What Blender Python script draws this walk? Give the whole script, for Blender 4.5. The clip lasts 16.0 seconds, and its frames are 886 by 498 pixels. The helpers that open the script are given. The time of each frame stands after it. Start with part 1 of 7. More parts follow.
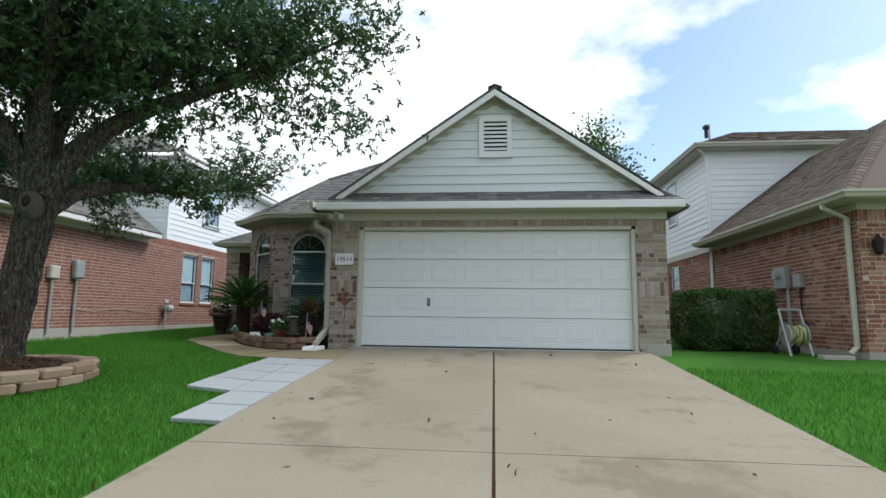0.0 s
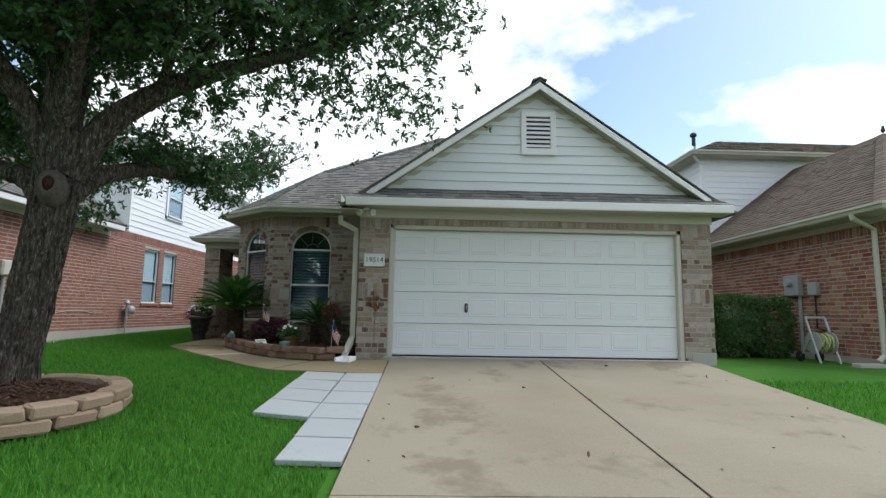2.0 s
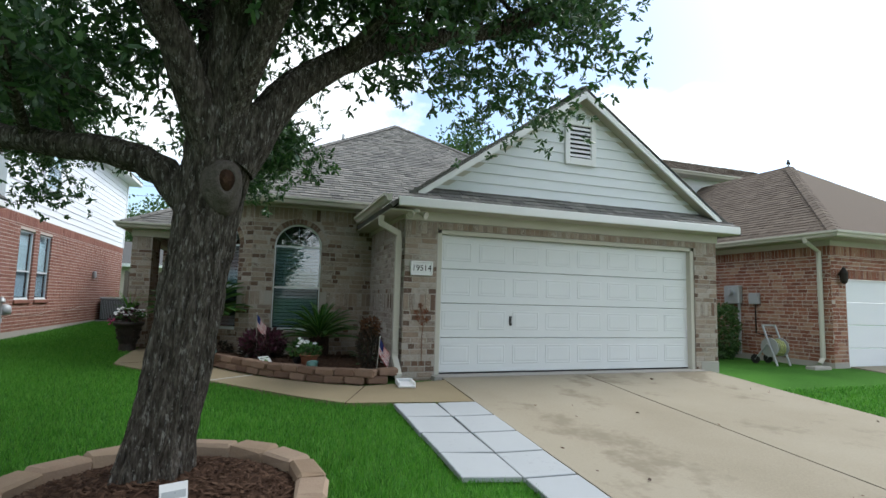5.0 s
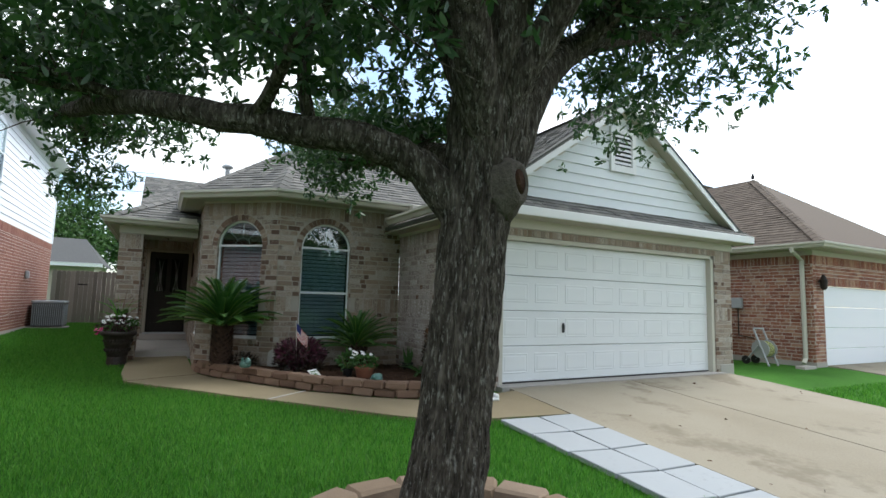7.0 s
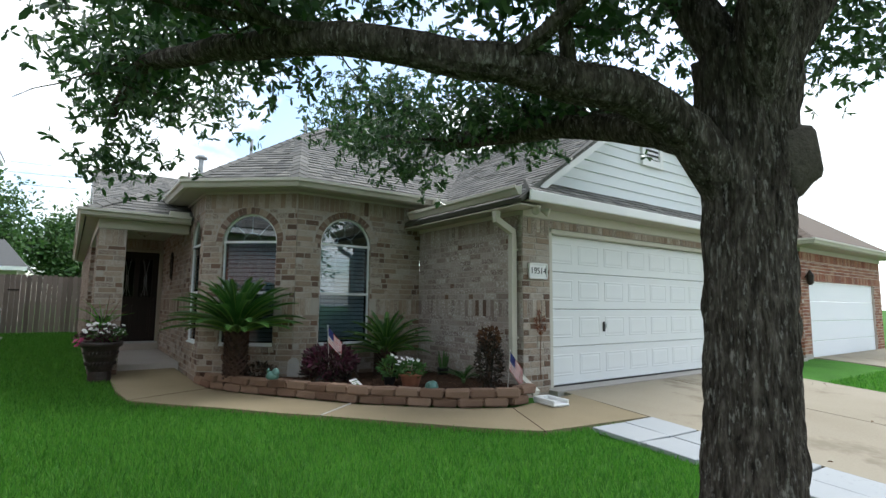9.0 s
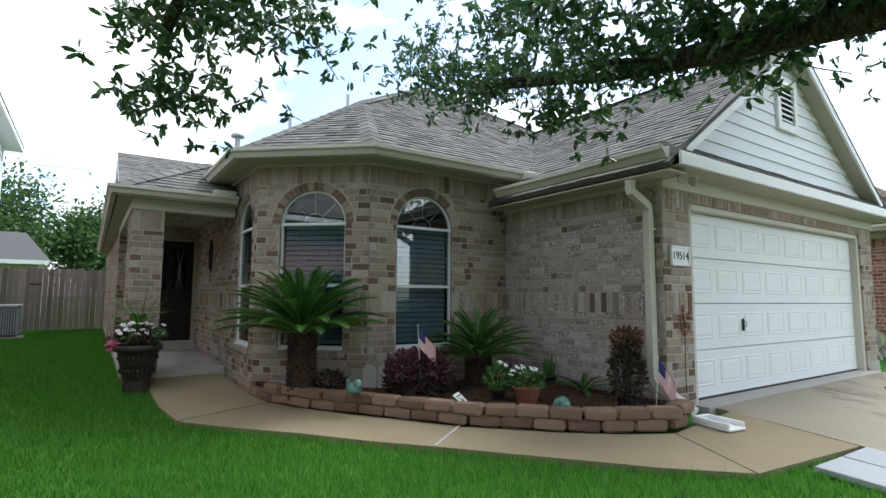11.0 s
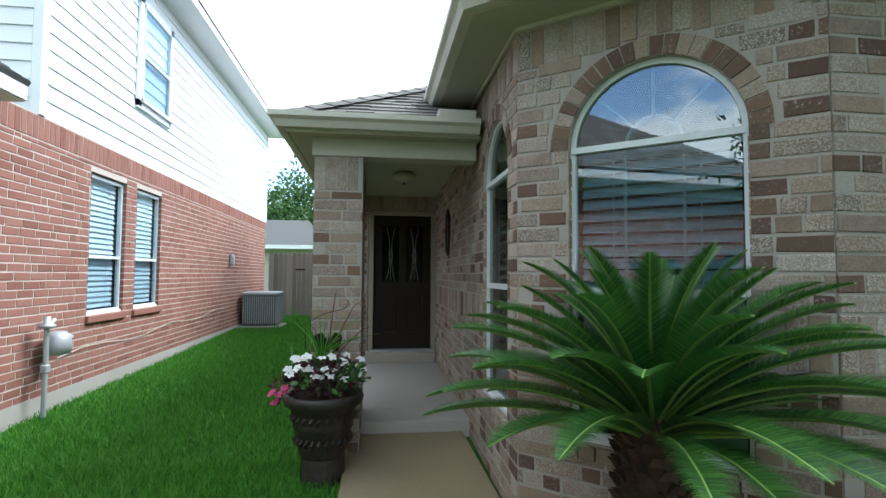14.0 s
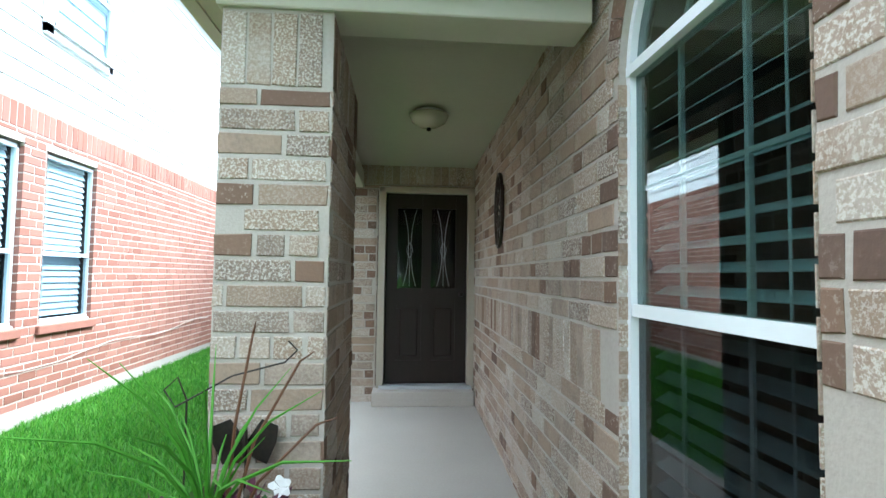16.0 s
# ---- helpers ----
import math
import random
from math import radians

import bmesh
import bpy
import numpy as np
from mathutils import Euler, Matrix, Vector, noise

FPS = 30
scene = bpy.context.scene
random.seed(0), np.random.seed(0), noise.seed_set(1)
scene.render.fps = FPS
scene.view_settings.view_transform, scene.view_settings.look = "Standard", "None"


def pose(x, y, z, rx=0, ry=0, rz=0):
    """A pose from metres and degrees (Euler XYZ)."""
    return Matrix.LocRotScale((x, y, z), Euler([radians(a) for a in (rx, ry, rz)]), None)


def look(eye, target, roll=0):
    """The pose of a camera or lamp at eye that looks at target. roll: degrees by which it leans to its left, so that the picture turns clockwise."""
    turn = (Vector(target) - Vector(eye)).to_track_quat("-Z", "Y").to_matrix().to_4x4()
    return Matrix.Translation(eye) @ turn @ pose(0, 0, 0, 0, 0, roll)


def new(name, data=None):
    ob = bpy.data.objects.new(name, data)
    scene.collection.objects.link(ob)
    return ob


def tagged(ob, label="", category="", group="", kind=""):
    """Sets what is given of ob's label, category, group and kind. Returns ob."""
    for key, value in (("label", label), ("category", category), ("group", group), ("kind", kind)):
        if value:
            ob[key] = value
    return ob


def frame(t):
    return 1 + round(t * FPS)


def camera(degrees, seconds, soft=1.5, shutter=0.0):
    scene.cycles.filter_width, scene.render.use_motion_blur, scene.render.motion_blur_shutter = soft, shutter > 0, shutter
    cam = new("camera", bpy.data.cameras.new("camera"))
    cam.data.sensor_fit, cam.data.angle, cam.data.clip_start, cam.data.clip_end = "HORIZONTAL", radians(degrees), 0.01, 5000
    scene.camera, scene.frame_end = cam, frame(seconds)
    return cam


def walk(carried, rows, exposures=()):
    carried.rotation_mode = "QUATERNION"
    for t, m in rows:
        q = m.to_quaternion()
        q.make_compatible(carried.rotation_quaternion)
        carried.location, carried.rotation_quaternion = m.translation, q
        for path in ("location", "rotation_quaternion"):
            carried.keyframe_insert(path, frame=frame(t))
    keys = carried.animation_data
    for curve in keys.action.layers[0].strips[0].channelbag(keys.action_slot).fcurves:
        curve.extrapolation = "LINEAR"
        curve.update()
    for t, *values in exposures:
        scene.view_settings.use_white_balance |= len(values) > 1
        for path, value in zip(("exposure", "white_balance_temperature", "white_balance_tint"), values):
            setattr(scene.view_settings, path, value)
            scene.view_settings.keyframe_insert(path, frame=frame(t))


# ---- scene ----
cam = camera(81.0, 16.0)
PATH = [
    (0, (-0.001, -9.625, 0.611), (-0.196, -7.651, 0.86), 0.7),
    (0.5, (-0.445, -9.371, 0.693), (-0.559, -7.389, 0.938), 0.8),
    (1, (-0.923, -9.276, 0.702), (-0.963, -7.293, 0.951), 0.9),
    (1.5, (-1.377, -9.11, 0.718), (-1.368, -7.125, 0.963), 1.0),
    (2, (-1.898, -8.973, 0.728), (-1.843, -6.99, 0.975), 1.0),
    (2.5, (-2.407, -8.783, 0.777), (-2.28, -6.802, 1.023), 1.1),
    (3, (-2.905, -8.655, 0.819), (-2.7, -6.681, 1.068), 1.2),
    (3.5, (-3.491, -8.536, 0.925), (-3.193, -6.571, 1.153), 1.3),
    (6, (-6.123, -7.094, 1.168), (-5.296, -5.284, 1.372), 1.4),
    (6.5, (-6.588, -6.848, 1.148), (-5.711, -5.063, 1.359), 1.3),
    (7, (-7.07, -6.457, 1.186), (-6.121, -4.709, 1.393), 1.5),
    (7.5, (-7.382, -6.165, 1.16), (-6.384, -4.446, 1.384), 1.5),
    (8, (-7.721, -5.815, 1.137), (-6.653, -4.14, 1.366), 1.3),
    (8.2, (-7.836, -5.671, 1.137), (-6.733, -4.019, 1.365), 1.3),
    (10.3, (-8.257, -4.036, 1.139), (-7.081, -2.432, 1.352), 0.3),
    (10.5, (-8.28, -3.838, 1.131), (-7.12, -2.221, 1.338), 0.3),
    (11, (-8.201, -3.279, 1.143), (-7.083, -1.632, 1.334), 0.3),
    (11.5, (-7.903, -2.627, 1.206), (-6.934, -0.888, 1.393), 0.2),
    (12, (-7.72, -1.953, 1.235), (-6.905, -0.135, 1.414), 0.3),
    (12.5, (-7.532, -1.291, 1.254), (-6.913, 0.604, 1.419), 0.3),
    (13, (-7.432, -0.663, 1.267), (-6.971, 1.279, 1.392), 0.2),
    (13.5, (-7.315, -0.019, 1.337), (-6.99, 1.951, 1.436), 0.2),
    (14, (-7.282, 0.605, 1.388), (-7.026, 2.586, 1.488), 0.4),
    (14.5, (-7.208, 1.25, 1.436), (-6.987, 3.235, 1.529), 0.5),
    (15, (-7.185, 1.815, 1.446), (-6.989, 3.803, 1.545), 0.6),
    (15.5, (-7.153, 2.404, 1.45), (-6.98, 4.394, 1.552), 0.7),
    (16, (-7.144, 2.987, 1.409), (-6.986, 4.978, 1.514), 0.8),
]
walk(cam, [(t, look(eye, target, roll)) for t, eye, target, roll in PATH],
     [(0, 0.02, 6250, 7), (3.5, 0.1, 6250, 8), (6, 0.34, 6200, 8), (8, 0.5, 6200, 8), (11, 0.64, 6150, 9), (12, 0.70, 6050, 9), (12.5, 0.64, 5950, 8), (13, 0.80, 5950, 7), (14, 1.15, 5850, 4), (15, 1.75, 5850, 4), (16, 2.5, 5650, 1)])

# ---- world, sun, exposure ----
SUN_AZ, SUN_EL = 78.0, 52.0      # compass of the sun: degrees from +y towards +x, and its height
world = bpy.data.worlds.new("world")
scene.world = world
world.use_nodes = True
wn, wl = world.node_tree.nodes, world.node_tree.links
wn.clear()
sky = wn.new("ShaderNodeTexSky")
sky.sky_type, sky.sun_disc = "NISHITA", False
sky.sun_elevation, sky.sun_rotation = radians(SUN_EL), radians(SUN_AZ)
sky.air_density, sky.dust_density = 1.0, 1.5
coords = wn.new("ShaderNodeTexCoord")
stretch = wn.new("ShaderNodeMapping")
stretch.inputs["Scale"].default_value = (1.3, 1.3, 2.4)
stretch.inputs["Location"].default_value = (0.35, 0.1, 0.0)
puffs = wn.new("ShaderNodeTexNoise")
puffs.inputs["Scale"].default_value, puffs.inputs["Detail"].default_value, puffs.inputs["Roughness"].default_value = 1.7, 9.0, 0.53
cover = wn.new("ShaderNodeValToRGB")
cover.color_ramp.elements[0].position, cover.color_ramp.elements[1].position = 0.425, 0.50
cloud = wn.new("ShaderNodeBackground")
cloud.inputs["Color"].default_value, cloud.inputs["Strength"].default_value = (0.965, 0.99, 1.0, 1), 1.3
clear = wn.new("ShaderNodeBackground")
clear.inputs["Strength"].default_value = 0.22
both = wn.new("ShaderNodeMixShader")
wout = wn.new("ShaderNodeOutputWorld")
wl.new(coords.outputs["Generated"], stretch.inputs["Vector"])
wl.new(stretch.outputs["Vector"], puffs.inputs["Vector"])
wl.new(puffs.outputs["Fac"], cover.inputs["Fac"])
wl.new(cover.outputs["Color"], both.inputs["Fac"])
wl.new(sky.outputs["Color"], clear.inputs["Color"])
wl.new(clear.outputs["Background"], both.inputs[1])
wl.new(cloud.outputs["Background"], both.inputs[2])
wl.new(both.outputs["Shader"], wout.inputs["Surface"])
sun_data = bpy.data.lights.new("sun", "SUN")
sun_data.energy, sun_data.angle, sun_data.color = 2.6, radians(28), (1.0, 0.985, 0.96)
sun = new("sun", sun_data)
_az, _el = radians(SUN_AZ), radians(SUN_EL)
sun.matrix_world = look((30 * math.sin(_az) * math.cos(_el), 30 * math.cos(_az) * math.cos(_el), 30 * math.sin(_el)), (0, 0, 0))

# ---- materials ----
def material(name, colours, rand="", noise_scale=6.0, fine=60.0, rough=0.8, bump=0.2, bump_size=0.004, metal=0.0, spec=0.3,
             speck=None, spread=0.5, stretch_by=(1, 1, 1)):
    """Procedural surface. colours: ramp stops; rand: '', 'object' or 'island' lets each piece take its own place on the ramp.
    speck: (colour, share, scale) of blotches on top."""
    m = bpy.data.materials.new(name)
    m.use_nodes = True
    n, l = m.node_tree.nodes, m.node_tree.links
    bsdf = n["Principled BSDF"]
    geo = n.new("ShaderNodeNewGeometry")
    mapping = n.new("ShaderNodeMapping")
    mapping.inputs["Scale"].default_value = stretch_by
    l.new(geo.outputs["Position"], mapping.inputs["Vector"])
    vec = mapping.outputs["Vector"]
    big, small = n.new("ShaderNodeTexNoise"), n.new("ShaderNodeTexNoise")
    big.inputs["Scale"].default_value, big.inputs["Detail"].default_value = noise_scale, 4
    small.inputs["Scale"].default_value, small.inputs["Detail"].default_value = fine, 3
    l.new(vec, big.inputs["Vector"]), l.new(vec, small.inputs["Vector"])
    mixed = n.new("ShaderNodeMath")
    mixed.operation = "ADD"
    halves = []
    for tex, w in ((big, 0.6), (small, 0.4)):
        k = n.new("ShaderNodeMath")
        k.operation = "MULTIPLY"
        k.inputs[1].default_value = w
        l.new(tex.outputs["Fac"], k.inputs[0])
        halves.append(k)
    l.new(halves[0].outputs[0], mixed.inputs[0]), l.new(halves[1].outputs[0], mixed.inputs[1])
    wide = n.new("ShaderNodeMapRange")
    wide.inputs["From Min"].default_value, wide.inputs["From Max"].default_value = 0.5 - 0.5 * (1 - spread) - 0.02, 0.5 + 0.5 * (1 - spread) + 0.02
    l.new(mixed.outputs[0], wide.inputs["Value"])
    fac = wide.outputs[0]
    if rand:
        if rand == "object":
            src = n.new("ShaderNodeObjectInfo").outputs["Random"]
        else:
            src = geo.outputs["Random Per Island"]
        k = n.new("ShaderNodeMath")
        k.operation, k.inputs[1].default_value = "MULTIPLY", 0.78
        l.new(src, k.inputs[0])
        k2 = n.new("ShaderNodeMath")
        k2.operation, k2.inputs[1].default_value = "MULTIPLY", 0.22
        l.new(fac, k2.inputs[0])
        k3 = n.new("ShaderNodeMath")
        k3.operation = "ADD"
        l.new(k.outputs[0], k3.inputs[0]), l.new(k2.outputs[0], k3.inputs[1])
        fac = k3.outputs[0]
    ramp = n.new("ShaderNodeValToRGB")
    els = ramp.color_ramp.elements
    while len(els) < len(colours):
        els.new(0.5)
    for i, c in enumerate(colours):
        els[i].position = i / max(1, len(colours) - 1)
        els[i].color = (*c, 1)
    l.new(fac, ramp.inputs["Fac"])
    col = ramp.outputs["Color"]
    if speck:
        sc, share, size = speck
        st = n.new("ShaderNodeTexNoise")
        st.inputs["Scale"].default_value, st.inputs["Detail"].default_value, st.inputs["Roughness"].default_value = size, 5, 0.7
        l.new(vec, st.inputs["Vector"])
        edge = n.new("ShaderNodeMapRange")
        edge.inputs["From Min"].default_value, edge.inputs["From Max"].default_value = 0.62 - share * 0.4, 0.70 - share * 0.4
        l.new(st.outputs["Fac"], edge.inputs["Value"])
        fade = edge.outputs[0]
        if rand:
            gate = n.new("ShaderNodeMath")
            gate.operation = "MULTIPLY"
            wave = n.new("ShaderNodeMath")
            wave.operation, wave.inputs[1].default_value = "PINGPONG", 0.13
            l.new(src, wave.inputs[0])
            amp = n.new("ShaderNodeMath")
            amp.operation, amp.inputs[1].default_value = "MULTIPLY", 6.5
            l.new(wave.outputs[0], amp.inputs[0])
            l.new(fade, gate.inputs[0]), l.new(amp.outputs[0], gate.inputs[1])
            fade = gate.outputs[0]
        mix = n.new("ShaderNodeMix")
        mix.data_type = "RGBA"
        l.new(fade, mix.inputs["Factor"]), l.new(col, mix.inputs["A"])
        mix.inputs["B"].default_value = (*sc, 1)
        col = mix.outputs["Result"]
    l.new(col, bsdf.inputs["Base Color"])
    bsdf.inputs["Roughness"].default_value, bsdf.inputs["Metallic"].default_value = rough, metal
    bsdf.inputs["Specular IOR Level"].default_value = spec
    if bump:
        b = n.new("ShaderNodeBump")
        b.inputs["Strength"].default_value, b.inputs["Distance"].default_value = bump, bump_size
        l.new(mixed.outputs[0], b.inputs["Height"])
        l.new(b.outputs["Normal"], bsdf.inputs["Normal"])
    return m


def leafy(name, colours, rand="island", rough=0.5, glow=0.35, spec=0.4):
    """Leaf: ramp colour by piece, and light that comes through."""
    m = bpy.data.materials.new(name)
    m.use_nodes = True
    n, l = m.node_tree.nodes, m.node_tree.links
    bsdf, out = n["Principled BSDF"], n["Material Output"]
    if rand == "island":
        src = n.new("ShaderNodeNewGeometry").outputs["Random Per Island"]
    else:
        src = n.new("ShaderNodeObjectInfo").outputs["Random"]
    ramp = n.new("ShaderNodeValToRGB")
    els = ramp.color_ramp.elements
    while len(els) < len(colours):
        els.new(0.5)
    for i, c in enumerate(colours):
        els[i].position, els[i].color = i / max(1, len(colours) - 1), (*c, 1)
    l.new(src, ramp.inputs["Fac"])
    l.new(ramp.outputs["Color"], bsdf.inputs["Base Color"])
    bsdf.inputs["Roughness"].default_value, bsdf.inputs["Specular IOR Level"].default_value = rough, spec
    tl = n.new("ShaderNodeBsdfTranslucent")
    l.new(ramp.outputs["Color"], tl.inputs["Color"])
    mx = n.new("ShaderNodeMixShader")
    mx.inputs[0].default_value = glow
    l.new(bsdf.outputs[0], mx.inputs[1]), l.new(tl.outputs[0], mx.inputs[2])
    l.new(mx.outputs[0], out.inputs["Surface"])
    return m


HOUSE_BRICK = [(0.13, 0.093, 0.072), (0.225, 0.168, 0.125), (0.275, 0.208, 0.155), (0.165, 0.127, 0.103), (0.315, 0.255, 0.205), (0.235, 0.172, 0.127), (0.34, 0.295, 0.25), (0.15, 0.108, 0.083)]
BROWN_BRICK = [(0.085, 0.058, 0.047), (0.13, 0.085, 0.064), (0.17, 0.112, 0.08), (0.11, 0.074, 0.058), (0.21, 0.15, 0.11)]
M = {}
M["brick"] = material("house_brick", HOUSE_BRICK, "island", 9, 70, 0.95, 0.8, 0.007, speck=((0.52, 0.49, 0.44), 0.33, 120), spec=0.15)
M["brown_brick"] = material("brown_brick", BROWN_BRICK, "island", 9, 60, 0.95, 0.8, 0.006, speck=((0.40, 0.36, 0.31), 0.12, 60), spec=0.15)
M["brick_single"] = material("house_brick_single", HOUSE_BRICK, "object", 9, 70, 0.95, 0.8, 0.007, speck=((0.52, 0.49, 0.44), 0.33, 120), spec=0.15)
# garage side bricks: weathered bloom, plus west skylight lightened into the ramp
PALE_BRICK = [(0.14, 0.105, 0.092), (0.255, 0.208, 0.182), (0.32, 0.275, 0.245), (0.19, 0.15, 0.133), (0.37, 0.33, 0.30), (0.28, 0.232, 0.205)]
M["pale_brick"] = material("pale_brick", PALE_BRICK, "island", 7, 60, 0.95, 0.8, 0.006, speck=((0.55, 0.53, 0.50), 0.3, 30), spec=0.15)
M["pale_brick_single"] = material("pale_brick_single", PALE_BRICK, "object", 7, 60, 0.95, 0.8, 0.006, speck=((0.55, 0.53, 0.50), 0.3, 30), spec=0.15)
M["mortar"] = material("mortar", [(0.30, 0.27, 0.235), (0.40, 0.37, 0.33)], "", 5, 90, 0.95, 0.8, 0.006)
RED = [(0.17, 0.075, 0.055), (0.22, 0.10, 0.075), (0.265, 0.125, 0.095), (0.24, 0.115, 0.09), (0.30, 0.155, 0.12)]
M["red_brick"] = material("red_brick", RED, "island", 8, 60, 0.9, 0.4, 0.003, spec=0.2)
DARKRED = [(0.13, 0.05, 0.035), (0.21, 0.08, 0.05), (0.28, 0.115, 0.07), (0.17, 0.07, 0.05), (0.36, 0.21, 0.14), (0.22, 0.09, 0.06)]
M["dark_red_brick"] = material("dark_red_brick", DARKRED, "island", 8, 60, 0.9, 0.4, 0.003, spec=0.2, speck=((0.45, 0.40, 0.34), 0.2, 40))
M["red_mortar"] = material("red_mortar", [(0.42, 0.355, 0.31), (0.51, 0.445, 0.39)], "", 5, 100, 0.95, 0.3)
M["trim"] = material("beige_trim", [(0.46, 0.445, 0.38), (0.51, 0.495, 0.425)], "", 1.5, 30, 0.6, 0.06)
M["white"] = material("white_paint", [(0.70, 0.705, 0.70), (0.77, 0.775, 0.77)], "", 2.0, 40, 0.55, 0.06)
M["siding"] = material("pale_siding", [(0.64, 0.67, 0.685), (0.71, 0.74, 0.755)], "", 1.2, 50, 0.6, 0.1, stretch_by=(0.4, 0.4, 3))
M["siding_white"] = material("white_siding", [(0.74, 0.77, 0.80), (0.80, 0.82, 0.84)], "", 1.2, 50, 0.6, 0.1, stretch_by=(0.4, 0.4, 3))
SHINGLE = [(0.075, 0.075, 0.072), (0.13, 0.128, 0.122), (0.18, 0.175, 0.163), (0.11, 0.108, 0.10), (0.215, 0.208, 0.19), (0.095, 0.094, 0.09)]
M["shingle"] = material("grey_shingle", SHINGLE, "island", 20, 250, 0.95, 0.5, 0.003, spec=0.15)
M["shingle_brown"] = material("brown_shingle", [(0.10, 0.08, 0.065), (0.13, 0.105, 0.085), (0.155, 0.125, 0.10)], "island", 14, 200, 0.95, 0.4, 0.003, spec=0.15)
M["far_roof"] = material("far_grey_shingle", [(0.075, 0.076, 0.076), (0.11, 0.11, 0.108)], "", 14, 200, 0.95, 0.4, 0.003, spec=0.15)
M["knot_wood"] = material("weathered_knot", [(0.05, 0.042, 0.035), (0.13, 0.115, 0.098)], "", 30, 90, 1.0, 0.8, 0.02, spec=0.1)
M["soffit"] = material("soffit", [(0.36, 0.345, 0.275), (0.40, 0.385, 0.31)], "", 1.5, 30, 0.7, 0.05)
M["door_white"] = material("garage_door_paint", [(0.64, 0.665, 0.665), (0.70, 0.725, 0.725)], "", 1.3, 90, 0.5, 0.08)
M["concrete"] = material("driveway_concrete", [(0.20, 0.172, 0.122), (0.245, 0.214, 0.157), (0.285, 0.254, 0.193), (0.255, 0.226, 0.17)], "", 0.55, 60, 0.9, 0.35, 0.003,
                         speck=((0.20, 0.172, 0.125), 0.2, 0.7), spec=0.2)
M["walk"] = material("walk_concrete", [(0.19, 0.152, 0.09), (0.23, 0.188, 0.116), (0.27, 0.224, 0.146)], "", 1.1, 60, 0.9, 0.35, 0.003, spec=0.2)
M["slab"] = material("porch_concrete", [(0.33, 0.31, 0.28), (0.41, 0.385, 0.35)], "", 1.2, 60, 0.85, 0.25, 0.003, spec=0.25)
M["paver"] = material("grey_paver", [(0.27, 0.29, 0.30), (0.34, 0.36, 0.37), (0.30, 0.32, 0.33)], "object", 3, 90, 0.9, 0.35, 0.003, speck=((0.28, 0.29, 0.29), 0.1, 9))
M["block"] = material("retaining_block", [(0.22, 0.155, 0.105), (0.28, 0.205, 0.14), (0.33, 0.25, 0.18), (0.25, 0.17, 0.12)], "object", 9, 60, 0.95, 0.8, 0.012, spec=0.15)
M["bed_block"] = material("red_brown_block", [(0.13, 0.08, 0.058), (0.18, 0.115, 0.082), (0.23, 0.155, 0.112), (0.155, 0.098, 0.07)], "object", 9, 60, 0.95, 0.8, 0.012, spec=0.15)
M["mulch"] = material("mulch", [(0.022, 0.013, 0.009), (0.05, 0.028, 0.018), (0.085, 0.05, 0.033)], "", 14, 45, 1.0, 1.0, 0.03, spec=0.1)
M["chip"] = material("mulch_chip", [(0.03, 0.017, 0.011), (0.07, 0.04, 0.026), (0.12, 0.075, 0.05)], "island", 20, 80, 1.0, 0.4, spec=0.1)
M["soil_green"] = material("lawn_base", [(0.026, 0.08, 0.011), (0.046, 0.135, 0.018), (0.065, 0.18, 0.024)], "", 0.9, 40, 1.0, 0.6, 0.02, spec=0.1)
M["grass"] = leafy("grass_blade", [(0.03, 0.12, 0.013), (0.062, 0.22, 0.021), (0.095, 0.29, 0.03), (0.15, 0.335, 0.05)], glow=0.42, spec=0.25)
M["asphalt"] = material("asphalt", [(0.045, 0.045, 0.045), (0.065, 0.064, 0.062)], "", 1, 90, 0.95, 0.4)
M["bark"] = material("bark", [(0.018, 0.015, 0.012), (0.055, 0.047, 0.038), (0.12, 0.105, 0.088)], "", 30, 90, 1.0, 1.0, 0.05, stretch_by=(1, 1, 0.25), spec=0.1, spread=0.75, speck=((0.19, 0.18, 0.16), 0.16, 48))
M["oak_leaf"] = leafy("oak_leaf", [(0.022, 0.058, 0.020), (0.035, 0.088, 0.028), (0.05, 0.115, 0.034), (0.085, 0.16, 0.048)], rough=0.38, glow=0.36, spec=0.5)
M["far_leaf"] = leafy("far_leaf", [(0.03, 0.075, 0.02), (0.05, 0.115, 0.03), (0.085, 0.16, 0.04)], glow=0.3)
M["hedge_leaf"] = leafy("hedge_leaf", [(0.025, 0.062, 0.018), (0.048, 0.11, 0.027), (0.085, 0.165, 0.04)], glow=0.2)
M["frond"] = leafy("sago_frond", [(0.014, 0.058, 0.014), (0.034, 0.11, 0.02), (0.075, 0.18, 0.028)], rand="island", rough=0.35, glow=0.25, spec=0.5)
M["frond_rib"] = material("frond_rib", [(0.13, 0.22, 0.045), (0.18, 0.28, 0.07)], "", 4, 40, 0.5, 0.1)
M["sago_trunk"] = material("sago_trunk", [(0.022, 0.013, 0.010), (0.055, 0.033, 0.024), (0.085, 0.052, 0.038)], "island", 20, 70, 1.0, 0.8, 0.01)
M["vinyl"] = material("white_vinyl", [(0.60, 0.64, 0.655), (0.65, 0.69, 0.705)], "", 2, 40, 0.4, 0.02, spec=0.45)
M["blind"] = material("blind_slat", [(0.64, 0.71, 0.76), (0.70, 0.77, 0.82)], "", 2, 40, 0.5, 0.03)
# near-black colour stands for the gloom of unlit rooms behind glass and doors
M["unlit_room_black"] = material("unlit_room_black", [(0.03, 0.03, 0.032), (0.045, 0.045, 0.046)], "", 1, 10, 0.9, 0.0)
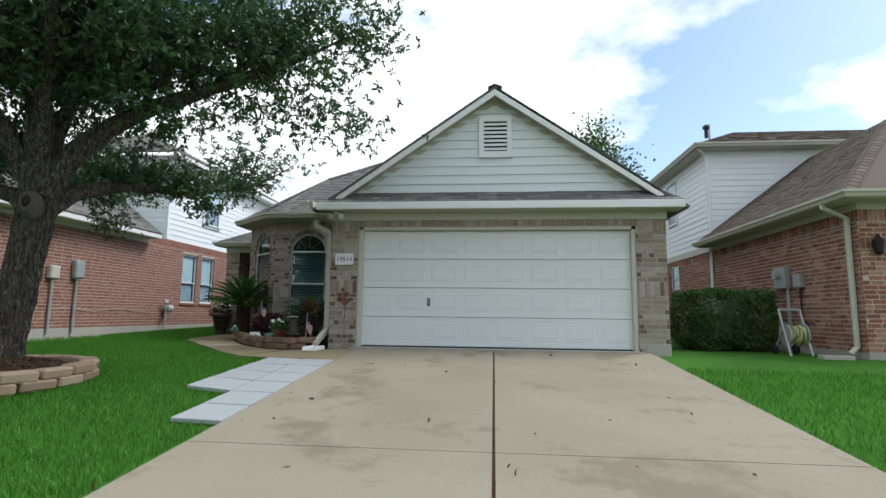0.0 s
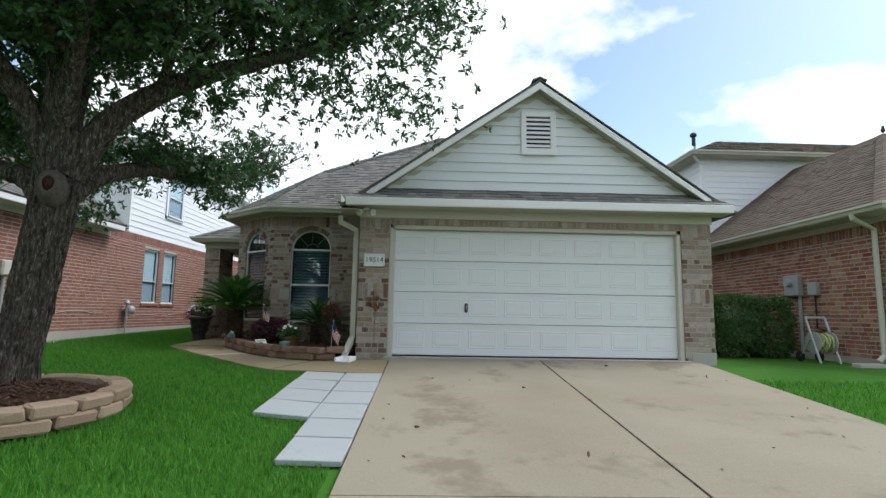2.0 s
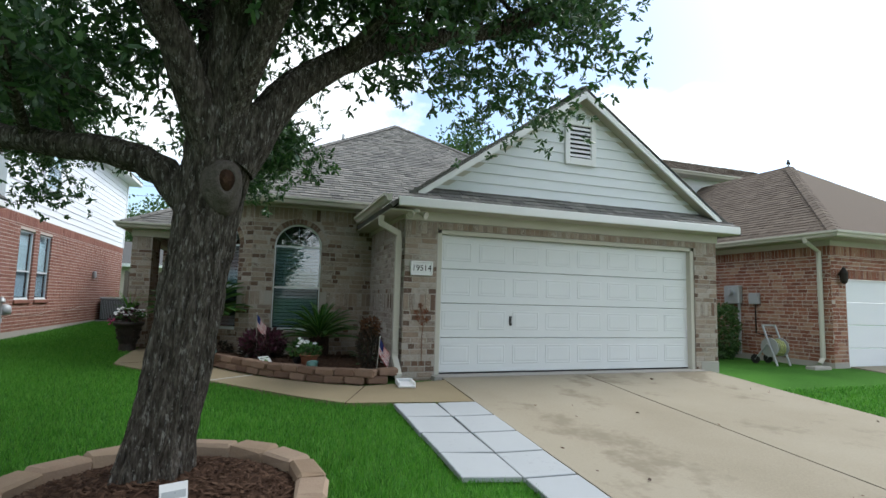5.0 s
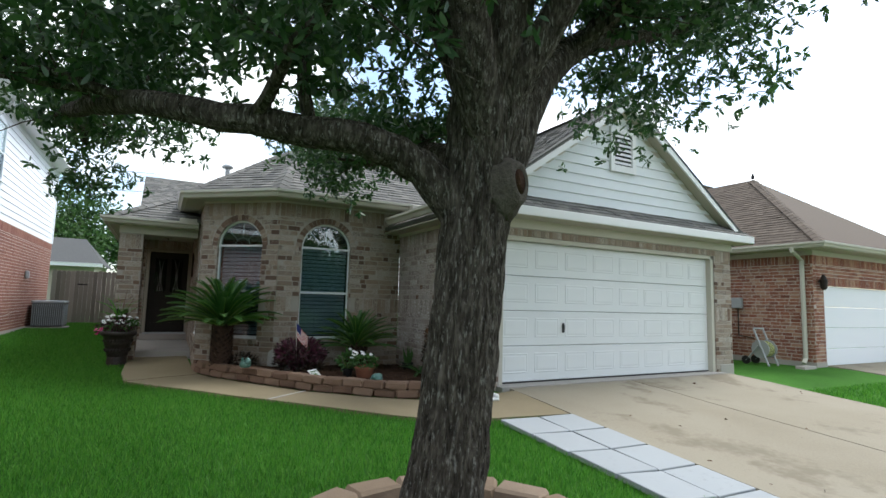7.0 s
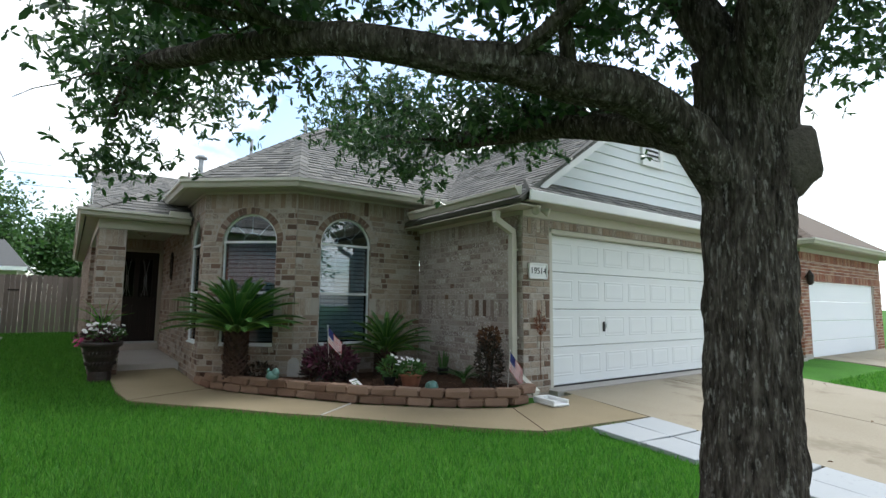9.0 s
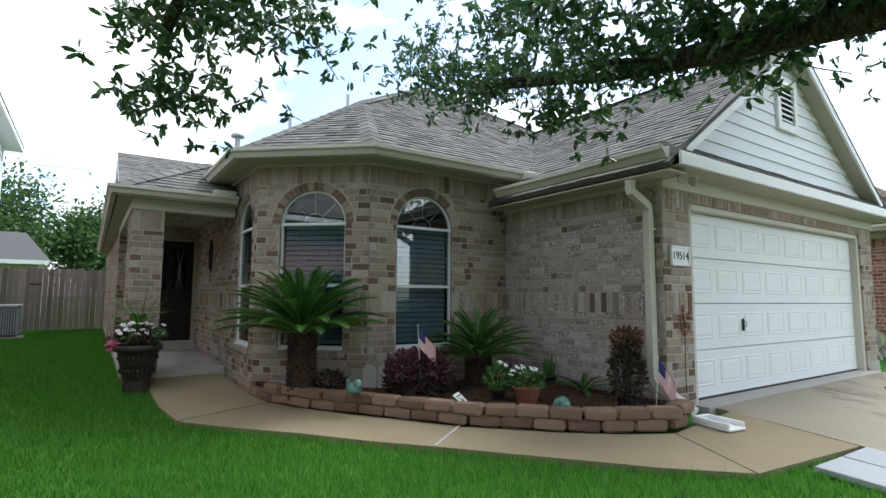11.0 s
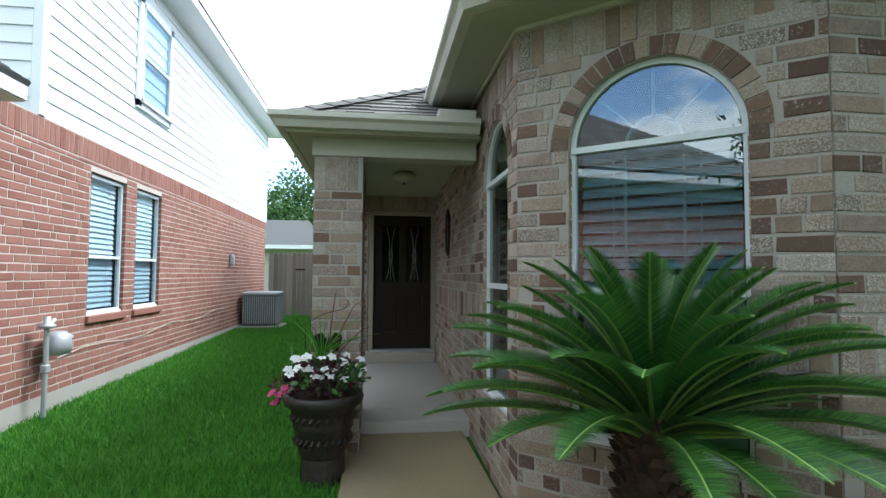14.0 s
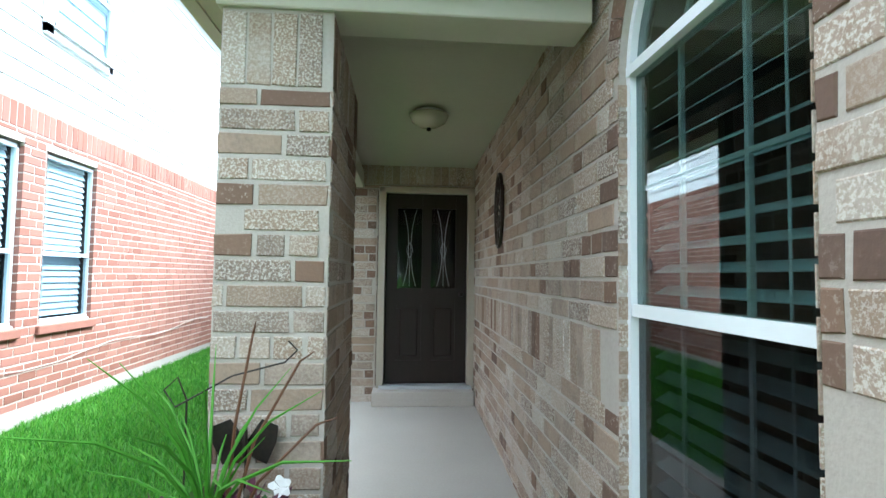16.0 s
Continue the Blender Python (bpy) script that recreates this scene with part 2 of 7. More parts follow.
M["screen"] = material("window_screen", [(0.045, 0.048, 0.05), (0.06, 0.062, 0.065)], "", 3, 300, 0.7, 0.1)
M["door_wood"] = material("dark_door_wood", [(0.007, 0.0045, 0.004), (0.015, 0.009, 0.007)], "", 3, 30, 0.5, 0.1, stretch_by=(6, 6, 0.6), spec=0.3)
M["door_trim"] = material("door_trim", [(0.30, 0.27, 0.22), (0.36, 0.33, 0.27)], "", 2, 40, 0.6, 0.05)
M["iron"] = material("dark_iron", [(0.02, 0.02, 0.02), (0.045, 0.035, 0.028)], "", 20, 90, 0.5, 0.2, metal=0.7)
M["grey_metal"] = material("grey_metal", [(0.33, 0.35, 0.36), (0.42, 0.44, 0.45)], "", 4, 60, 0.45, 0.05, metal=0.3)
M["ac_case"] = material("grey_coil_guard", [(0.10, 0.11, 0.115), (0.15, 0.16, 0.165)], "", 8, 90, 0.6, 0.2, metal=0.2)
M["fence"] = material("weathered_fence", [(0.13, 0.11, 0.095), (0.21, 0.18, 0.155), (0.27, 0.235, 0.205)], "object", 4, 60, 0.95, 0.4, 0.004, stretch_by=(4, 4, 0.4))
M["plastic"] = material("beige_plastic", [(0.45, 0.43, 0.38), (0.52, 0.50, 0.44)], "", 4, 40, 0.5, 0.03)
M["hose"] = material("garden_hose", [(0.34, 0.36, 0.14), (0.45, 0.46, 0.22)], "", 4, 40, 0.5, 0.05)
M["black"] = material("black_plastic", [(0.012, 0.012, 0.013), (0.025, 0.025, 0.027)], "", 6, 80, 0.45, 0.05)
M["pot"] = material("dark_glazed_pot", [(0.012, 0.010, 0.010), (0.03, 0.024, 0.022), (0.06, 0.045, 0.04)], "", 18, 60, 0.45, 0.5, 0.008)
M["clay"] = material("terracotta", [(0.22, 0.085, 0.05), (0.30, 0.125, 0.075)], "", 8, 60, 0.8, 0.1)
M["petal_white"] = leafy("white_petal", [(0.75, 0.75, 0.73), (0.82, 0.82, 0.80)], glow=0.3)
M["petal_pink"] = leafy("pink_petal", [(0.45, 0.04, 0.14), (0.6, 0.07, 0.2)], glow=0.3)
M["purple_leaf"] = leafy("burgundy_leaf", [(0.03, 0.010, 0.015), (0.065, 0.015, 0.03), (0.115, 0.026, 0.058), (0.035, 0.045, 0.022)], glow=0.2)
M["green_leaf"] = leafy("green_leaf", [(0.03, 0.085, 0.02), (0.05, 0.13, 0.03), (0.09, 0.19, 0.045)], glow=0.25)
M["brown_leaf"] = leafy("dry_leaf", [(0.045, 0.02, 0.012), (0.09, 0.04, 0.02), (0.17, 0.075, 0.025)], glow=0.2)
M["dark_leaf"] = leafy("dark_shrub_leaf", [(0.018, 0.02, 0.014), (0.04, 0.03, 0.02), (0.07, 0.04, 0.026)], glow=0.15)
M["teal"] = material("teal_ceramic", [(0.06, 0.15, 0.13), (0.11, 0.22, 0.19)], "", 10, 50, 0.3, 0.1, spec=0.5)
M["flag_red"] = material("flag_red", [(0.35, 0.02, 0.03), (0.42, 0.03, 0.04)], "", 6, 200, 0.8, 0.1)
M["flag_white"] = material("flag_white", [(0.68, 0.68, 0.68), (0.75, 0.75, 0.74)], "", 6, 200, 0.8, 0.1)
M["flag_blue"] = material("flag_blue", [(0.02, 0.03, 0.13), (0.03, 0.04, 0.17)], "", 6, 200, 0.8, 0.1)
M["stone"] = material("pale_stone", [(0.34, 0.33, 0.30), (0.45, 0.43, 0.39)], "", 8, 60, 0.9, 0.5, 0.008)
M["ink"] = material("dark_ink", [(0.02, 0.02, 0.02), (0.03, 0.03, 0.03)], "", 4, 40, 0.6, 0.0)
M["rust"] = material("rusty_iron", [(0.10, 0.035, 0.02), (0.22, 0.075, 0.03)], "", 20, 80, 0.8, 0.3, metal=0.3)
M["bulb"] = material("frosted_glass", [(0.36, 0.35, 0.27), (0.41, 0.40, 0.31)], "", 4, 40, 0.25, 0.0, spec=0.5)
M["green_plastic"] = material("blue_bin", [(0.02, 0.08, 0.18), (0.03, 0.10, 0.22)], "", 4, 40, 0.5, 0.0)


def glass_material(name, tint, see):
    """Window glass: a sharp mirror by Fresnel over a clear pane."""
    m = bpy.data.materials.new(name)
    m.use_nodes = True
    n, l = m.node_tree.nodes, m.node_tree.links
    out = n["Material Output"]
    n.remove(n["Principled BSDF"])
    clear_ = n.new("ShaderNodeBsdfTransparent")
    clear_.inputs["Color"].default_value = (*tint, 1)
    shine = n.new("ShaderNodeBsdfGlossy")
    shine.inputs["Roughness"].default_value = 0.0
    edge = n.new("ShaderNodeLayerWeight")
    edge.inputs["Blend"].default_value = 0.5
    steep = n.new("ShaderNodeMath")
    steep.operation, steep.inputs[1].default_value = "POWER", 5.0
    fres = n.new("ShaderNodeMapRange")
    fres.inputs["To Min"].default_value = see
    l.new(edge.outputs["Facing"], steep.inputs[0]), l.new(steep.outputs[0], fres.inputs["Value"])
    mx = n.new("ShaderNodeMixShader")
    l.new(fres.outputs[0], mx.inputs[0]), l.new(clear_.outputs[0], mx.inputs[1]), l.new(shine.outputs[0], mx.inputs[2])
    l.new(mx.outputs[0], out.inputs["Surface"])
    return m


M["glass"] = glass_material("window_glass", (0.58, 0.68, 0.72), 0.17)
M["glass_shaded"] = glass_material("coated_glass", (0.84, 0.92, 0.94), 0.01)
M["glass_low"] = glass_material("screened_glass", (0.56, 0.62, 0.65), 0.05)
M["glass_low_clear"] = glass_material("pale_screened_glass", (0.70, 0.78, 0.82), 0.01)
# screened glass again, its tint darkened for the shade beside the porch
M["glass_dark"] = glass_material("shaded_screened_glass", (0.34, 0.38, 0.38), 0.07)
M["glass_entry"] = glass_material("entry_glass", (0.50, 0.60, 0.58), 0.12)
M["door_glass"] = glass_material("leaded_glass", (0.5, 0.5, 0.48), 0.03)

# ---- building helpers ----
RNG = random.Random(7)


class Shape:
    """Collects vertices and faces for one mesh."""

    def __init__(self):
        self.v, self.f = [], []

    def add(self, verts, faces):
        k = len(self.v)
        self.v += [tuple(p) for p in verts]
        self.f += [tuple(i + k for i in q) for q in faces]
        return self

    def box(self, x0, x1, y0, y1, z0, z1, m=None, bevel=0.0):
        if bevel:
            b = min(bevel, 0.45 * (x1 - x0), 0.45 * (y1 - y0), 0.45 * (z1 - z0))
            xs, ys, zs = (x0, x1), (y0, y1), (z0, z1)
            pts, idx = [], {}
            for i in (0, 1):
                for j in (0, 1):
                    for k in (0, 1):
                        c = (xs[i], ys[j], zs[k])
                        d = (b if i == 0 else -b, b if j == 0 else -b, b if k == 0 else -b)
                        for a in range(3):
                            idx[i, j, k, a] = len(pts)
                            pts.append(tuple(c[q] if q == a else c[q] + d[q] for q in range(3)))
            fs = []
            for a in range(3):
                o = [q for q in range(3) if q != a]
                for s in (0, 1):
                    ring = []
                    for (p, q) in ((0, 0), (1, 0), (1, 1), (0, 1)):
                        t = [0, 0, 0]
                        t[a], t[o[0]], t[o[1]] = s, p, q
                        ring.append(idx[(*t, a)])
                    flip = (s == 0) ^ (a == 1)
                    fs.append(tuple(reversed(ring)) if flip else tuple(ring))
            for a in range(3):
                o = [q for q in range(3) if q != a]
                for p in (0, 1):
                    for q in (0, 1):
                        lo, hi = [0, 0, 0], [0, 0, 0]
                        lo[a], hi[a] = 0, 1
                        lo[o[0]] = hi[o[0]] = p
                        lo[o[1]] = hi[o[1]] = q
                        fs.append((idx[(*lo, o[0])], idx[(*hi, o[0])], idx[(*hi, o[1])], idx[(*lo, o[1])]))
            for i in (0, 1):
                for j in (0, 1):
                    for k in (0, 1):
                        fs.append((idx[i, j, k, 0], idx[i, j, k, 1], idx[i, j, k, 2]))
        else:
            pts = [(x, y, z) for x in (x0, x1) for y in (y0, y1) for z in (z0, z1)]
            fs = [(0, 1, 3, 2), (4, 6, 7, 5), (0, 4, 5, 1), (2, 3, 7, 6), (0, 2, 6, 4), (1, 5, 7, 3)]
        if m is not None:
            pts = [m @ Vector(p) for p in pts]
        return self.add(pts, fs)

    def prism(self, ring, shift):
        """A flat ring of points pushed along shift, closed."""
        n = len(ring)
        a = [Vector(p) for p in ring]
        b = [p + Vector(shift) for p in a]
        return self.add(a + b, [tuple(range(n))[::-1], tuple(range(n, 2 * n))] + [(i, (i + 1) % n, n + (i + 1) % n, n + i) for i in range(n)])

    def tube(self, points, radii, sides=8, cap=True):
        pts = [Vector(p) for p in points]
        if not hasattr(radii, "__len__"):
            radii = [radii] * len(pts)
        rings, side = [], None
        for i, p in enumerate(pts):
            d = (pts[min(i + 1, len(pts) - 1)] - pts[max(i - 1, 0)]).normalized()
            if side is None:
                side = d.orthogonal().normalized()
            side = (side - d * side.dot(d)).normalized()
            up = d.cross(side)
            rings.append([p + radii[i] * (math.cos(2 * math.pi * k / sides) * side + math.sin(2 * math.pi * k / sides) * up) for k in range(sides)])
        verts = [q for r in rings for q in r]
        fs = [(i * sides + k, i * sides + (k + 1) % sides, (i + 1) * sides + (k + 1) % sides, (i + 1) * sides + k)
              for i in range(len(pts) - 1) for k in range(sides)]
        if cap:
            fs += [tuple(range(sides))[::-1], tuple(range((len(pts) - 1) * sides, len(pts) * sides))]
        return self.add(verts, fs)

    def lathe(self, profile, centre, sides=24, wobble=0.0):
        """profile: (radius, height) pairs turned about the upright through centre."""
        cx, cy, cz = centre
        verts = []
        for r, h in profile:
            for k in range(sides):
                a = 2 * math.pi * k / sides
                rr = r * (1 + wobble * math.sin(3 * a + 9 * h))
                verts.append((cx + rr * math.cos(a), cy + rr * math.sin(a), cz + h))
        fs = [(i * sides + k, i * sides + (k + 1) % sides, (i + 1) * sides + (k + 1) % sides, (i + 1) * sides + k)
              for i in range(len(profile) - 1) for k in range(sides)]
        fs += [tuple(range(sides))[::-1], tuple(range((len(profile) - 1) * sides, len(profile) * sides))]
        return self.add(verts, fs)

    def mesh(self, name, mat, smooth=False):
        me = bpy.data.meshes.new(name)
        me.from_pydata(self.v, [], self.f)
        me.materials.append(mat)
        if smooth:
            me.shade_smooth()
        me.update()
        return me


def thing(name, at, label, category, group="", kind=""):
    ob = new(name)
    ob.empty_display_size = 0.1
    ob.location = at
    return tagged(ob, label, category, group, kind)


def part(name, shape, mat, parent, label="", smooth=False, kind=""):
    """One mesh under a thing or a part; its shape is given in the world's metres."""
    me = shape if isinstance(shape, bpy.types.Mesh) else shape.mesh(name, mat, smooth)
    ob = new(name, me)
    ob.parent = parent
    if parent.data is None:
        ob.matrix_parent_inverse = Matrix.Translation(-parent.location)
    return tagged(ob, label, kind=kind)


def structure(name, shape, mat, label, category, smooth=False):
    me = shape if isinstance(shape, bpy.types.Mesh) else shape.mesh(name, mat, smooth)
    return tagged(new(name, me), label, category, kind="structure")


def moved(before, dx, dy, dz=0.0):
    """Shift every top-level thing built since the set before."""
    for ob in set(bpy.data.objects) - before:
        if ob.parent is None:
            ob.location += Vector((dx, dy, dz))


def fast_mesh(name, verts, tris, mat):
    """Large triangle mesh straight from arrays."""
    me = bpy.data.meshes.new(name)
    nv, nt = len(verts), len(tris)
    me.vertices.add(nv), me.loops.add(3 * nt), me.polygons.add(nt)
    me.vertices.foreach_set("co", np.asarray(verts, np.float32).ravel())
    me.loops.foreach_set("vertex_index", np.asarray(tris, np.int32).ravel())
    me.polygons.foreach_set("loop_start", np.arange(0, 3 * nt, 3, dtype=np.int32))
    me.polygons.foreach_set("loop_total", np.full(nt, 3, np.int32))
    me.update(calc_edges=True)
    me.validate()
    me.materials.append(mat)
    return me


def clipped(poly, area):
    """The convex polygon poly cut to the convex polygon area (both counter-clockwise, flat)."""
    for i in range(len(area)):
        (ax, ay), (bx, by) = area[i], area[(i + 1) % len(area)]
        out = []
        for j in range(len(poly)):
            p, q = poly[j], poly[(j + 1) % len(poly)]
            dp = (bx - ax) * (p[1] - ay) - (by - ay) * (p[0] - ax)
            dq = (bx - ax) * (q[1] - ay) - (by - ay) * (q[0] - ax)
            if dp >= 0:
                out.append(p)
            if (dp >= 0) != (dq >= 0):
                t = dp / (dp - dq)
                out.append((p[0] + t * (q[0] - p[0]), p[1] + t * (q[1] - p[1])))
        poly = out
        if len(poly) < 3:
            return []
    return poly


# ---- lie of the land ----
DRIVE_Y, DRIVE_Z = [-60, -16, -12.5, -6.3, -2.65, -1.37, -0.3, 3, 6, 13, 40, 80], [-1.25, -1.25, -1.04, -0.53, -0.24, -0.14, -0.04, -0.08, 0.0, 0.12, 0.14, 0.14]
LAWN_Y, LAWN_Z = [-60, -16, -12.5, -9, -6, -4, -2, 0, 3, 6, 13, 40, 80], [-1.25, -1.25, -1.02, -0.64, -0.37, -0.21, -0.13, -0.09, -0.075, 0.0, 0.10, 0.14, 0.14]


def ground_z(x, y):
    a, b = np.interp(y, DRIVE_Y, DRIVE_Z), np.interp(y, LAWN_Y, LAWN_Z)
    s = np.clip((-np.asarray(x) - 2.7) / 1.9, 0, 1)
    s = s * s * (3 - 2 * s)
    return a + (b - a) * s


# ---- walls of brick ----
COURSE, STRETCH, JOINT = 0.0865, 0.262, 0.0145
FULL_BRICK = None


def brick_shape(shape, at, u, n, w, h, depth=0.005, tilt=0.0):
    """One chamfered brick: at is its lower corner on the wall's face."""
    up = Vector((0, 0, 1))
    c = 0.003
    o = at + n * tilt
    back = [o - n * 0.012, o + u * w - n * 0.012, o + u * w + up * h - n * 0.012, o + up * h - n * 0.012]
    mid = [o + n * (depth - c), o + u * w + n * (depth - c), o + u * w + up * h + n * (depth - c), o + up * h + n * (depth - c)]
    top = [o + u * c + up * c + n * depth, o + u * (w - c) + up * c + n * depth, o + u * (w - c) + up * (h - c) + n * depth, o + u * c + up * (h - c) + n * depth]
    wob = [u * RNG.uniform(-0.0028, 0.0028) + up * RNG.uniform(-0.0028, 0.0028) for _ in range(4)]
    mid, top = [p + q for p, q in zip(mid, wob)], [p + q + n * RNG.uniform(-0.0015, 0.001) for p, q in zip(top, wob)]
    fs = [(8, 9, 10, 11)]
    for i in range(4):
        j = (i + 1) % 4
        fs += [(i, j, 4 + j, 4 + i), (4 + i, 4 + j, 8 + j, 8 + i)]
    shape.add(back + mid + top, fs)


def brick_wall(name, a, b, z0, z1, openings=(), soldiers=(), brick="brick", mortar="mortar", label="", single=None, thick=0.1, course=COURSE,
               stretch=STRETCH, arch_ring=0.11, onto=None):
    """A wall from a to b (flat points), its outer face on the right as one goes. openings: (u0, u1, z0, z1, arched).
    soldiers: (z_low, z_high) bands of upright bricks. single(x, y, z): where bricks are objects of their own."""
    a, b = Vector((*a, 0)), Vector((*b, 0))
    length = (b - a).length
    u = (b - a) / length
    n = Vector((u.y, -u.x, 0))
    up = Vector((0, 0, 1))
    P = lambda s, z, d=0.0: a + u * s + up * z + n * d
    body = Shape()

    def slab(s0, s1, lo, hi):
        s0, s1 = max(s0, 0.005), min(s1, length - 0.005)
        if s1 - s0 > 1e-4 and hi - lo > 1e-4:
            body.prism([P(s0, lo), P(s1, lo), P(s1, hi), P(s0, hi)], -n * thick)

    at = 0.0
    for (u0, u1, lo, hi, arched) in sorted(openings):
        slab(at, u0, z0, z1)
        slab(u0, u1, z0, lo)
        if arched:
            mid, r = (u0 + u1) / 2, (u1 - u0) / 2
            steps = 20
            for k in range(steps):
                t0, t1 = math.pi - math.pi * k / steps, math.pi - math.pi * (k + 1) / steps
                p0, p1 = (mid + r * math.cos(t0), hi + r * math.sin(t0)), (mid + r * math.cos(t1), hi + r * math.sin(t1))
                body.prism([P(*p0), P(*p1), P(p1[0], z1), P(p0[0], z1)], -n * thick)
        else:
            slab(u0, u1, hi, z1)
        at = u1
    slab(at, length, z0, z1)
    wall = onto or structure(name, body, M[mortar], label, "wall")
    joined, brown, singles = Shape(), Shape(), []
    mixed = brick in ("brick", "pale_brick")

    def blocked(lo, hi):
        spans = []
        for (u0, u1, oz0, oz1, arched) in openings:
            if arched:
                mid, r = (u0 + u1) / 2, (u1 - u0) / 2 + arch_ring
                if hi > oz0 and lo < oz1:
                    spans.append((u0, u1))
                if lo < oz1 + r and (lo + hi) / 2 > oz1:
                    h = max(0.0, max(lo, oz1) - oz1)
                    w = math.sqrt(max(0.0, r * r - h * h))
                    spans.append((mid - w, mid + w))
            elif hi > oz0 + 1e-3 and lo < oz1 - 1e-3:
                spans.append((u0, u1))
        return spans

    def lay(s0, s1, lo, hi, whole):
        pieces = [(s0, s1)]
        for (c0, c1) in blocked(lo, hi):
            nxt = []
            for (p, q) in pieces:
                if c1 <= p or c0 >= q:
                    nxt.append((p, q))
                else:
                    if c0 - p > 0.02:
                        nxt.append((p, c0 - (JOINT if c0 < q else 0)))
                    if q - c1 > 0.02:
                        nxt.append((c1, q))
            pieces = nxt
        for (p, q) in pieces:
            if q - p < 0.03:
                continue
            c = P((p + q) / 2, (lo + hi) / 2)
            if whole and (q - p) > stretch - JOINT - 0.004 and single and single(c.x, c.y, c.z):
                singles.append((P(p, lo), RNG.uniform(-0.001, 0.002)))
            else:
                dark = mixed and RNG.random() < ((0.5 if brick == "brick" else 0.22) if (hi - lo) < 0.1 and q - p < 0.16 else 0.08)
                brick_shape(brown if dark else joined, P(p, lo), u, n, q - p, hi - lo, 0.005, RNG.uniform(-0.001, 0.0015))

    z, row = z0, 0
    bands = sorted(soldiers)
    while z < z1 - 0.03:
        band = next((s for s in bands if s[0] - 0.03 <= z < s[1] - 0.03), None)
        if band:
            s = 0.0
            while s < length - 0.03:
                w = min(COURSE, length - s)
                foot, head = z, min(band[1], z1) - JOINT
                for (u0, u1, oz0, oz1, arched) in openings:
                    a0, a1 = s + 0.004, s + w - 0.006
                    if arched:
                        mid, r = (u0 + u1) / 2, (u1 - u0) / 2 + arch_ring
                        gap = max(0.0, a0 - mid, mid - a1)
                        if gap < r and z > oz0 and z < oz1 + r:
                            foot = max(foot, oz1 + math.sqrt(r * r - gap * gap))
                    elif a1 > u0 and a0 < u1 and z < oz1 < head:
                        foot = max(foot, oz1 + 0.003)
                if foot > z + 1e-4:
                    if head - foot > 0.02:
                        brick_shape(joined, P(s + 0.004, foot), u, n, w - 0.010, head - foot, 0.005, RNG.uniform(-0.001, 0.0015))
                else:
                    lay(s + 0.004, s + w - 0.006, z, head, False)
                s += COURSE
            z = band[1]
            continue
        top = min(z + course, z1)
        nxt = [s[0] for s in bands if s[0] > z + 0.01]
        if nxt and top > nxt[0] - 0.025:
            top = nxt[0]
        s = -stretch * (0.5 if row % 2 else 0.0) + (RNG.choice((0, 0.09, -0.09)) if row % 3 == 0 else 0)
        while s < length:
            e = s + stretch
            if RNG.random() < (0.24 if mixed else 0.12):
                e = s + stretch * 0.42
            lo_, hi_ = max(0.0, s), min(length, e)
            if hi_ - lo_ > 0.03:
                lay(lo_ + (0.0 if s < 0 else JOINT / 2), hi_ - JOINT / 2, z, top - JOINT, e - s > stretch * 0.9 and s >= 0 and e <= length)
            s = e
        z, row = top, row + 1
    for (u0, u1, oz0, oz1, arched) in openings:
        if not arched:
            continue
        mid, r = (u0 + u1) / 2, (u1 - u0) / 2
        count = 22
        for k in range(count):
            t0, t1 = math.pi * k / count + 0.008, math.pi * (k + 1) / count - 0.008
            r0, r1 = r + 0.002, r + arch_ring - 0.008
            ring = [P(mid + r0 * math.cos(t0), oz1 + r0 * math.sin(t0), -0.02), P(mid + r1 * math.cos(t0), oz1 + r1 * math.sin(t0), -0.02),
                    P(mid + r1 * math.cos(t1), oz1 + r1 * math.sin(t1), -0.02), P(mid + r0 * math.cos(t1), oz1 + r0 * math.sin(t1), -0.02)]
            (brown if mixed and RNG.random() < 0.55 else joined).prism(ring, n * RNG.uniform(0.025, 0.030))
    # bricks turned into the reveals of the openings
    for (u0, u1, oz0, oz1, arched) in openings:
        if u1 - u0 > 2:
            continue
        zz = oz0
        while zz < oz1 - 0.04:
            for (s, d) in ((u0, 1), (u1, -1)):
                hi = min(zz + course, oz1) - JOINT
                base = [P(s, zz, 0.006), P(s + d * 0.006, zz, 0.004), P(s + d * 0.006, hi, 0.004), P(s, hi, 0.006)]
                joined.prism(base if d > 0 else base[::-1], -n * (thick - 0.02))
            zz += course
    if joined.v:
        part("brickwork", joined, M[brick], wall, kind="stuff")
    if brown.v:
        part("brown_brickwork", brown, M["brown_brick"], wall, kind="stuff")
    if singles:
        one = Shape()
        brick_shape(one, Vector((0, 0, 0)), u, n, stretch - JOINT, course - JOINT)
        me = one.mesh("brick", M[brick + "_single"])
        for p, tilt in singles[:300]:
            ob = new("brick", me)
            ob.parent = wall
            ob.location = p + n * tilt
    return wall


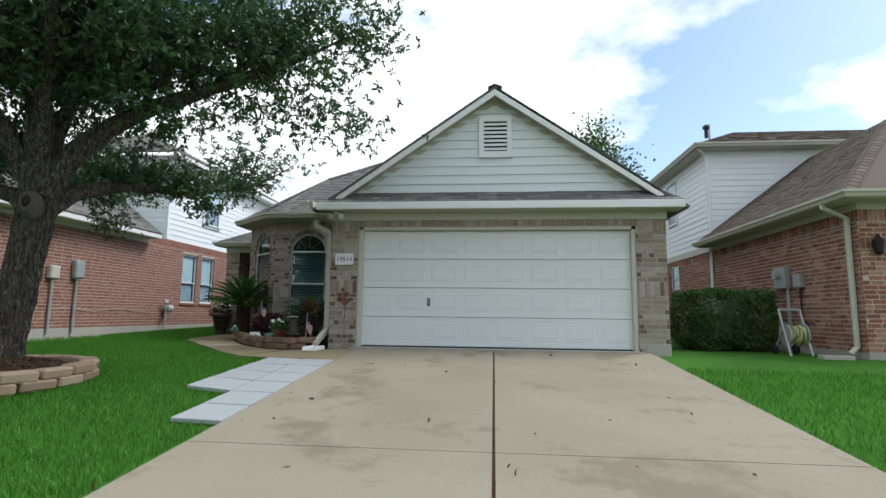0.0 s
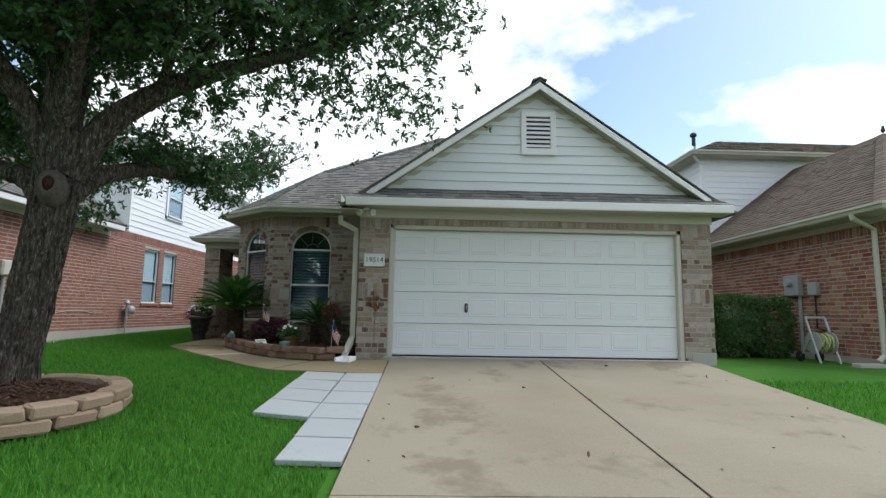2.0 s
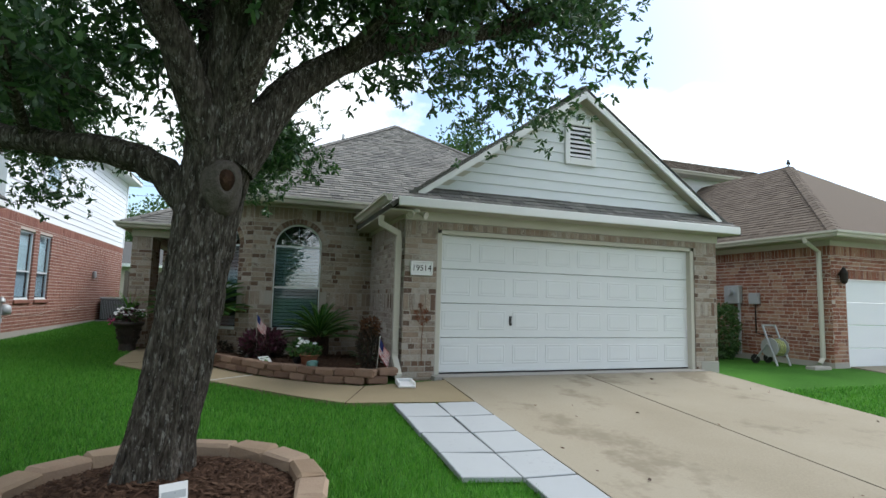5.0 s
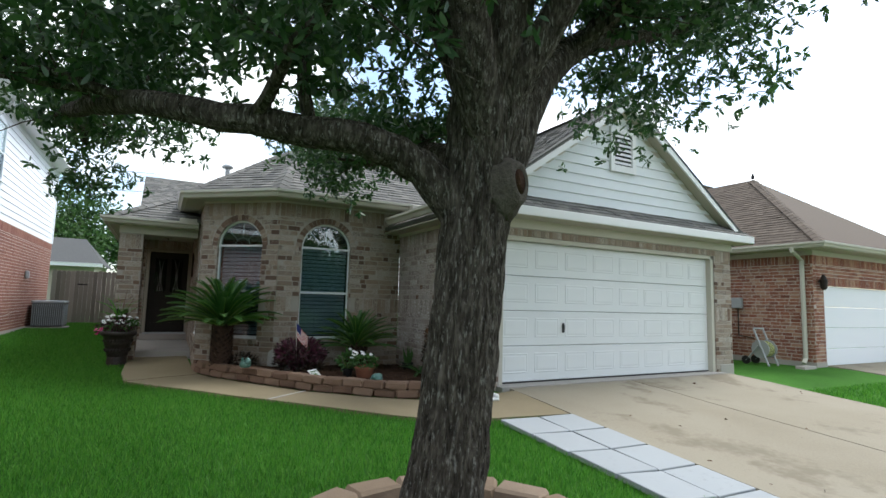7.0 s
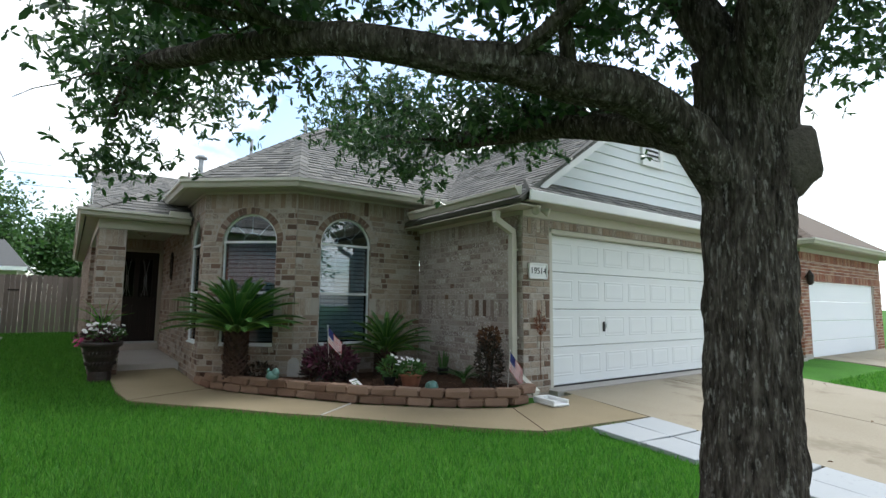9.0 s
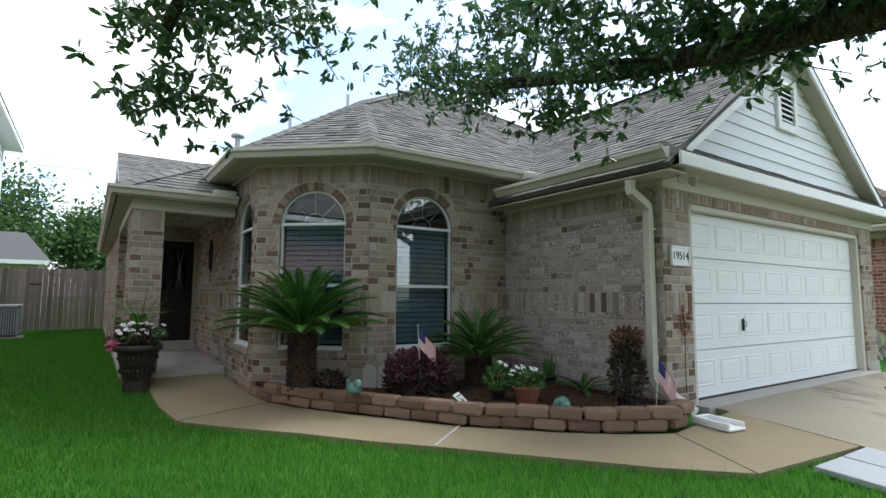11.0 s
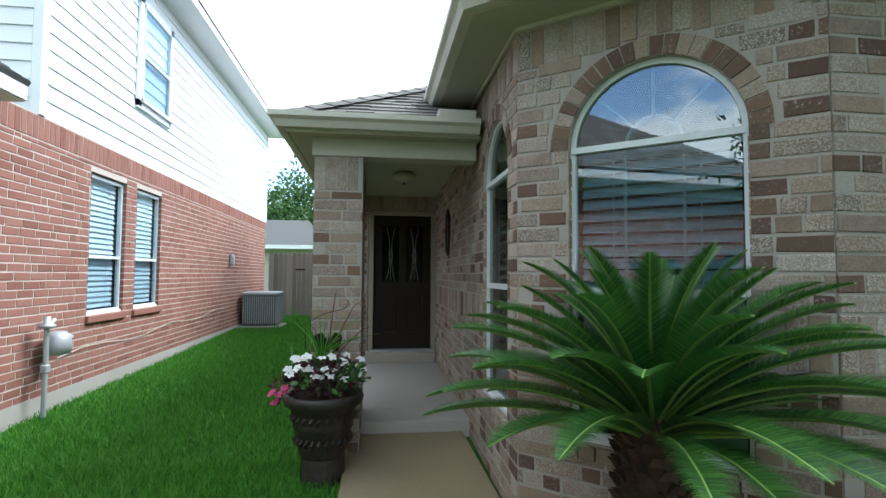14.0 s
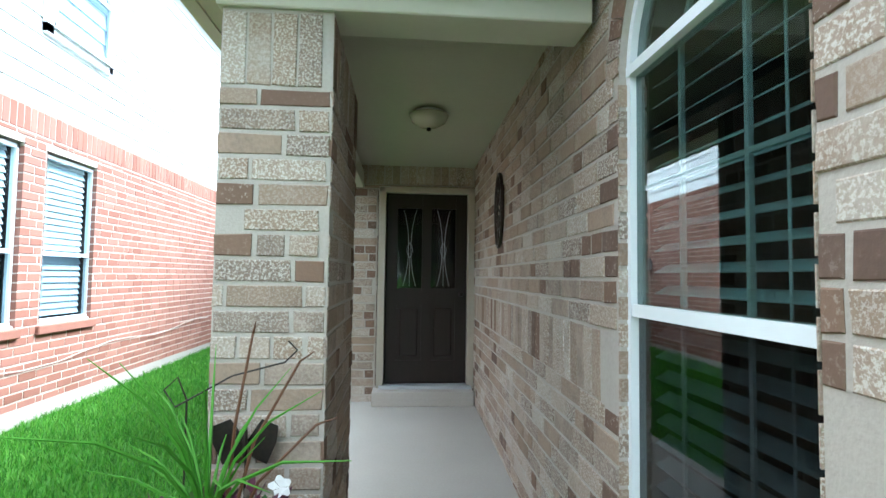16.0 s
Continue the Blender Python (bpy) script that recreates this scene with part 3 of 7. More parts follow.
# ---- roofs ----
def roof_plane(parent, eave_a, eave_b, others, shingle="shingle", thick=0.05, row=0.128, tabs=True, name="roof_slope"):
    """A slope with its eave from eave_a to eave_b (left to right as seen from outside) and the further corners others, counter-clockwise."""
    A, B = Vector(eave_a), Vector(eave_b)
    u = (B - A).normalized()
    ref = Vector(others[0]) - A
    v = (ref - u * ref.dot(u)).normalized()
    n = u.cross(v).normalized()
    pts = [A, B] + [Vector(o) for o in others]
    flat = [((p - A).dot(u), (p - A).dot(v)) for p in pts]
    deck = Shape()
    deck.prism([A + u * x + v * y - n * 0.004 for x, y in flat], -n * thick)
    slope = part(name, deck, M[shingle], parent)
    if not tabs:
        return slope
    us, vs = [p[0] for p in flat], [p[1] for p in flat]
    sh = Shape()
    vv, k = min(vs) - 0.02, 0
    while vv < max(vs):
        s = min(us) - RNG.uniform(0, 0.3)
        while s < max(us):
            w = RNG.choice((0.09, 0.13, 0.17, 0.22, 0.27))
            cell = clipped([(s + 0.002, vv), (s + w - 0.002, vv), (s + w - 0.002, vv + row * 1.03), (s + 0.002, vv + row * 1.03)], flat)
            s += w
            if len(cell) < 3:
                continue
            lift = RNG.choice((0.009, 0.010, 0.016))
            lo = [A + u * x + v * y - n * 0.003 for x, y in cell]
            hi = [A + u * x + v * y + n * (0.002 + lift * max(0.0, 1 - (y - vv) / (row * 1.05))) for x, y in cell]
            m = len(cell)
            sh.add(lo + hi, [tuple(range(m, 2 * m))] + [(i, (i + 1) % m, m + (i + 1) % m, m + i) for i in range(m)])
        vv += row
        k += 1
    part("shingles", sh, M[shingle], slope, kind="stuff")
    return slope


def cap_row(parent, a, b, shingle="shingle", width=0.26, step=0.2):
    """Ridge or hip shingles from a to b, bent over the edge."""
    a, b = Vector(a), Vector(b)
    d = (b - a).normalized()
    side = d.cross(Vector((0, 0, 1))).normalized()
    sh = Shape()
    t, length = 0.0, (b - a).length
    while t < length:
        e = min(t + step * 1.25, length)
        p, q = a + d * t, a + d * e
        w, drop = width / 2, 0.10 * width
        top = [p + side * w + Vector((0, 0, 0.012 - drop)), p + Vector((0, 0, 0.04)), p - side * w + Vector((0, 0, 0.012 - drop)),
               q + side * w + Vector((0, 0, 0.002 - drop)), q + Vector((0, 0, 0.026)), q - side * w + Vector((0, 0, 0.002 - drop))]
        low = [x - Vector((0, 0, 0.03)) for x in top[:3]]
        sh.add(top + low, [(0, 3, 4, 1), (1, 4, 5, 2), (6, 0, 1, 7), (7, 1, 2, 8)])
        t += step
    return part("hip_cap", sh, M[shingle], parent)


def gutter(parent, pts, mat="trim", name="gutter", size=0.12):
    """Gutter of ogee section along pts (each leg straight); the roof is on the left as one goes."""
    g = Shape()
    prof = [(0.0, 0.0), (-0.0, -size), (size * 0.55, -size), (size * 0.75, -size * 0.55), (size, -size * 0.35), (size, 0.0), (size * 0.88, 0.0), (size * 0.88, -0.02), (0.02, -0.02), (0.02, 0.0)]
    pts = [Vector(p) for p in pts]
    rings = []
    for i, p in enumerate(pts):
        ds = []
        if i:
            ds.append((p - pts[i - 1]).normalized())
        if i < len(pts) - 1:
            ds.append((pts[i + 1] - p).normalized())
        ns = [Vector((d.y, -d.x, 0)).normalized() for d in ds]
        out = sum(ns, Vector((0, 0, 0))).normalized()
        out = out / max(0.3, out.dot(ns[0]))
        rings.append([p + out * x + Vector((0, 0, z)) for x, z in prof])
    m = len(prof)
    verts = [q for r in rings for q in r]
    fs = [(i * m + k, (i + 1) * m + k, (i + 1) * m + (k + 1) % m, i * m + (k + 1) % m) for i in range(len(pts) - 1) for k in range(m)]
    fs += [tuple(range(m)), tuple(range((len(pts) - 1) * m, len(pts) * m))[::-1]]
    g.add(verts, fs)
    return part(name, g, M[mat], parent)


# ---- windows ----
def arched_window(name, centre, u, width, sill, rail, spring, label, set_back=0.07, arched=True, top=None, slats=True, grid=True, mat="vinyl", sunburst=True, upper="glass", lower="glass_low", tilt=0.95):
    """A hung window, its top a half circle with sunburst bars where arched; blinds and a near-black box for the unlit
    room behind it. centre: a flat point on the outer face of the wall.
    """
    u = Vector((*u, 0)).normalized()
    n = Vector((u.y, -u.x, 0))
    up = Vector((0, 0, 1))
    c = Vector((*centre, 0))
    P = lambda s, z, d=0.0: c + u * s + up * z + n * (d - set_back)
    w, r = width / 2, width / 2
    win = structure(name, Shape().prism([P(-w, sill - 0.0, -0.01), P(w, sill, -0.01), P(w, sill + 0.03, -0.01), P(-w, sill + 0.03, -0.01)], n * 0.045), M[mat], label, "window")

    def bar(s0, s1, z0, z1, d0=-0.012, d1=0.02):
        return [P(s0, z0, d0), P(s1, z0, d0), P(s1, z1, d0), P(s0, z1, d0)], n * (d1 - d0)

    fr = Shape()
    hi = spring if arched else top
    for (s0, s1, z0, z1) in ((-w, -w + 0.026, sill, hi), (w - 0.026, w, sill, hi)):
        fr.prism(*bar(s0, s1, z0, z1, -0.02, 0.03))
    if arched:
        steps = 24
        for k in range(steps):
            t0, t1 = math.pi * k / steps, math.pi * (k + 1) / steps
            fr.prism([P((r - 0.028) * math.cos(t0), spring + (r - 0.028) * math.sin(t0), -0.02), P(r * math.cos(t0), spring + r * math.sin(t0), -0.02),
                      P(r * math.cos(t1), spring + r * math.sin(t1), -0.02), P((r - 0.028) * math.cos(t1), spring + (r - 0.028) * math.sin(t1), -0.02)], n * 0.05)
    else:
        fr.prism(*bar(-w, w, top - 0.035, top, -0.02, 0.03))
    part("window_frame", fr, M[mat], win)
    part("window_sill", Shape().prism([P(-w - 0.01, sill - 0.03, -0.02), P(w + 0.01, sill - 0.03, -0.02), P(w + 0.01, sill, -0.02), P(-w - 0.01, sill, -0.02)], n * 0.075), M[mat], win)
    part("meeting_rail", Shape().prism(*bar(-w + 0.03, w - 0.03, rail - 0.019, rail + 0.019, -0.015, 0.028)), M[mat], win)
    if arched:
        part("transom_bar", Shape().prism(*bar(-w + 0.01, w - 0.01, spring - 0.016, spring + 0.018, -0.015, 0.036)), M[mat], win)
        if sunburst:
            sb = Shape()
            steps, ri = 12, r * 0.33
            for k in range(steps):
                t0, t1 = math.pi * k / steps, math.pi * (k + 1) / steps
                sb.prism([P((ri - 0.008) * math.cos(t0), spring + (ri - 0.008) * math.sin(t0), -0.02), P((ri + 0.008) * math.cos(t0), spring + (ri + 0.008) * math.sin(t0), -0.02),
                          P((ri + 0.008) * math.cos(t1), spring + (ri + 0.008) * math.sin(t1), -0.02), P((ri - 0.008) * math.cos(t1), spring + (ri - 0.008) * math.sin(t1), -0.02)], n * 0.012)
            for deg in (45, 90, 135):
                t = radians(deg)
                d, q = (math.cos(t), math.sin(t)), (-math.sin(t) * 0.007, math.cos(t) * 0.007)
                sb.prism([P(ri * d[0] - q[0], spring + ri * d[1] - q[1], -0.02), P((r - 0.03) * d[0] - q[0], spring + (r - 0.03) * d[1] - q[1], -0.02),
                          P((r - 0.03) * d[0] + q[0], spring + (r - 0.03) * d[1] + q[1], -0.02), P(ri * d[0] + q[0], spring + ri * d[1] + q[1], -0.02)], n * 0.012)
            part("sunburst_bars", sb, M[mat], win)
    if grid:
        for s in (-width / 6, width / 6):
            part("muntin", Shape().prism(*bar(s - 0.0065, s + 0.0065, rail + 0.02, (spring if arched else top) - 0.02, -0.012, 0.001)), M[mat], win)
            part("muntin", Shape().prism(*bar(s - 0.0065, s + 0.0065, sill + 0.03, rail - 0.02, -0.008, 0.0)), M[mat], win)
        part("muntin", Shape().prism(*bar(-w + 0.03, w - 0.03, (rail + hi) / 2 - 0.0065, (rail + hi) / 2 + 0.0065, -0.0125, 0.0005)), M[mat], win)
    panes = [[P(-w + 0.03, sill + 0.02, 0.006), P(w - 0.03, sill + 0.02, 0.006), P(w - 0.03, rail, 0.006), P(-w + 0.03, rail, 0.006)],
             [P(-w + 0.03, rail, 0.010), P(w - 0.03, rail, 0.010), P(w - 0.03, hi, 0.010), P(-w + 0.03, hi, 0.010)]]
    if arched:
        panes.append([P((r - 0.03) * math.cos(math.pi * k / 24), spring + (r - 0.03) * math.sin(math.pi * k / 24), 0.008) for k in range(25)])
    for k, ring in enumerate(panes):
        g = part("pane", Shape().prism(ring, -n * 0.004), M[lower if k == 0 else upper], win)
        g.visible_shadow = False
    if slats:
        z, sl = sill + 0.05, Shape()
        while z < hi - 0.03:
            d_ = -0.06
            sl.add([P(-w + 0.04, z, d_ + 0.018), P(w - 0.04, z, d_ + 0.018), P(w - 0.04, z + 0.056 * tilt, d_ - 0.012 - 0.025 * (1 - tilt)), P(-w + 0.04, z + 0.056 * tilt, d_ - 0.012 - 0.025 * (1 - tilt)),
                    P(-w + 0.04, z + 0.003, d_ + 0.019), P(w - 0.04, z + 0.003, d_ + 0.019), P(w - 0.04, z + 0.056 * tilt + 0.003, d_ - 0.011 - 0.025 * (1 - tilt)), P(-w + 0.04, z + 0.056 * tilt + 0.003, d_ - 0.011 - 0.025 * (1 - tilt))],
                   [(0, 1, 2, 3), (7, 6, 5, 4), (0, 4, 5, 1), (2, 6, 7, 3)])
            z += 0.066
        part("blind_slats", sl, M["blind"], win)
        for s in (-width / 4, width / 4):
            part("blind_cord", Shape().prism(*bar(s - 0.004, s + 0.004, sill + 0.04, hi - 0.02, -0.045, -0.042)), M["blind"], win)
    # shallow box behind the blinds, the room's shade put into its colour
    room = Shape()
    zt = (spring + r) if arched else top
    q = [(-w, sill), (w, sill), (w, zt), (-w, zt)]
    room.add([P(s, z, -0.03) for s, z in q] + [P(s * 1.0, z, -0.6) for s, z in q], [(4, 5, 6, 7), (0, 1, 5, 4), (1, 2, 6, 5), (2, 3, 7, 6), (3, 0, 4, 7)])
    part("dark_interior", room, M["unlit_room_black"], win)
    return win

# ---- ground, drive, walks ----
def sheet(xs, ys, lift=0.0, z=None):
    s = Shape()
    zz = z or (lambda x, y: float(ground_z(x, y)) + lift)
    s.v = [(x, y, zz(x, y)) for y in ys for x in xs]
    w = len(xs)
    s.f = [(j * w + i, j * w + i + 1, (j + 1) * w + i + 1, (j + 1) * w + i) for j in range(len(ys) - 1) for i in range(w - 1)]
    return s


_gx = [-900, -200, -60, -30, -18] + [x * 0.5 for x in range(-28, 29)] + [18, 30, 60, 200, 900]
_gy = [-900, -200, -60, -30, -22, -18] + [y * 0.5 for y in range(-32, 41)] + [26, 40, 90, 250, 900]
structure("ground", sheet(_gx, _gy, -0.035), M["soil_green"], "green mown lawn soil reaching the horizon", "ground", True)
structure("road", sheet([-900, -60, -10, 10, 60, 900], [-23, -20, -16.5], 0.0), M["asphalt"], "grey residential street at the foot of the drive", "road")

DRIVE_L, DRIVE_R = -2.5, 2.72


def slab_sheet(name, xs, ys, mat, label, category, lift=0.0, thick=0.1):
    top = sheet(xs, ys, lift)
    w, h = len(xs), len(ys)
    k = len(top.v)
    top.v += [(x, y, z - thick) for x, y, z in top.v]
    rim = [i for i in range(w)] + [j * w + w - 1 for j in range(1, h)] + [(h - 1) * w + i for i in range(w - 2, -1, -1)] + [j * w for j in range(h - 2, 0, -1)]
    for a, b in zip(rim, rim[1:] + rim[:1]):
        top.f.append((b, a, a + k, b + k))
    return structure(name, top, mat, label, category)


_cuts = [-16.4, -11.2, -5.45, -0.17]
for _x0, _x1 in ((DRIVE_L, -0.015), (0.01, DRIVE_R)):
    for _y0, _y1 in zip(_cuts, _cuts[1:]):
        _n = 8
        slab_sheet("driveway", [_x0, (_x0 + _x1) / 2, _x1], [_y0 + 0.006 + (_y1 - _y0 - 0.012) * i / _n for i in range(_n + 1)], M["concrete"],
                   "tan stained concrete driveway slab before the garage", "driveway", 0.02)
_apron = Shape().box(-2.62, 2.62, -0.168, 0.2, -0.12, -0.008)
structure("garage_apron", _apron, M["slab"], "pale concrete strip under the garage door", "threshold")
_joint = sheet([-0.017, 0.012], [-16.4 + i * 0.8 for i in range(21)], 0.012)
structure("drive_joint", _joint, M["mulch"], "dark soil filled joint along the driveway", "joint")
slab_sheet("neighbour_drive", [6.9, 9.5, 12.2], [-16.4, -12, -6.3, -2.65, -1.4, 0.1], M["concrete"], "pale concrete driveway of the neighbouring house", "driveway", 0.0)

WALK_OUT = [(-7.50, 5.24), (-7.50, 3.30), (-7.42, 2.48), (-7.06, 1.98), (-6.57, 1.42), (-6.13, 0.82), (-5.77, 0.41), (-5.10, -0.38), (-4.62, -0.92), (-4.13, -1.35), (-2.52, -1.45)]
WALK_IN = [(-6.50, 5.24), (-6.47, 3.60), (-6.42, 2.92), (-6.22, 2.45), (-5.86, 1.85), (-5.49, 1.28), (-5.21, 0.84), (-4.60, 0.20), (-4.15, -0.20), (-3.73, -0.46), (-2.52, -0.34)]


def strip(out, inn, i0, i1, mat, label):
    """One slab of the walk, as one closed sheet."""
    s, k = Shape(), i1 - i0 + 1
    for i in range(i0, i1 + 1):
        for (x, y), dz in ((out[i], 0), (inn[i], 0), (out[i], -0.1), (inn[i], -0.1)):
            s.v.append((x, y, float(ground_z(x, y)) + 0.018 + dz))
    for i in range(k - 1):
        a = 4 * i
        s.f += [(a, a + 4, a + 5, a + 1), (a, a + 2, a + 6, a + 4), (a + 1, a + 5, a + 7, a + 3)]
    s.f += [(0, 1, 3, 2), (4 * k - 4, 4 * k - 2, 4 * k - 1, 4 * k - 3)]
    return structure("front_walk", s, mat, label, "walkway")


for _i0, _i1 in ((0, 2), (2, 6), (6, 9), (9, 10)):
    _o, _n2 = list(WALK_OUT), list(WALK_IN)
    strip(_o, _n2, _i0, _i1, M["walk"], "tan concrete front walk curving past the planting bed")
_jt = Shape().tube([(-5.77, 0.41, float(ground_z(-5.77, 0.41)) + 0.019), (-5.21, 0.84, float(ground_z(-5.21, 0.84)) + 0.019)], 0.012, 6)
for _i in (2, 9):
    _ja, _jb = WALK_OUT[_i], WALK_IN[_i]
    structure("walk_joint", Shape().tube([(*_ja, float(ground_z(*_ja)) + 0.013), (*_jb, float(ground_z(*_jb)) + 0.013)], 0.009, 6), M["mulch"], "dark soil filled joint across the front walk", "joint")
structure("walk_joint", _jt, M["stone"], "pale joint strip across the front walk", "joint")

# porch slab with its step
_ps = Shape().box(-7.50, -6.38, 5.25, 5.71, -0.1, 0.10, bevel=0.012).box(-7.775, -6.37, 5.71, 8.55, -0.1, 0.099)
structure("porch_slab", _ps, M["slab"], "grey worn concrete porch slab before the front door", "porch")
structure("door_step", Shape().box(-7.42, -6.39, 8.26, 8.6, 0.095, 0.245, bevel=0.01), M["slab"], "low concrete step under the front door", "step")

# paving stones beside the drive
_pv = Shape().box(-0.252, 0.252, -0.270, 0.270, -0.03, 0.018, bevel=0.006)
_pvm = _pv.mesh("paving_stone", M["paver"])
_pv2m = Shape().box(-0.268, 0.268, -0.270, 0.270, -0.03, 0.018, bevel=0.006).mesh("wide_paving_stone", M["paver"])
for _col, _x, _rows, _me in ((0, -2.765, 6, _pvm), (1, -3.305, 4, _pv2m)):
    for _r in range(_rows):
        _y = -1.76 - _r * 0.568
        _ob = tagged(new("paving_stone", _me), "pale grey square concrete paving stone beside the driveway", "paving stone", "paving stones beside the drive")
        _z0 = float(ground_z(_x, _y))
        _slope = math.atan2(float(ground_z(_x, _y + 0.25)) - float(ground_z(_x, _y - 0.25)), 0.5)
        _side = math.atan2(float(ground_z(_x + 0.2, _y)) - float(ground_z(_x - 0.2, _y)), 0.4)
        _ob.matrix_world = pose(_x + RNG.uniform(-0.008, 0.008), _y, _z0 + 0.012, math.degrees(_slope), -math.degrees(_side), RNG.uniform(-1, 1))

# ---- the house ----
EW, BF, DW, ED = -6.46, 2.575, 8.50, -6.37      # entry wall, bay front, door wall, entry wall at the door
C1, C2 = (EW, 3.56), (-5.34, BF)
GX0, GX1 = -3.10, 3.10
near_bay = lambda x, y, z: True
_d = Vector((C2[0] - C1[0], C2[1] - C1[1]))
W1L = _d.length
brick_wall("wall_entry_side", (ED, DW), C1, -0.05, 2.84, [(DW - 4.61, DW - 3.79, 0.50, 2.08, True)], [(2.60, 2.84), (0.98, 1.24)],
           label="weathered tan and grey brick wall beside the porch", single=lambda x, y, z: y < 6.4)
brick_wall("wall_bay_corner", C1, C2, -0.05, 2.84, [(W1L / 2 - 0.435, W1L / 2 + 0.435, 0.50, 2.085, True)], [(2.60, 2.84), (0.98, 1.24)],
           label="weathered tan and grey brick bay wall with an arched window", single=near_bay)
brick_wall("wall_bay_front", C2, (GX0, BF), -0.05, 2.84, [(0.39, 1.265, 0.50, 2.085, True)], [(2.60, 2.84), (0.98, 1.24)],
           label="weathered tan and grey brick wall with an arched window", single=near_bay)
brick_wall("wall_garage_side", (GX0, BF), (GX0, 0.0), -0.12, 2.45, [], [(2.22, 2.45), (0.98, 1.24)], brick="pale_brick", label="pale weathered brick side wall of the garage, lightened for the west sky", single=near_bay)
brick_wall("wall_garage_front", (GX0, 0.0), (GX1, 0.0), -0.12, 2.38, [(3.10 - 2.57, 3.10 + 2.57, -0.12, 2.255, False)], [(2.14, 2.38), (0.98, 1.24)],
           label="weathered tan brick piers and header round the garage door", single=near_bay)
brick_wall("wall_garage_east", (GX1, 0.0), (GX1, 12.0), -0.12, 2.45, [], [], label="weathered brick east wall of the house")
brick_wall("wall_porch_back", (-7.775, DW), (ED, DW), 0.0, 2.70, [(0.37, 1.385, 0.10, 2.32, False)], [(2.38, 2.70)], label="brick wall round the front door under the porch")
brick_wall("wall_west", (-7.775, 18.0), (-7.775, DW), -0.05, 2.5, [], [], label="weathered brick west wall of the house")
# porch column, four sides
_cx0, _cx1, _cy0, _cy1 = -7.775, -7.395, 4.79, 5.71
column = structure("porch_column", Shape().box(_cx0, _cx1, _cy0, _cy1, 0.0, 2.33), M["mortar"], "square weathered brick column carrying the porch roof", "column")
for _a, _b in (((_cx0, _cy0), (_cx1, _cy0)), ((_cx1, _cy0), (_cx1, _cy1)), ((_cx1, _cy1), (_cx0, _cy1)), ((_cx0, _cy1), (_cx0, _cy0))):
    brick_wall("porch_column", _a, _b, 0.0, 2.33, [], [(2.06, 2.33)], single=lambda x, y, z: True, onto=column)
structure("foundation", Shape().box(GX1 - 0.42, GX1 + 0.012, -0.012, 0.1, -0.25, 0.13, bevel=0.01), M["slab"], "bare concrete foundation corner under the brick pier", "foundation")

# fascia, frieze, soffits
S = 0.661
EZ, EO = 2.99, 0.29
dn = Vector((_d.y, -_d.x)).normalized()           # outward of the bay corner wall
OUT_F, OUT_L = BF - EO, EW - EO
# eave corners: front and corner wall, corner wall and entry side
_k = (dn.x * C2[0] + dn.y * C2[1]) + EO
E_M = ((_k - dn.y * OUT_F) / dn.x, OUT_F)
E_L = (OUT_L, (_k - dn.x * OUT_L) / dn.y)
roof = thing("house_roof", (-1.5, 7.5, 2.9), "grey shingled hipped roof over the house and bay", "roof", kind="structure")
PEAK = (OUT_L + 5.24, OUT_F + 5.24, EZ + S * 5.24)
# where the three slopes meet
_s = 0.0
for _i in range(400):
    _s = _i * 0.01
    _x, _y = OUT_L + _s, OUT_F + _s
    if -(dn.x * _x + dn.y * _y) + _k >= _s and _i > 100:
        break
APEX = (OUT_L + _s, OUT_F + _s, EZ + S * _s)
roof_plane(roof, (*E_M, EZ), (3.4, OUT_F, EZ), [PEAK, APEX])
roof_plane(roof, (*E_L, EZ), (*E_M, EZ), [APEX])
roof_plane(roof, (OUT_L, 12.83, EZ), (*E_L, EZ), [APEX, PEAK])
roof_plane(roof, (3.4, OUT_F, EZ), (3.4, 12.83, EZ), [PEAK], tabs=False)
roof_plane(roof, (3.4, 12.83, EZ), (OUT_L, 12.83, EZ), [PEAK], tabs=False)
cap_row(roof, (*E_M, EZ), APEX), cap_row(roof, (*E_L, EZ), APEX), cap_row(roof, APEX, PEAK), cap_row(roof, (3.4, OUT_F, EZ), PEAK)
gutter(roof, [(OUT_L, 6.4, EZ), (*E_L, EZ), (*E_M, EZ), (-2.92, OUT_F, EZ)])
_sf = Shape()
_sz = EZ - 0.13
_sf.prism([(OUT_L, DW, _sz), (*E_L, _sz), (*E_M, _sz), (-2.9, OUT_F, _sz), (-2.9, BF + 0.12, _sz), (C2[0] + 0.05, BF + 0.12, _sz), (C1[0] + 0.12, C1[1] + 0.05, _sz), (EW + 0.12, DW, _sz)][::-1], (0, 0, 0.02))
part("soffit", _sf, M["soffit"], roof)
_fz = Shape()
for _a, _b in (((EW, 5.0), C1), (C1, C2), (C2, (-3.10, BF))):
    _a, _b = Vector((*_a, 0)), Vector((*_b, 0))
    _u = (_b - _a).normalized()
    _n = Vector((_u.y, -_u.x, 0))
    _fz.prism([_a + Vector((0, 0, 2.835)), _b + Vector((0, 0, 2.835)), _b + Vector((0, 0, 2.87)), _a + Vector((0, 0, 2.87))], _n * 0.02)
part("frieze_board", _fz, M["trim"], roof)
part("gutter_end_board", Shape().box(-3.10, -2.88, OUT_F - 0.22, OUT_F - 0.06, EZ - 0.12, EZ - 0.02, bevel=0.01), M["trim"], roof)

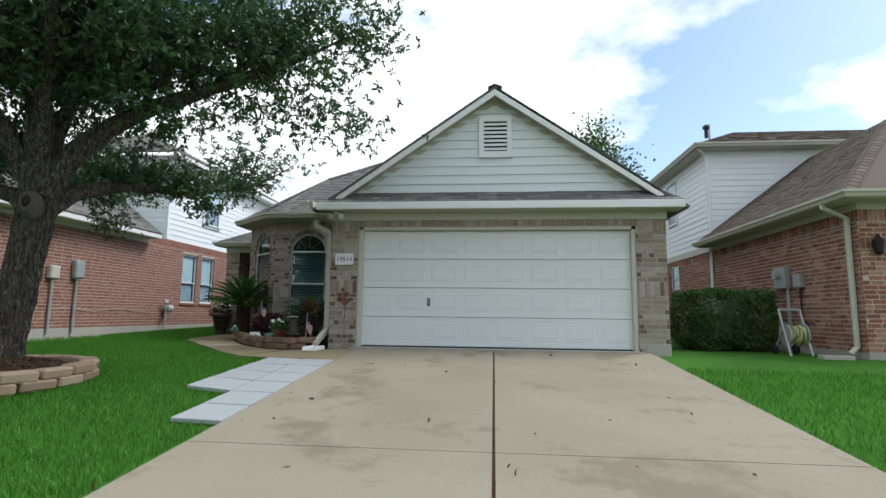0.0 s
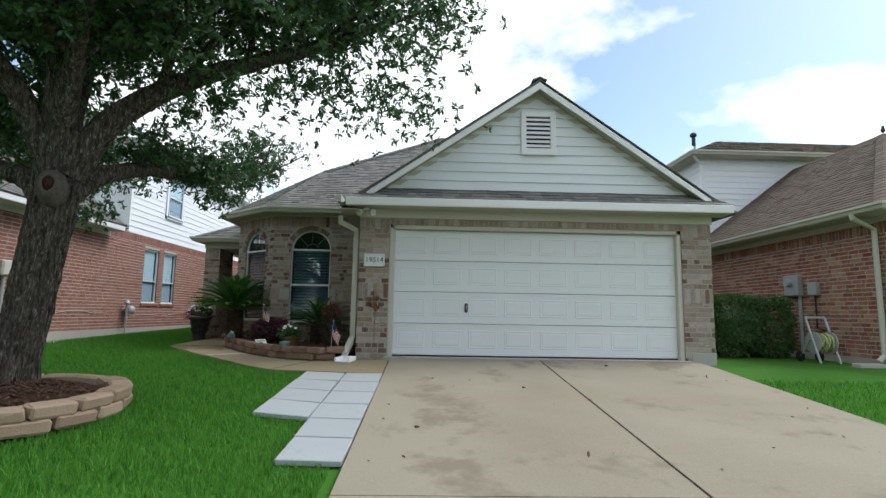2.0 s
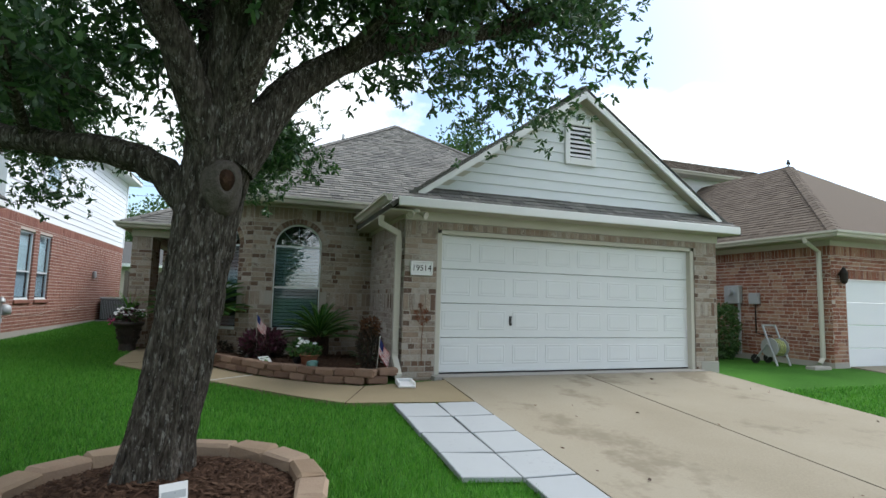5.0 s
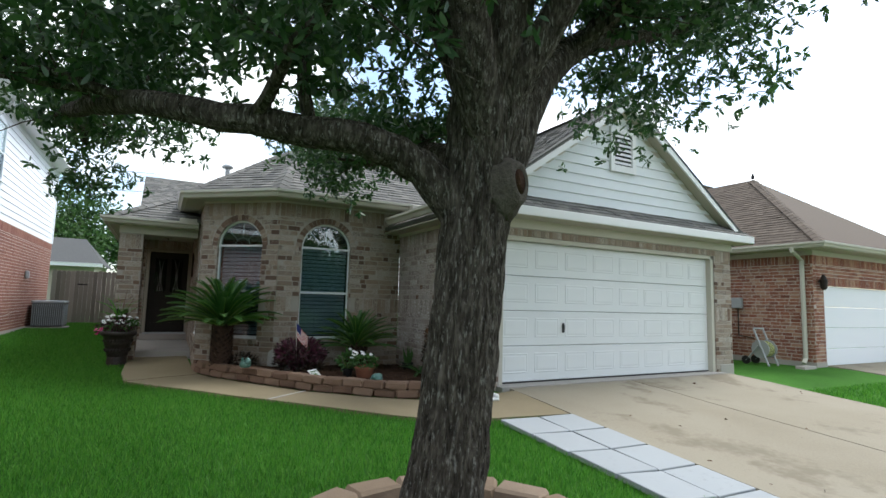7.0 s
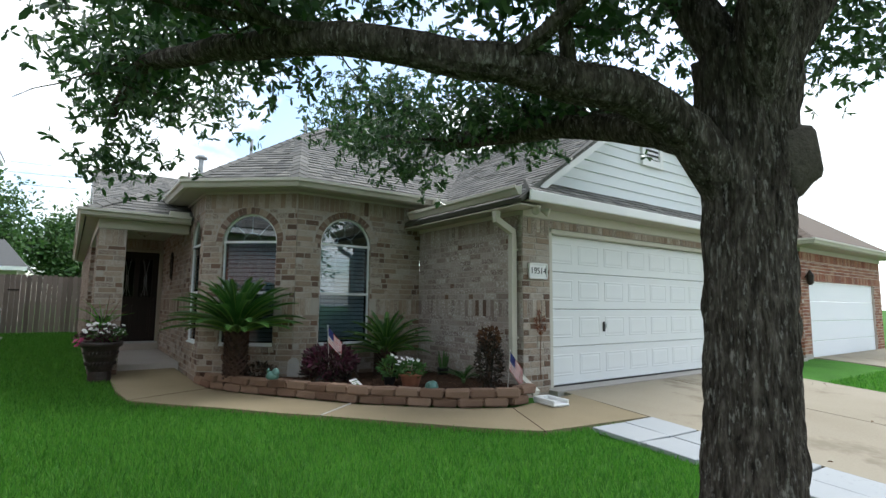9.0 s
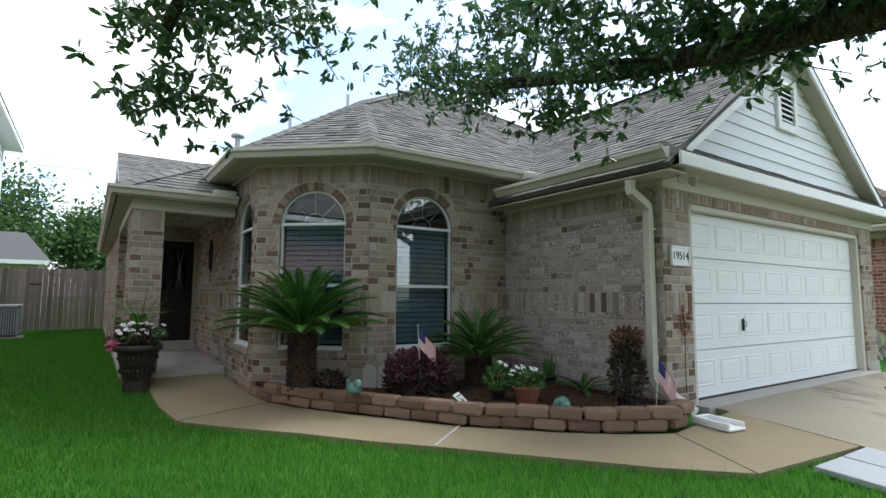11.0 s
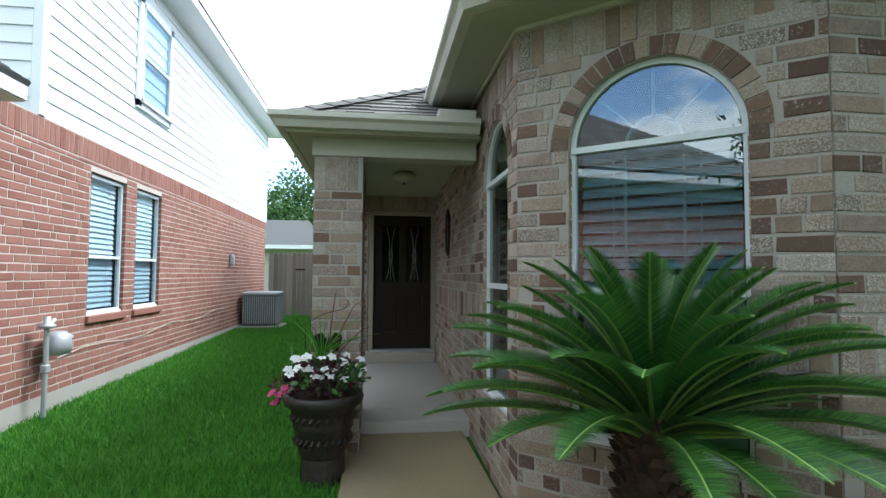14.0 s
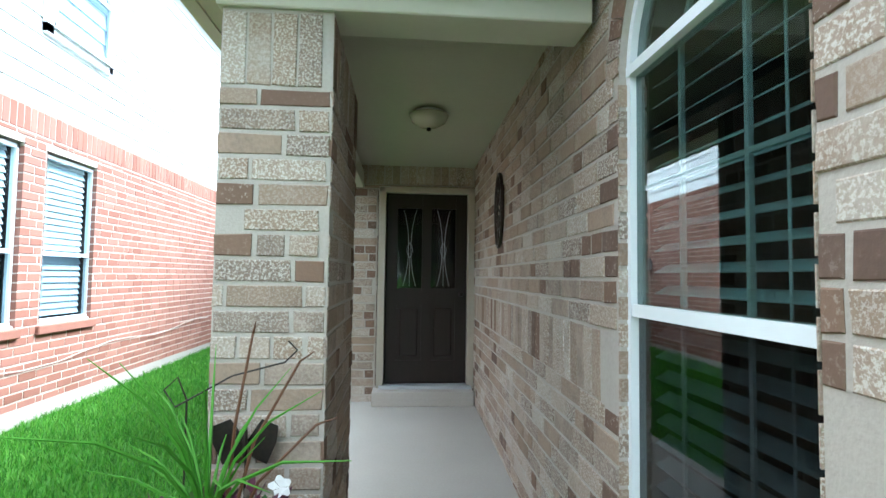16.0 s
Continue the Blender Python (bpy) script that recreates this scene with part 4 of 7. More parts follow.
# garage roof and gable
gable = thing("garage_roof", (0, 0, 2.4), "grey shingled gable roof over the garage with white rakes", "roof", kind="structure")
RZ, GS, RX = 4.91, 0.687, 0.02
gz = lambda x: RZ - GS * abs(x - RX)
RAKE = -0.24
roof_plane(gable, (-3.42, BF, gz(-3.42)), (-3.42, -0.30, gz(-3.42)), [(-2.96, RAKE, gz(-2.96)), (RX, RAKE, RZ), (RX, 5.3, RZ)])
roof_plane(gable, (3.44, -0.30, gz(3.44)), (3.44, 12.0, gz(3.44)), [(RX, 5.3, RZ), (RX, RAKE, RZ), (2.99, RAKE, gz(2.99))], tabs=False)
cap_row(gable, (RX, RAKE, RZ), (RX, 5.2, RZ))
roof_plane(gable, (-3.31, -0.35, 2.665), (3.33, -0.35, 2.665), [(3.05, 0.02, 2.92), (-3.03, 0.02, 2.92)])
part("front_fascia", Shape().box(-3.31, 3.33, -0.375, -0.345, 2.525, 2.66, bevel=0.006), M["white"], gable)
part("front_soffit", Shape().box(-3.30, 3.32, -0.35, 0.02, 2.515, 2.535), M["soffit"], gable)
part("front_frieze", Shape().box(-3.12, 3.12, -0.03, 0.02, 2.375, 2.52, bevel=0.004), M["trim"], gable)
_rk = Shape()
for _sx in (-1, 1):
    _foot = RX + _sx * 3.0
    _rk.prism([(RX, RAKE, RZ - 0.03), (_foot, RAKE, gz(_foot) - 0.03), (_foot, RAKE, gz(_foot) - 0.17), (RX, RAKE, RZ - 0.19)][::_sx], (0, 0.03, 0))
part("rake_board", _rk, M["white"], gable)
_rs = Shape()
for _sx in (-1, 1):
    _foot = RX + _sx * 2.95
    _rs.prism([(RX, RAKE + 0.02, RZ - 0.16), (_foot, RAKE + 0.02, gz(_foot) - 0.15), (_foot, 0.04, gz(_foot) - 0.15), (RX, 0.04, RZ - 0.16)][::-_sx], (0, 0, 0.02))
part("rake_soffit", _rs, M["soffit"], gable)
_ri = Shape()
for _sx in (-1, 1):
    _foot = RX + _sx * 2.75
    _ri.prism([(RX, -0.004, RZ - 0.16), (_foot, -0.004, gz(_foot) - 0.16), (_foot, -0.004, gz(_foot) - 0.26), (RX, -0.004, RZ - 0.27)][::_sx], (0, 0.02, 0))
part("gable_frieze", _ri, M["trim"], gable)
# lap siding of the gable
_z = 2.90
while _z < 4.62:
    _h = 0.178
    _x0 = (RZ - 0.14 - _z) / GS
    _x1 = max(0.02, (RZ - 0.14 - _z - _h) / GS)
    _b = Shape().add([(RX - _x0, -0.012, _z), (RX + _x0, -0.012, _z), (RX + _x1, 0.008, _z + _h), (RX - _x1, 0.008, _z + _h),
                      (RX - _x0, 0.03, _z), (RX + _x0, 0.03, _z), (RX + _x1, 0.03, _z + _h), (RX - _x1, 0.03, _z + _h)], [(0, 1, 2, 3), (0, 4, 5, 1), (4, 7, 6, 5), (1, 5, 6, 2), (0, 3, 7, 4), (3, 2, 6, 7)])
    part("siding_board", _b, M["siding"], gable)
    _z += _h - 0.006
gutter(gable, [(-3.40, 2.35, gz(-3.42) + 0.16), (-3.40, -0.30, gz(-3.42) + 0.16)], size=0.12)
part("side_soffit", Shape().box(-3.42, -3.08, -0.3, BF - 0.01, 2.455, 2.475), M["soffit"], gable)
part("side_frieze", Shape().box(-3.13, -3.08, 0.0, BF - 0.01, 2.40, 2.465), M["trim"], gable)

# gable vent
vent = thing("gable_vent", (0.04, -0.02, 3.52), "white framed louvred attic vent in the gable", "vent")
_vx0, _vx1, _vz0, _vz1 = -0.285, 0.34, 3.57, 4.38
_vf = Shape()
for _q in ((_vx0, _vx0 + 0.095, _vz0, _vz1), (_vx1 - 0.095, _vx1, _vz0, _vz1), (_vx0 + 0.09, _vx1 - 0.09, _vz0, _vz0 + 0.12), (_vx0 + 0.09, _vx1 - 0.09, _vz1 - 0.10, _vz1)):
    _vf.box(_q[0], _q[1], -0.055, 0.0, _q[2], _q[3], bevel=0.005)
part("frame", _vf, M["white"], vent)
part("backing", Shape().box(_vx0 + 0.05, _vx1 - 0.05, -0.012, -0.006, _vz0 + 0.05, _vz1 - 0.05), M["black"], vent)
for _i in range(7):
    _zz = _vz0 + 0.14 + _i * 0.081
    part("slat", Shape().prism([(_vx0 + 0.09, -0.05, _zz), (_vx1 - 0.09, -0.05, _zz), (_vx1 - 0.09, -0.012, _zz + 0.06), (_vx0 + 0.09, -0.012, _zz + 0.06)], (0, 0.006, 0.01)), M["white"], vent)

# porch roof, beam and ceiling
porch = thing("porch_roof", (-7.2, 5, 2.4), "small shingled hipped porch roof with beige gutter", "roof", kind="structure")
PZ, PX, PY = 2.60, -7.98, 4.60
_t, PS = 1.3, 0.57
roof_plane(porch, (PX, PY, PZ), (-6.0, PY, PZ), [(-6.0, PY + _t, PZ + PS * _t), (PX + _t, PY + _t, PZ + PS * _t)])
roof_plane(porch, (PX, 16.0, PZ), (PX, PY, PZ), [(PX + _t, PY + _t, PZ + PS * _t), (PX + _t, 16.0, PZ + PS * _t)])
cap_row(porch, (PX, PY, PZ), (PX + _t, PY + _t, PZ + PS * _t))
gutter(porch, [(PX, 16.0, PZ), (PX, PY, PZ), (EW - 0.03, PY, PZ)], size=0.11)
part("gutter_end_board", Shape().box(EW - 0.36, EW - 0.06, PY - 0.085, PY + 0.05, PZ + 0.0, PZ + 0.07, bevel=0.008), M["trim"], porch)
part("soffit", Shape().box(PX + 0.02, EW, PY + 0.02, 4.79, PZ - 0.125, PZ - 0.105), M["soffit"], porch)
part("soffit", Shape().box(PX + 0.02, -7.775, 4.79, 16.0, PZ - 0.125, PZ - 0.105), M["soffit"], porch)
part("beam", Shape().box(-7.795, EW - 0.01, 4.77, 4.97, 2.33, 2.50, bevel=0.005), M["trim"], porch)
part("side_beam", Shape().box(-7.795, -7.555, 4.97, DW - 0.05, 2.33, 2.50, bevel=0.005), M["trim"], porch)
part("fascia", Shape().box(PX + 0.005, EW - 0.02, PY + 0.006, PY + 0.03, PZ - 0.13, PZ - 0.0), M["trim"], porch)
structure("ceiling", Shape().box(-7.76, ED, 4.88, DW + 0.05, 2.58, 2.62), M["soffit"], "beige painted porch ceiling", "ceiling")

# back roof of the house
back = thing("rear_roof", (-5, 14, 2.7), "grey shingled rear gable roof of the house", "roof", kind="structure")
roof_plane(back, (-7.75, 9.9, 2.75), (0.0, 9.9, 2.75), [(0.0, 14.0, 5.28), (-7.75, 14.0, 5.28)])
roof_plane(back, (0.0, 18.1, 2.75), (-7.75, 18.1, 2.75), [(-7.75, 14.0, 5.28), (0.0, 14.0, 5.28)], tabs=False)
part("rake_board", Shape().prism([(-7.76, 9.9, 2.72), (-7.76, 14.0, 5.25), (-7.76, 18.1, 2.72), (-7.76, 18.1, 2.60), (-7.76, 14.0, 5.12), (-7.76, 9.9, 2.60)], (0.04, 0, 0)), M["white"], back)
part("gable_wall", Shape().prism([(-7.65, 10.2, 2.7), (-7.65, 17.8, 2.7), (-7.65, 14.0, 5.1)], (0.05, 0, 0)), M["siding_white"], back)
structure("wall_north", Shape().box(-7.75, 3.1, 17.9, 18.0, -0.1, 2.7), M["mortar"], "plain rear wall of the house", "wall")

# windows of the bay
arched_window("window_bay_front", (C2[0] + 0.8275, BF), (1, 0), 0.875, 0.52, 1.305, 2.085, "arched white vinyl window with sunburst bars and closed blinds")
arched_window("window_bay_corner", ((C1[0] + C2[0]) / 2, (C1[1] + C2[1]) / 2), (_d.x, _d.y), 0.87, 0.52, 1.305, 2.085, "arched white vinyl window with sunburst bars and closed blinds")
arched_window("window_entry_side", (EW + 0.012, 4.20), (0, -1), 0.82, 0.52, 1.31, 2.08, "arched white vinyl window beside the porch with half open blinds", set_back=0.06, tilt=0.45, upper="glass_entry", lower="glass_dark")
_sl = Shape()
for _cxy, _uu, _w in (((C2[0] + 0.8275, BF), (1, 0), 0.95), (((C1[0] + C2[0]) / 2, (C1[1] + C2[1]) / 2), (_d.x, _d.y), 0.94), ((EW, 4.20), (0, -1), 0.9)):
    _u3 = Vector((*_uu, 0)).normalized()
    _n3 = Vector((_u3.y, -_u3.x, 0))
    _c3 = Vector((*_cxy, 0))
    for _i in range(10):
        _p = _c3 + _u3 * (-_w / 2 + _i * _w / 10) + Vector((0, 0, 0.415))
        brick_shape(_sl, _p, _u3, _n3, _w / 10 - 0.01, 0.075, 0.03)
structure("brick_sills", _sl, M["brick"], "rowlock brick sills under the bay windows", "sill")

# garage door
gdoor = thing("garage_door", (0, 0.15, 0), "closed white sectional garage door with raised panels", "garage door")
_jam = Shape()
for _x0, _x1 in ((-2.57, -2.49), (2.49, 2.57)):
    _jam.box(_x0, _x1, 0.02, 0.14, -0.02, 2.255, bevel=0.006)
_jam.box(-2.57, 2.57, 0.02, 0.14, 2.19, 2.255, bevel=0.006)
part("door_jamb", _jam, M["trim"], gdoor)
for _r in range(4):
    _z0, _z1 = 0.012 + _r * 0.545, 0.012 + (_r + 1) * 0.545 - 0.006
    _sec = part("section", Shape().box(-2.5, 2.5, 0.125, 0.165, _z0, _z1, bevel=0.008), M["door_white"], gdoor)
    _lip = Shape().box(-2.5, 2.5, 0.117, 0.13, _z1 - 0.035, _z1 - 0.022).box(-2.5, 2.5, 0.117, 0.13, _z0 + 0.012, _z0 + 0.026)
    part("ridge", _lip, M["door_white"], _sec)
    for _c in range(8):
        _xc = -2.1875 + _c * 0.625
        _x0, _x1, _p0, _p1 = _xc - 0.245, _xc + 0.245, _z0 + 0.125, _z1 - 0.105
        _pn = Shape()
        _ring = lambda k, y: [(_x0 + k, y, _p0 + k), (_x1 - k, y, _p0 + k), (_x1 - k, y, _p1 - k), (_x0 + k, y, _p1 - k)]
        _vv = _ring(0, 0.126) + _ring(0.013, 0.1185) + _ring(0.032, 0.1235) + _ring(0.058, 0.1185)
        _ff = [(12, 13, 14, 15)]
        for _a in range(3):
            for _i in range(4):
                _j = (_i + 1) % 4
                _ff.append((_a * 4 + _i, _a * 4 + _j, _a * 4 + 4 + _j, _a * 4 + 4 + _i))
        part("raised_panel", _pn.add(_vv, _ff), M["door_white"], _sec)
part("bottom_seal", Shape().box(-2.5, 2.5, 0.12, 0.17, -0.012, 0.014), M["black"], gdoor)
_hd = Shape().box(-1.252, -1.198, 0.10, 0.126, 0.755, 0.91, bevel=0.012)
_hdl = part("handle_plate", _hd, M["black"], gdoor, "black handle plate")
part("handle", Shape().tube([(-1.225, 0.10, 0.80), (-1.225, 0.075, 0.82), (-1.225, 0.075, 0.87), (-1.225, 0.10, 0.885)], 0.008, 6), M["grey_metal"], _hdl)
structure("garage_room", Shape().box(-2.9, 2.9, 0.25, 0.28, -0.1, 2.4), M["unlit_room_black"], "near-black board for the unlit space behind the garage door", "wall")

# front door
fdoor = thing("front_door", (-6.91, DW, 0.24), "dark wooden front door with two leaded glass lights, closed", "door")
_fx0, _fx1 = -7.36, ED - 0.03
_ft = Shape()
_ft.box(_fx0 - 0.03, _fx0 + 0.045, DW - 0.06, DW + 0.06, 0.24, 2.345, bevel=0.006).box(_fx1 - 0.045, _fx1 + 0.03, DW - 0.06, DW + 0.06, 0.24, 2.345, bevel=0.006).box(_fx0 - 0.03, _fx1 + 0.03, DW - 0.06, DW + 0.06, 2.285, 2.35, bevel=0.006)
part("door_frame", _ft, M["door_trim"], fdoor)
_dx0, _dx1, _dy = _fx0 + 0.05, _fx1 - 0.05, DW + 0.01
_dw = _dx1 - _dx0
_lf = Shape()
_xm = (_dx0 + _dx1) / 2
for _q in ((_dx0, _dx0 + 0.12, 0.29, 2.285), (_dx1 - 0.12, _dx1, 0.29, 2.285), (_xm - 0.05, _xm + 0.05, 0.29, 2.285), (_dx0 + 0.1, _dx1 - 0.1, 0.29, 0.52), (_dx0 + 0.1, _dx1 - 0.1, 1.12, 1.28), (_dx0 + 0.1, _dx1 - 0.1, 2.13, 2.285)):
    _lf.box(_q[0], _q[1], _dy + (0.004 if _q[1] - _q[0] > 0.2 else 0.0), _dy + 0.045, _q[2] + (0.003 if _q[1] - _q[0] < 0.11 else 0), _q[3] - (0.003 if _q[1] - _q[0] < 0.11 else 0))
_leaf = part("door_leaf", _lf, M["door_wood"], fdoor)
for _x0, _x1 in ((_dx0 + 0.12, _xm - 0.05), (_xm + 0.05, _dx1 - 0.12)):
    part("panel", Shape().box(_x0 - 0.01, _x1 + 0.01, _dy + 0.015, _dy + 0.04, 0.50, 1.13, bevel=0.01), M["door_wood"], _leaf)
    part("panel_field", Shape().box(_x0 + 0.035, _x1 - 0.035, _dy + 0.003, _dy + 0.03, 0.56, 1.07, bevel=0.012), M["door_wood"], _leaf)
    part("pane", Shape().box(_x0 - 0.005, _x1 + 0.005, _dy + 0.02, _dy + 0.026, 1.27, 2.14), M["door_glass"], _leaf)
    part("light_backing", Shape().box(_x0 - 0.005, _x1 + 0.005, _dy + 0.035, _dy + 0.04, 1.27, 2.14), M["screen"], _leaf)
    _cm = Shape()
    _mx = (_x0 + _x1) / 2
    for _sgn in (-1, 1):
        _cm.tube([(_mx + _sgn * (0.012 + 0.055 * abs(2 * k / 12 - 1) ** 2.2), _dy + 0.017, 1.30 + 0.81 * k / 12) for k in range(13)], 0.0026, 5)
        _cm.tube([(_mx + _sgn * 0.03 * math.sin(math.pi * k / 8), _dy + 0.017, 1.60 + 0.16 * k / 8) for k in range(9)], 0.0026, 5)
    _cm.tube([(_mx, _dy + 0.017, 1.30), (_mx, _dy + 0.017, 1.6)], 0.0022, 5)
    part("lead_came", _cm, M["grey_metal"], _leaf)
part("threshold", Shape().box(_fx0, _fx1, DW - 0.11, DW + 0.06, 0.235, 0.275, bevel=0.006), M["grey_metal"], fdoor)
part("door_knob", Shape().lathe([(0.0, 0), (0.024, 0.004), (0.03, 0.02), (0.022, 0.042), (0, 0.05)], (0, 0, 0), 12).mesh("door_knob", M["iron"]), None, _leaf).matrix_local = pose(_dx1 - 0.06, _dy - 0.0, 1.22, 90)
structure("hall_room", Shape().box(-7.5, EW + 0.1, DW + 0.08, DW + 0.11, 0.1, 2.45), M["unlit_room_black"], "near-black board for the unlit hall behind the front door", "wall")

# ---- neighbouring house to the west: red brick, white siding ----
NX = -10.58
_before = set(bpy.data.objects)
def lap_siding(parent, a, b, z0, z1, mat, step=0.178, name="siding_board"):
    """Lap boards from a to b (flat points), outer face on the right as one goes."""
    a, b = Vector((*a, 0)), Vector((*b, 0))
    u = (b - a).normalized()
    n = Vector((u.y, -u.x, 0))
    L = (b - a).length
    z = z0
    while z < z1 - 0.01:
        h = min(step + 0.006, z1 - z)
        p = [a + Vector((0, 0, z)) + n * 0.022, b + Vector((0, 0, z)) + n * 0.022, b + Vector((0, 0, z + h)) + n * 0.004, a + Vector((0, 0, z + h)) + n * 0.004]
        q = [v - n * 0.03 for v in p]
        part(name, Shape().add(p + q, [(0, 1, 2, 3), (0, 4, 5, 1), (4, 7, 6, 5), (1, 5, 6, 2), (3, 7, 4, 0), (2, 6, 7, 3)]), M[mat], parent)
        z += step


def corner_board(parent, x, y, z0, z1, mat="siding_white", w=0.1):
    return part("corner_board", Shape().box(x - w / 2, x + w / 2, y - w / 2, y + w / 2, z0, z1, bevel=0.006), M[mat], parent)


west = thing("house_west", (NX - 3, 8, 0), "two storey neighbouring house of red brick and white siding", "house", kind="structure")
# seen from the lawn the wall runs from its far end to its near end with the outer face towards +x
brick_wall("wall_west_house", (NX, -2.0), (NX, 17.03), 0.15, 2.93, [(7.45 + 2.0, 8.32 + 2.0, 0.89, 2.57, False), (8.62 + 2.0, 9.45 + 2.0, 0.89, 2.57, False)], [(2.69, 2.93)],
           "red_brick", "red_mortar", "red brick side wall of the neighbouring house", course=0.083, stretch=0.235)
structure("west_foundation", Shape().box(NX - 0.1, NX + 0.012, -2.0, 17.03, -0.5, 0.16), M["slab"], "bare concrete foundation of the neighbouring house", "foundation")
lap_siding(west, (NX - 0.02, 6.5), (NX - 0.02, 17.03), 2.93, 5.58, "siding_white")
part("upper_wall", Shape().box(NX - 6, NX - 0.03, 6.5, 17.03, 2.9, 5.58), M["siding_white"], west)
corner_board(west, NX - 0.03, 17.03, 2.93, 5.58), corner_board(west, NX - 0.03, 6.5, 2.93, 5.58)
lap_siding(west, (NX - 6, 6.48), (NX, 6.48), 2.93, 5.58, "siding_white")
_y0, _y1, _ez = 6.0, 17.4, 5.60
part("eave_soffit", Shape().box(NX - 6.4, NX + 0.42, _y0, _y1, _ez - 0.03, _ez), M["white"], west)
part("eave_fascia", Shape().box(NX + 0.40, NX + 0.44, _y0, _y1, _ez - 0.02, _ez + 0.15, bevel=0.006), M["white"], west)
roof_plane(west, (NX + 0.46, _y0, _ez + 0.14), (NX + 0.46, _y1, _ez + 0.14), [(NX - 3.0, _y1 - 3.4, _ez + 2.0), (NX - 3.0, _y0 + 3.4, _ez + 2.0)], tabs=False)
roof_plane(west, (NX - 6.4, _y0, _ez + 0.14), (NX + 0.46, _y0, _ez + 0.14), [(NX - 3.0, _y0 + 3.4, _ez + 2.0)], tabs=False)
roof_plane(west, (NX + 0.46, _y1, _ez + 0.14), (NX - 6.4, _y1, _ez + 0.14), [(NX - 3.0, _y1 - 3.4, _ez + 2.0)], tabs=False)
for _y in (11.2, 12.4):
    part("vent_pipe", Shape().tube([(NX - 0.5, _y, 5.95), (NX - 0.5, _y, 6.75)], 0.04, 8), M["grey_metal"], west)
# low front wing
_lz = 2.82
part("wing_soffit", Shape().box(NX - 0.05, NX + 0.40, -2.4, 5.62, _lz - 0.03, _lz), M["white"], west)
part("wing_frieze", Shape().box(NX + 0.012, NX + 0.035, -2.0, 5.62, _lz - 0.15, _lz - 0.03), M["white"], west)
part("wing_fascia", Shape().box(NX + 0.38, NX + 0.42, -2.4, 5.62, _lz - 0.02, _lz + 0.14, bevel=0.006), M["white"], west)
roof_plane(west, (NX + 0.44, -2.4, _lz + 0.13), (NX + 0.44, 5.62, _lz + 0.13), [(NX - 3.2, 6.46, _lz + 2.6), (NX - 3.2, 1.3, _lz + 2.6)])
roof_plane(west, (NX - 6.9, -2.4, _lz + 0.13), (NX + 0.44, -2.4, _lz + 0.13), [(NX - 3.2, 1.3, _lz + 2.6)], tabs=False)
structure("wall_west_house_front", Shape().box(NX - 6.5, NX - 0.1, -2.0, -1.9, -0.5, 2.85), M["red_mortar"], "plain front wall of the neighbouring house", "wall")
for _c in (7.885, 9.035):
    arched_window("window_west_house", (NX, _c), (0, 1), 0.85, 0.91, 1.58, 2.55, "white single hung window with closed pale blinds", arched=False, top=2.55, grid=False, upper="glass_shaded", lower="glass_low_clear", tilt=1.2)
    structure("window_sill", Shape().box(NX - 0.05, NX + 0.045, _c - 0.46, _c + 0.46, 0.80, 0.885, bevel=0.008), M["red_brick"], "rowlock red brick window sill", "sill")
arched_window("window_west_upper", (NX + 0.03, 9.03), (0, 1), 0.95, 3.78, 4.42, 5.14, "white single hung upper window", arched=False, top=5.14, grid=False, set_back=0.0, upper="glass_shaded", lower="glass_low_clear", tilt=1.2)
_uw = Shape()
for _q in ((8.46, 8.56, 3.68, 5.24), (9.5, 9.6, 3.68, 5.24), (8.46, 9.6, 5.14, 5.24), (8.46, 9.6, 3.67, 3.78)):
    _uw.box(NX, NX + 0.045, _q[0], _q[1], _q[2], _q[3], bevel=0.005)
part("window_casing", _uw, M["siding_white"], west)

def wall_box(name, label, category, x, y, z, w, h, d, mat, pipe=True):
    """A service box on the west wall, with its lid, dial and conduit."""
    t = thing(name, (x, y, z - h / 2), label, category)
    b = part("case", Shape().box(x, x + d, y - w / 2, y + w / 2, z - h / 2, z + h / 2, bevel=0.02), M[mat], t)
    part("lid", Shape().box(x + d, x + d + 0.012, y - w * 0.42, y + w * 0.42, z - h * 0.44, z + h * 0.4, bevel=0.005), M[mat], b)
    if pipe:
        part("conduit", Shape().tube([(x + 0.05, y, z - h / 2), (x + 0.05, y, 0.02)], 0.03, 8), M["grey_metal"], t)
    return t


wall_box("electric_meter", "grey electric meter box with conduit on a red brick wall", "meter", NX + 0.01, 2.93, 1.62, 0.3, 0.45, 0.14, "grey_metal")
wall_box("utility_box", "beige utility box with cables on a red brick wall", "utility box", NX + 0.01, 2.2, 1.5, 0.28, 0.32, 0.12, "plastic")
wall_box("cable_box", "small pale grey junction box on a brick wall", "junction box", NX + 0.01, 13.3, 1.7, 0.16, 0.24, 0.08, "grey_metal", False)
cable = Shape()
cable.tube([(NX + 0.03, 2.2 + i * 0.5, 0.62 + 0.05 * math.sin(i * 1.7)) for i in range(8)], 0.006, 6)
cable.tube([(NX + 0.03, 6.9 + i * 0.5, 0.50 + 0.04 * math.sin(i * 1.3) + 0.01 * i) for i in range(13)], 0.0045, 6)
tagged(new("wall_cable", cable.mesh("wall_cable", M["plastic"])), "pale cable sagging along a red brick wall", "cable")
gas = thing("gas_meter", (NX + 0.15, 6.55, 0.05), "grey gas meter with pipes beside a red brick wall", "gas meter")
_gx, _gy = NX + 0.16, 6.6
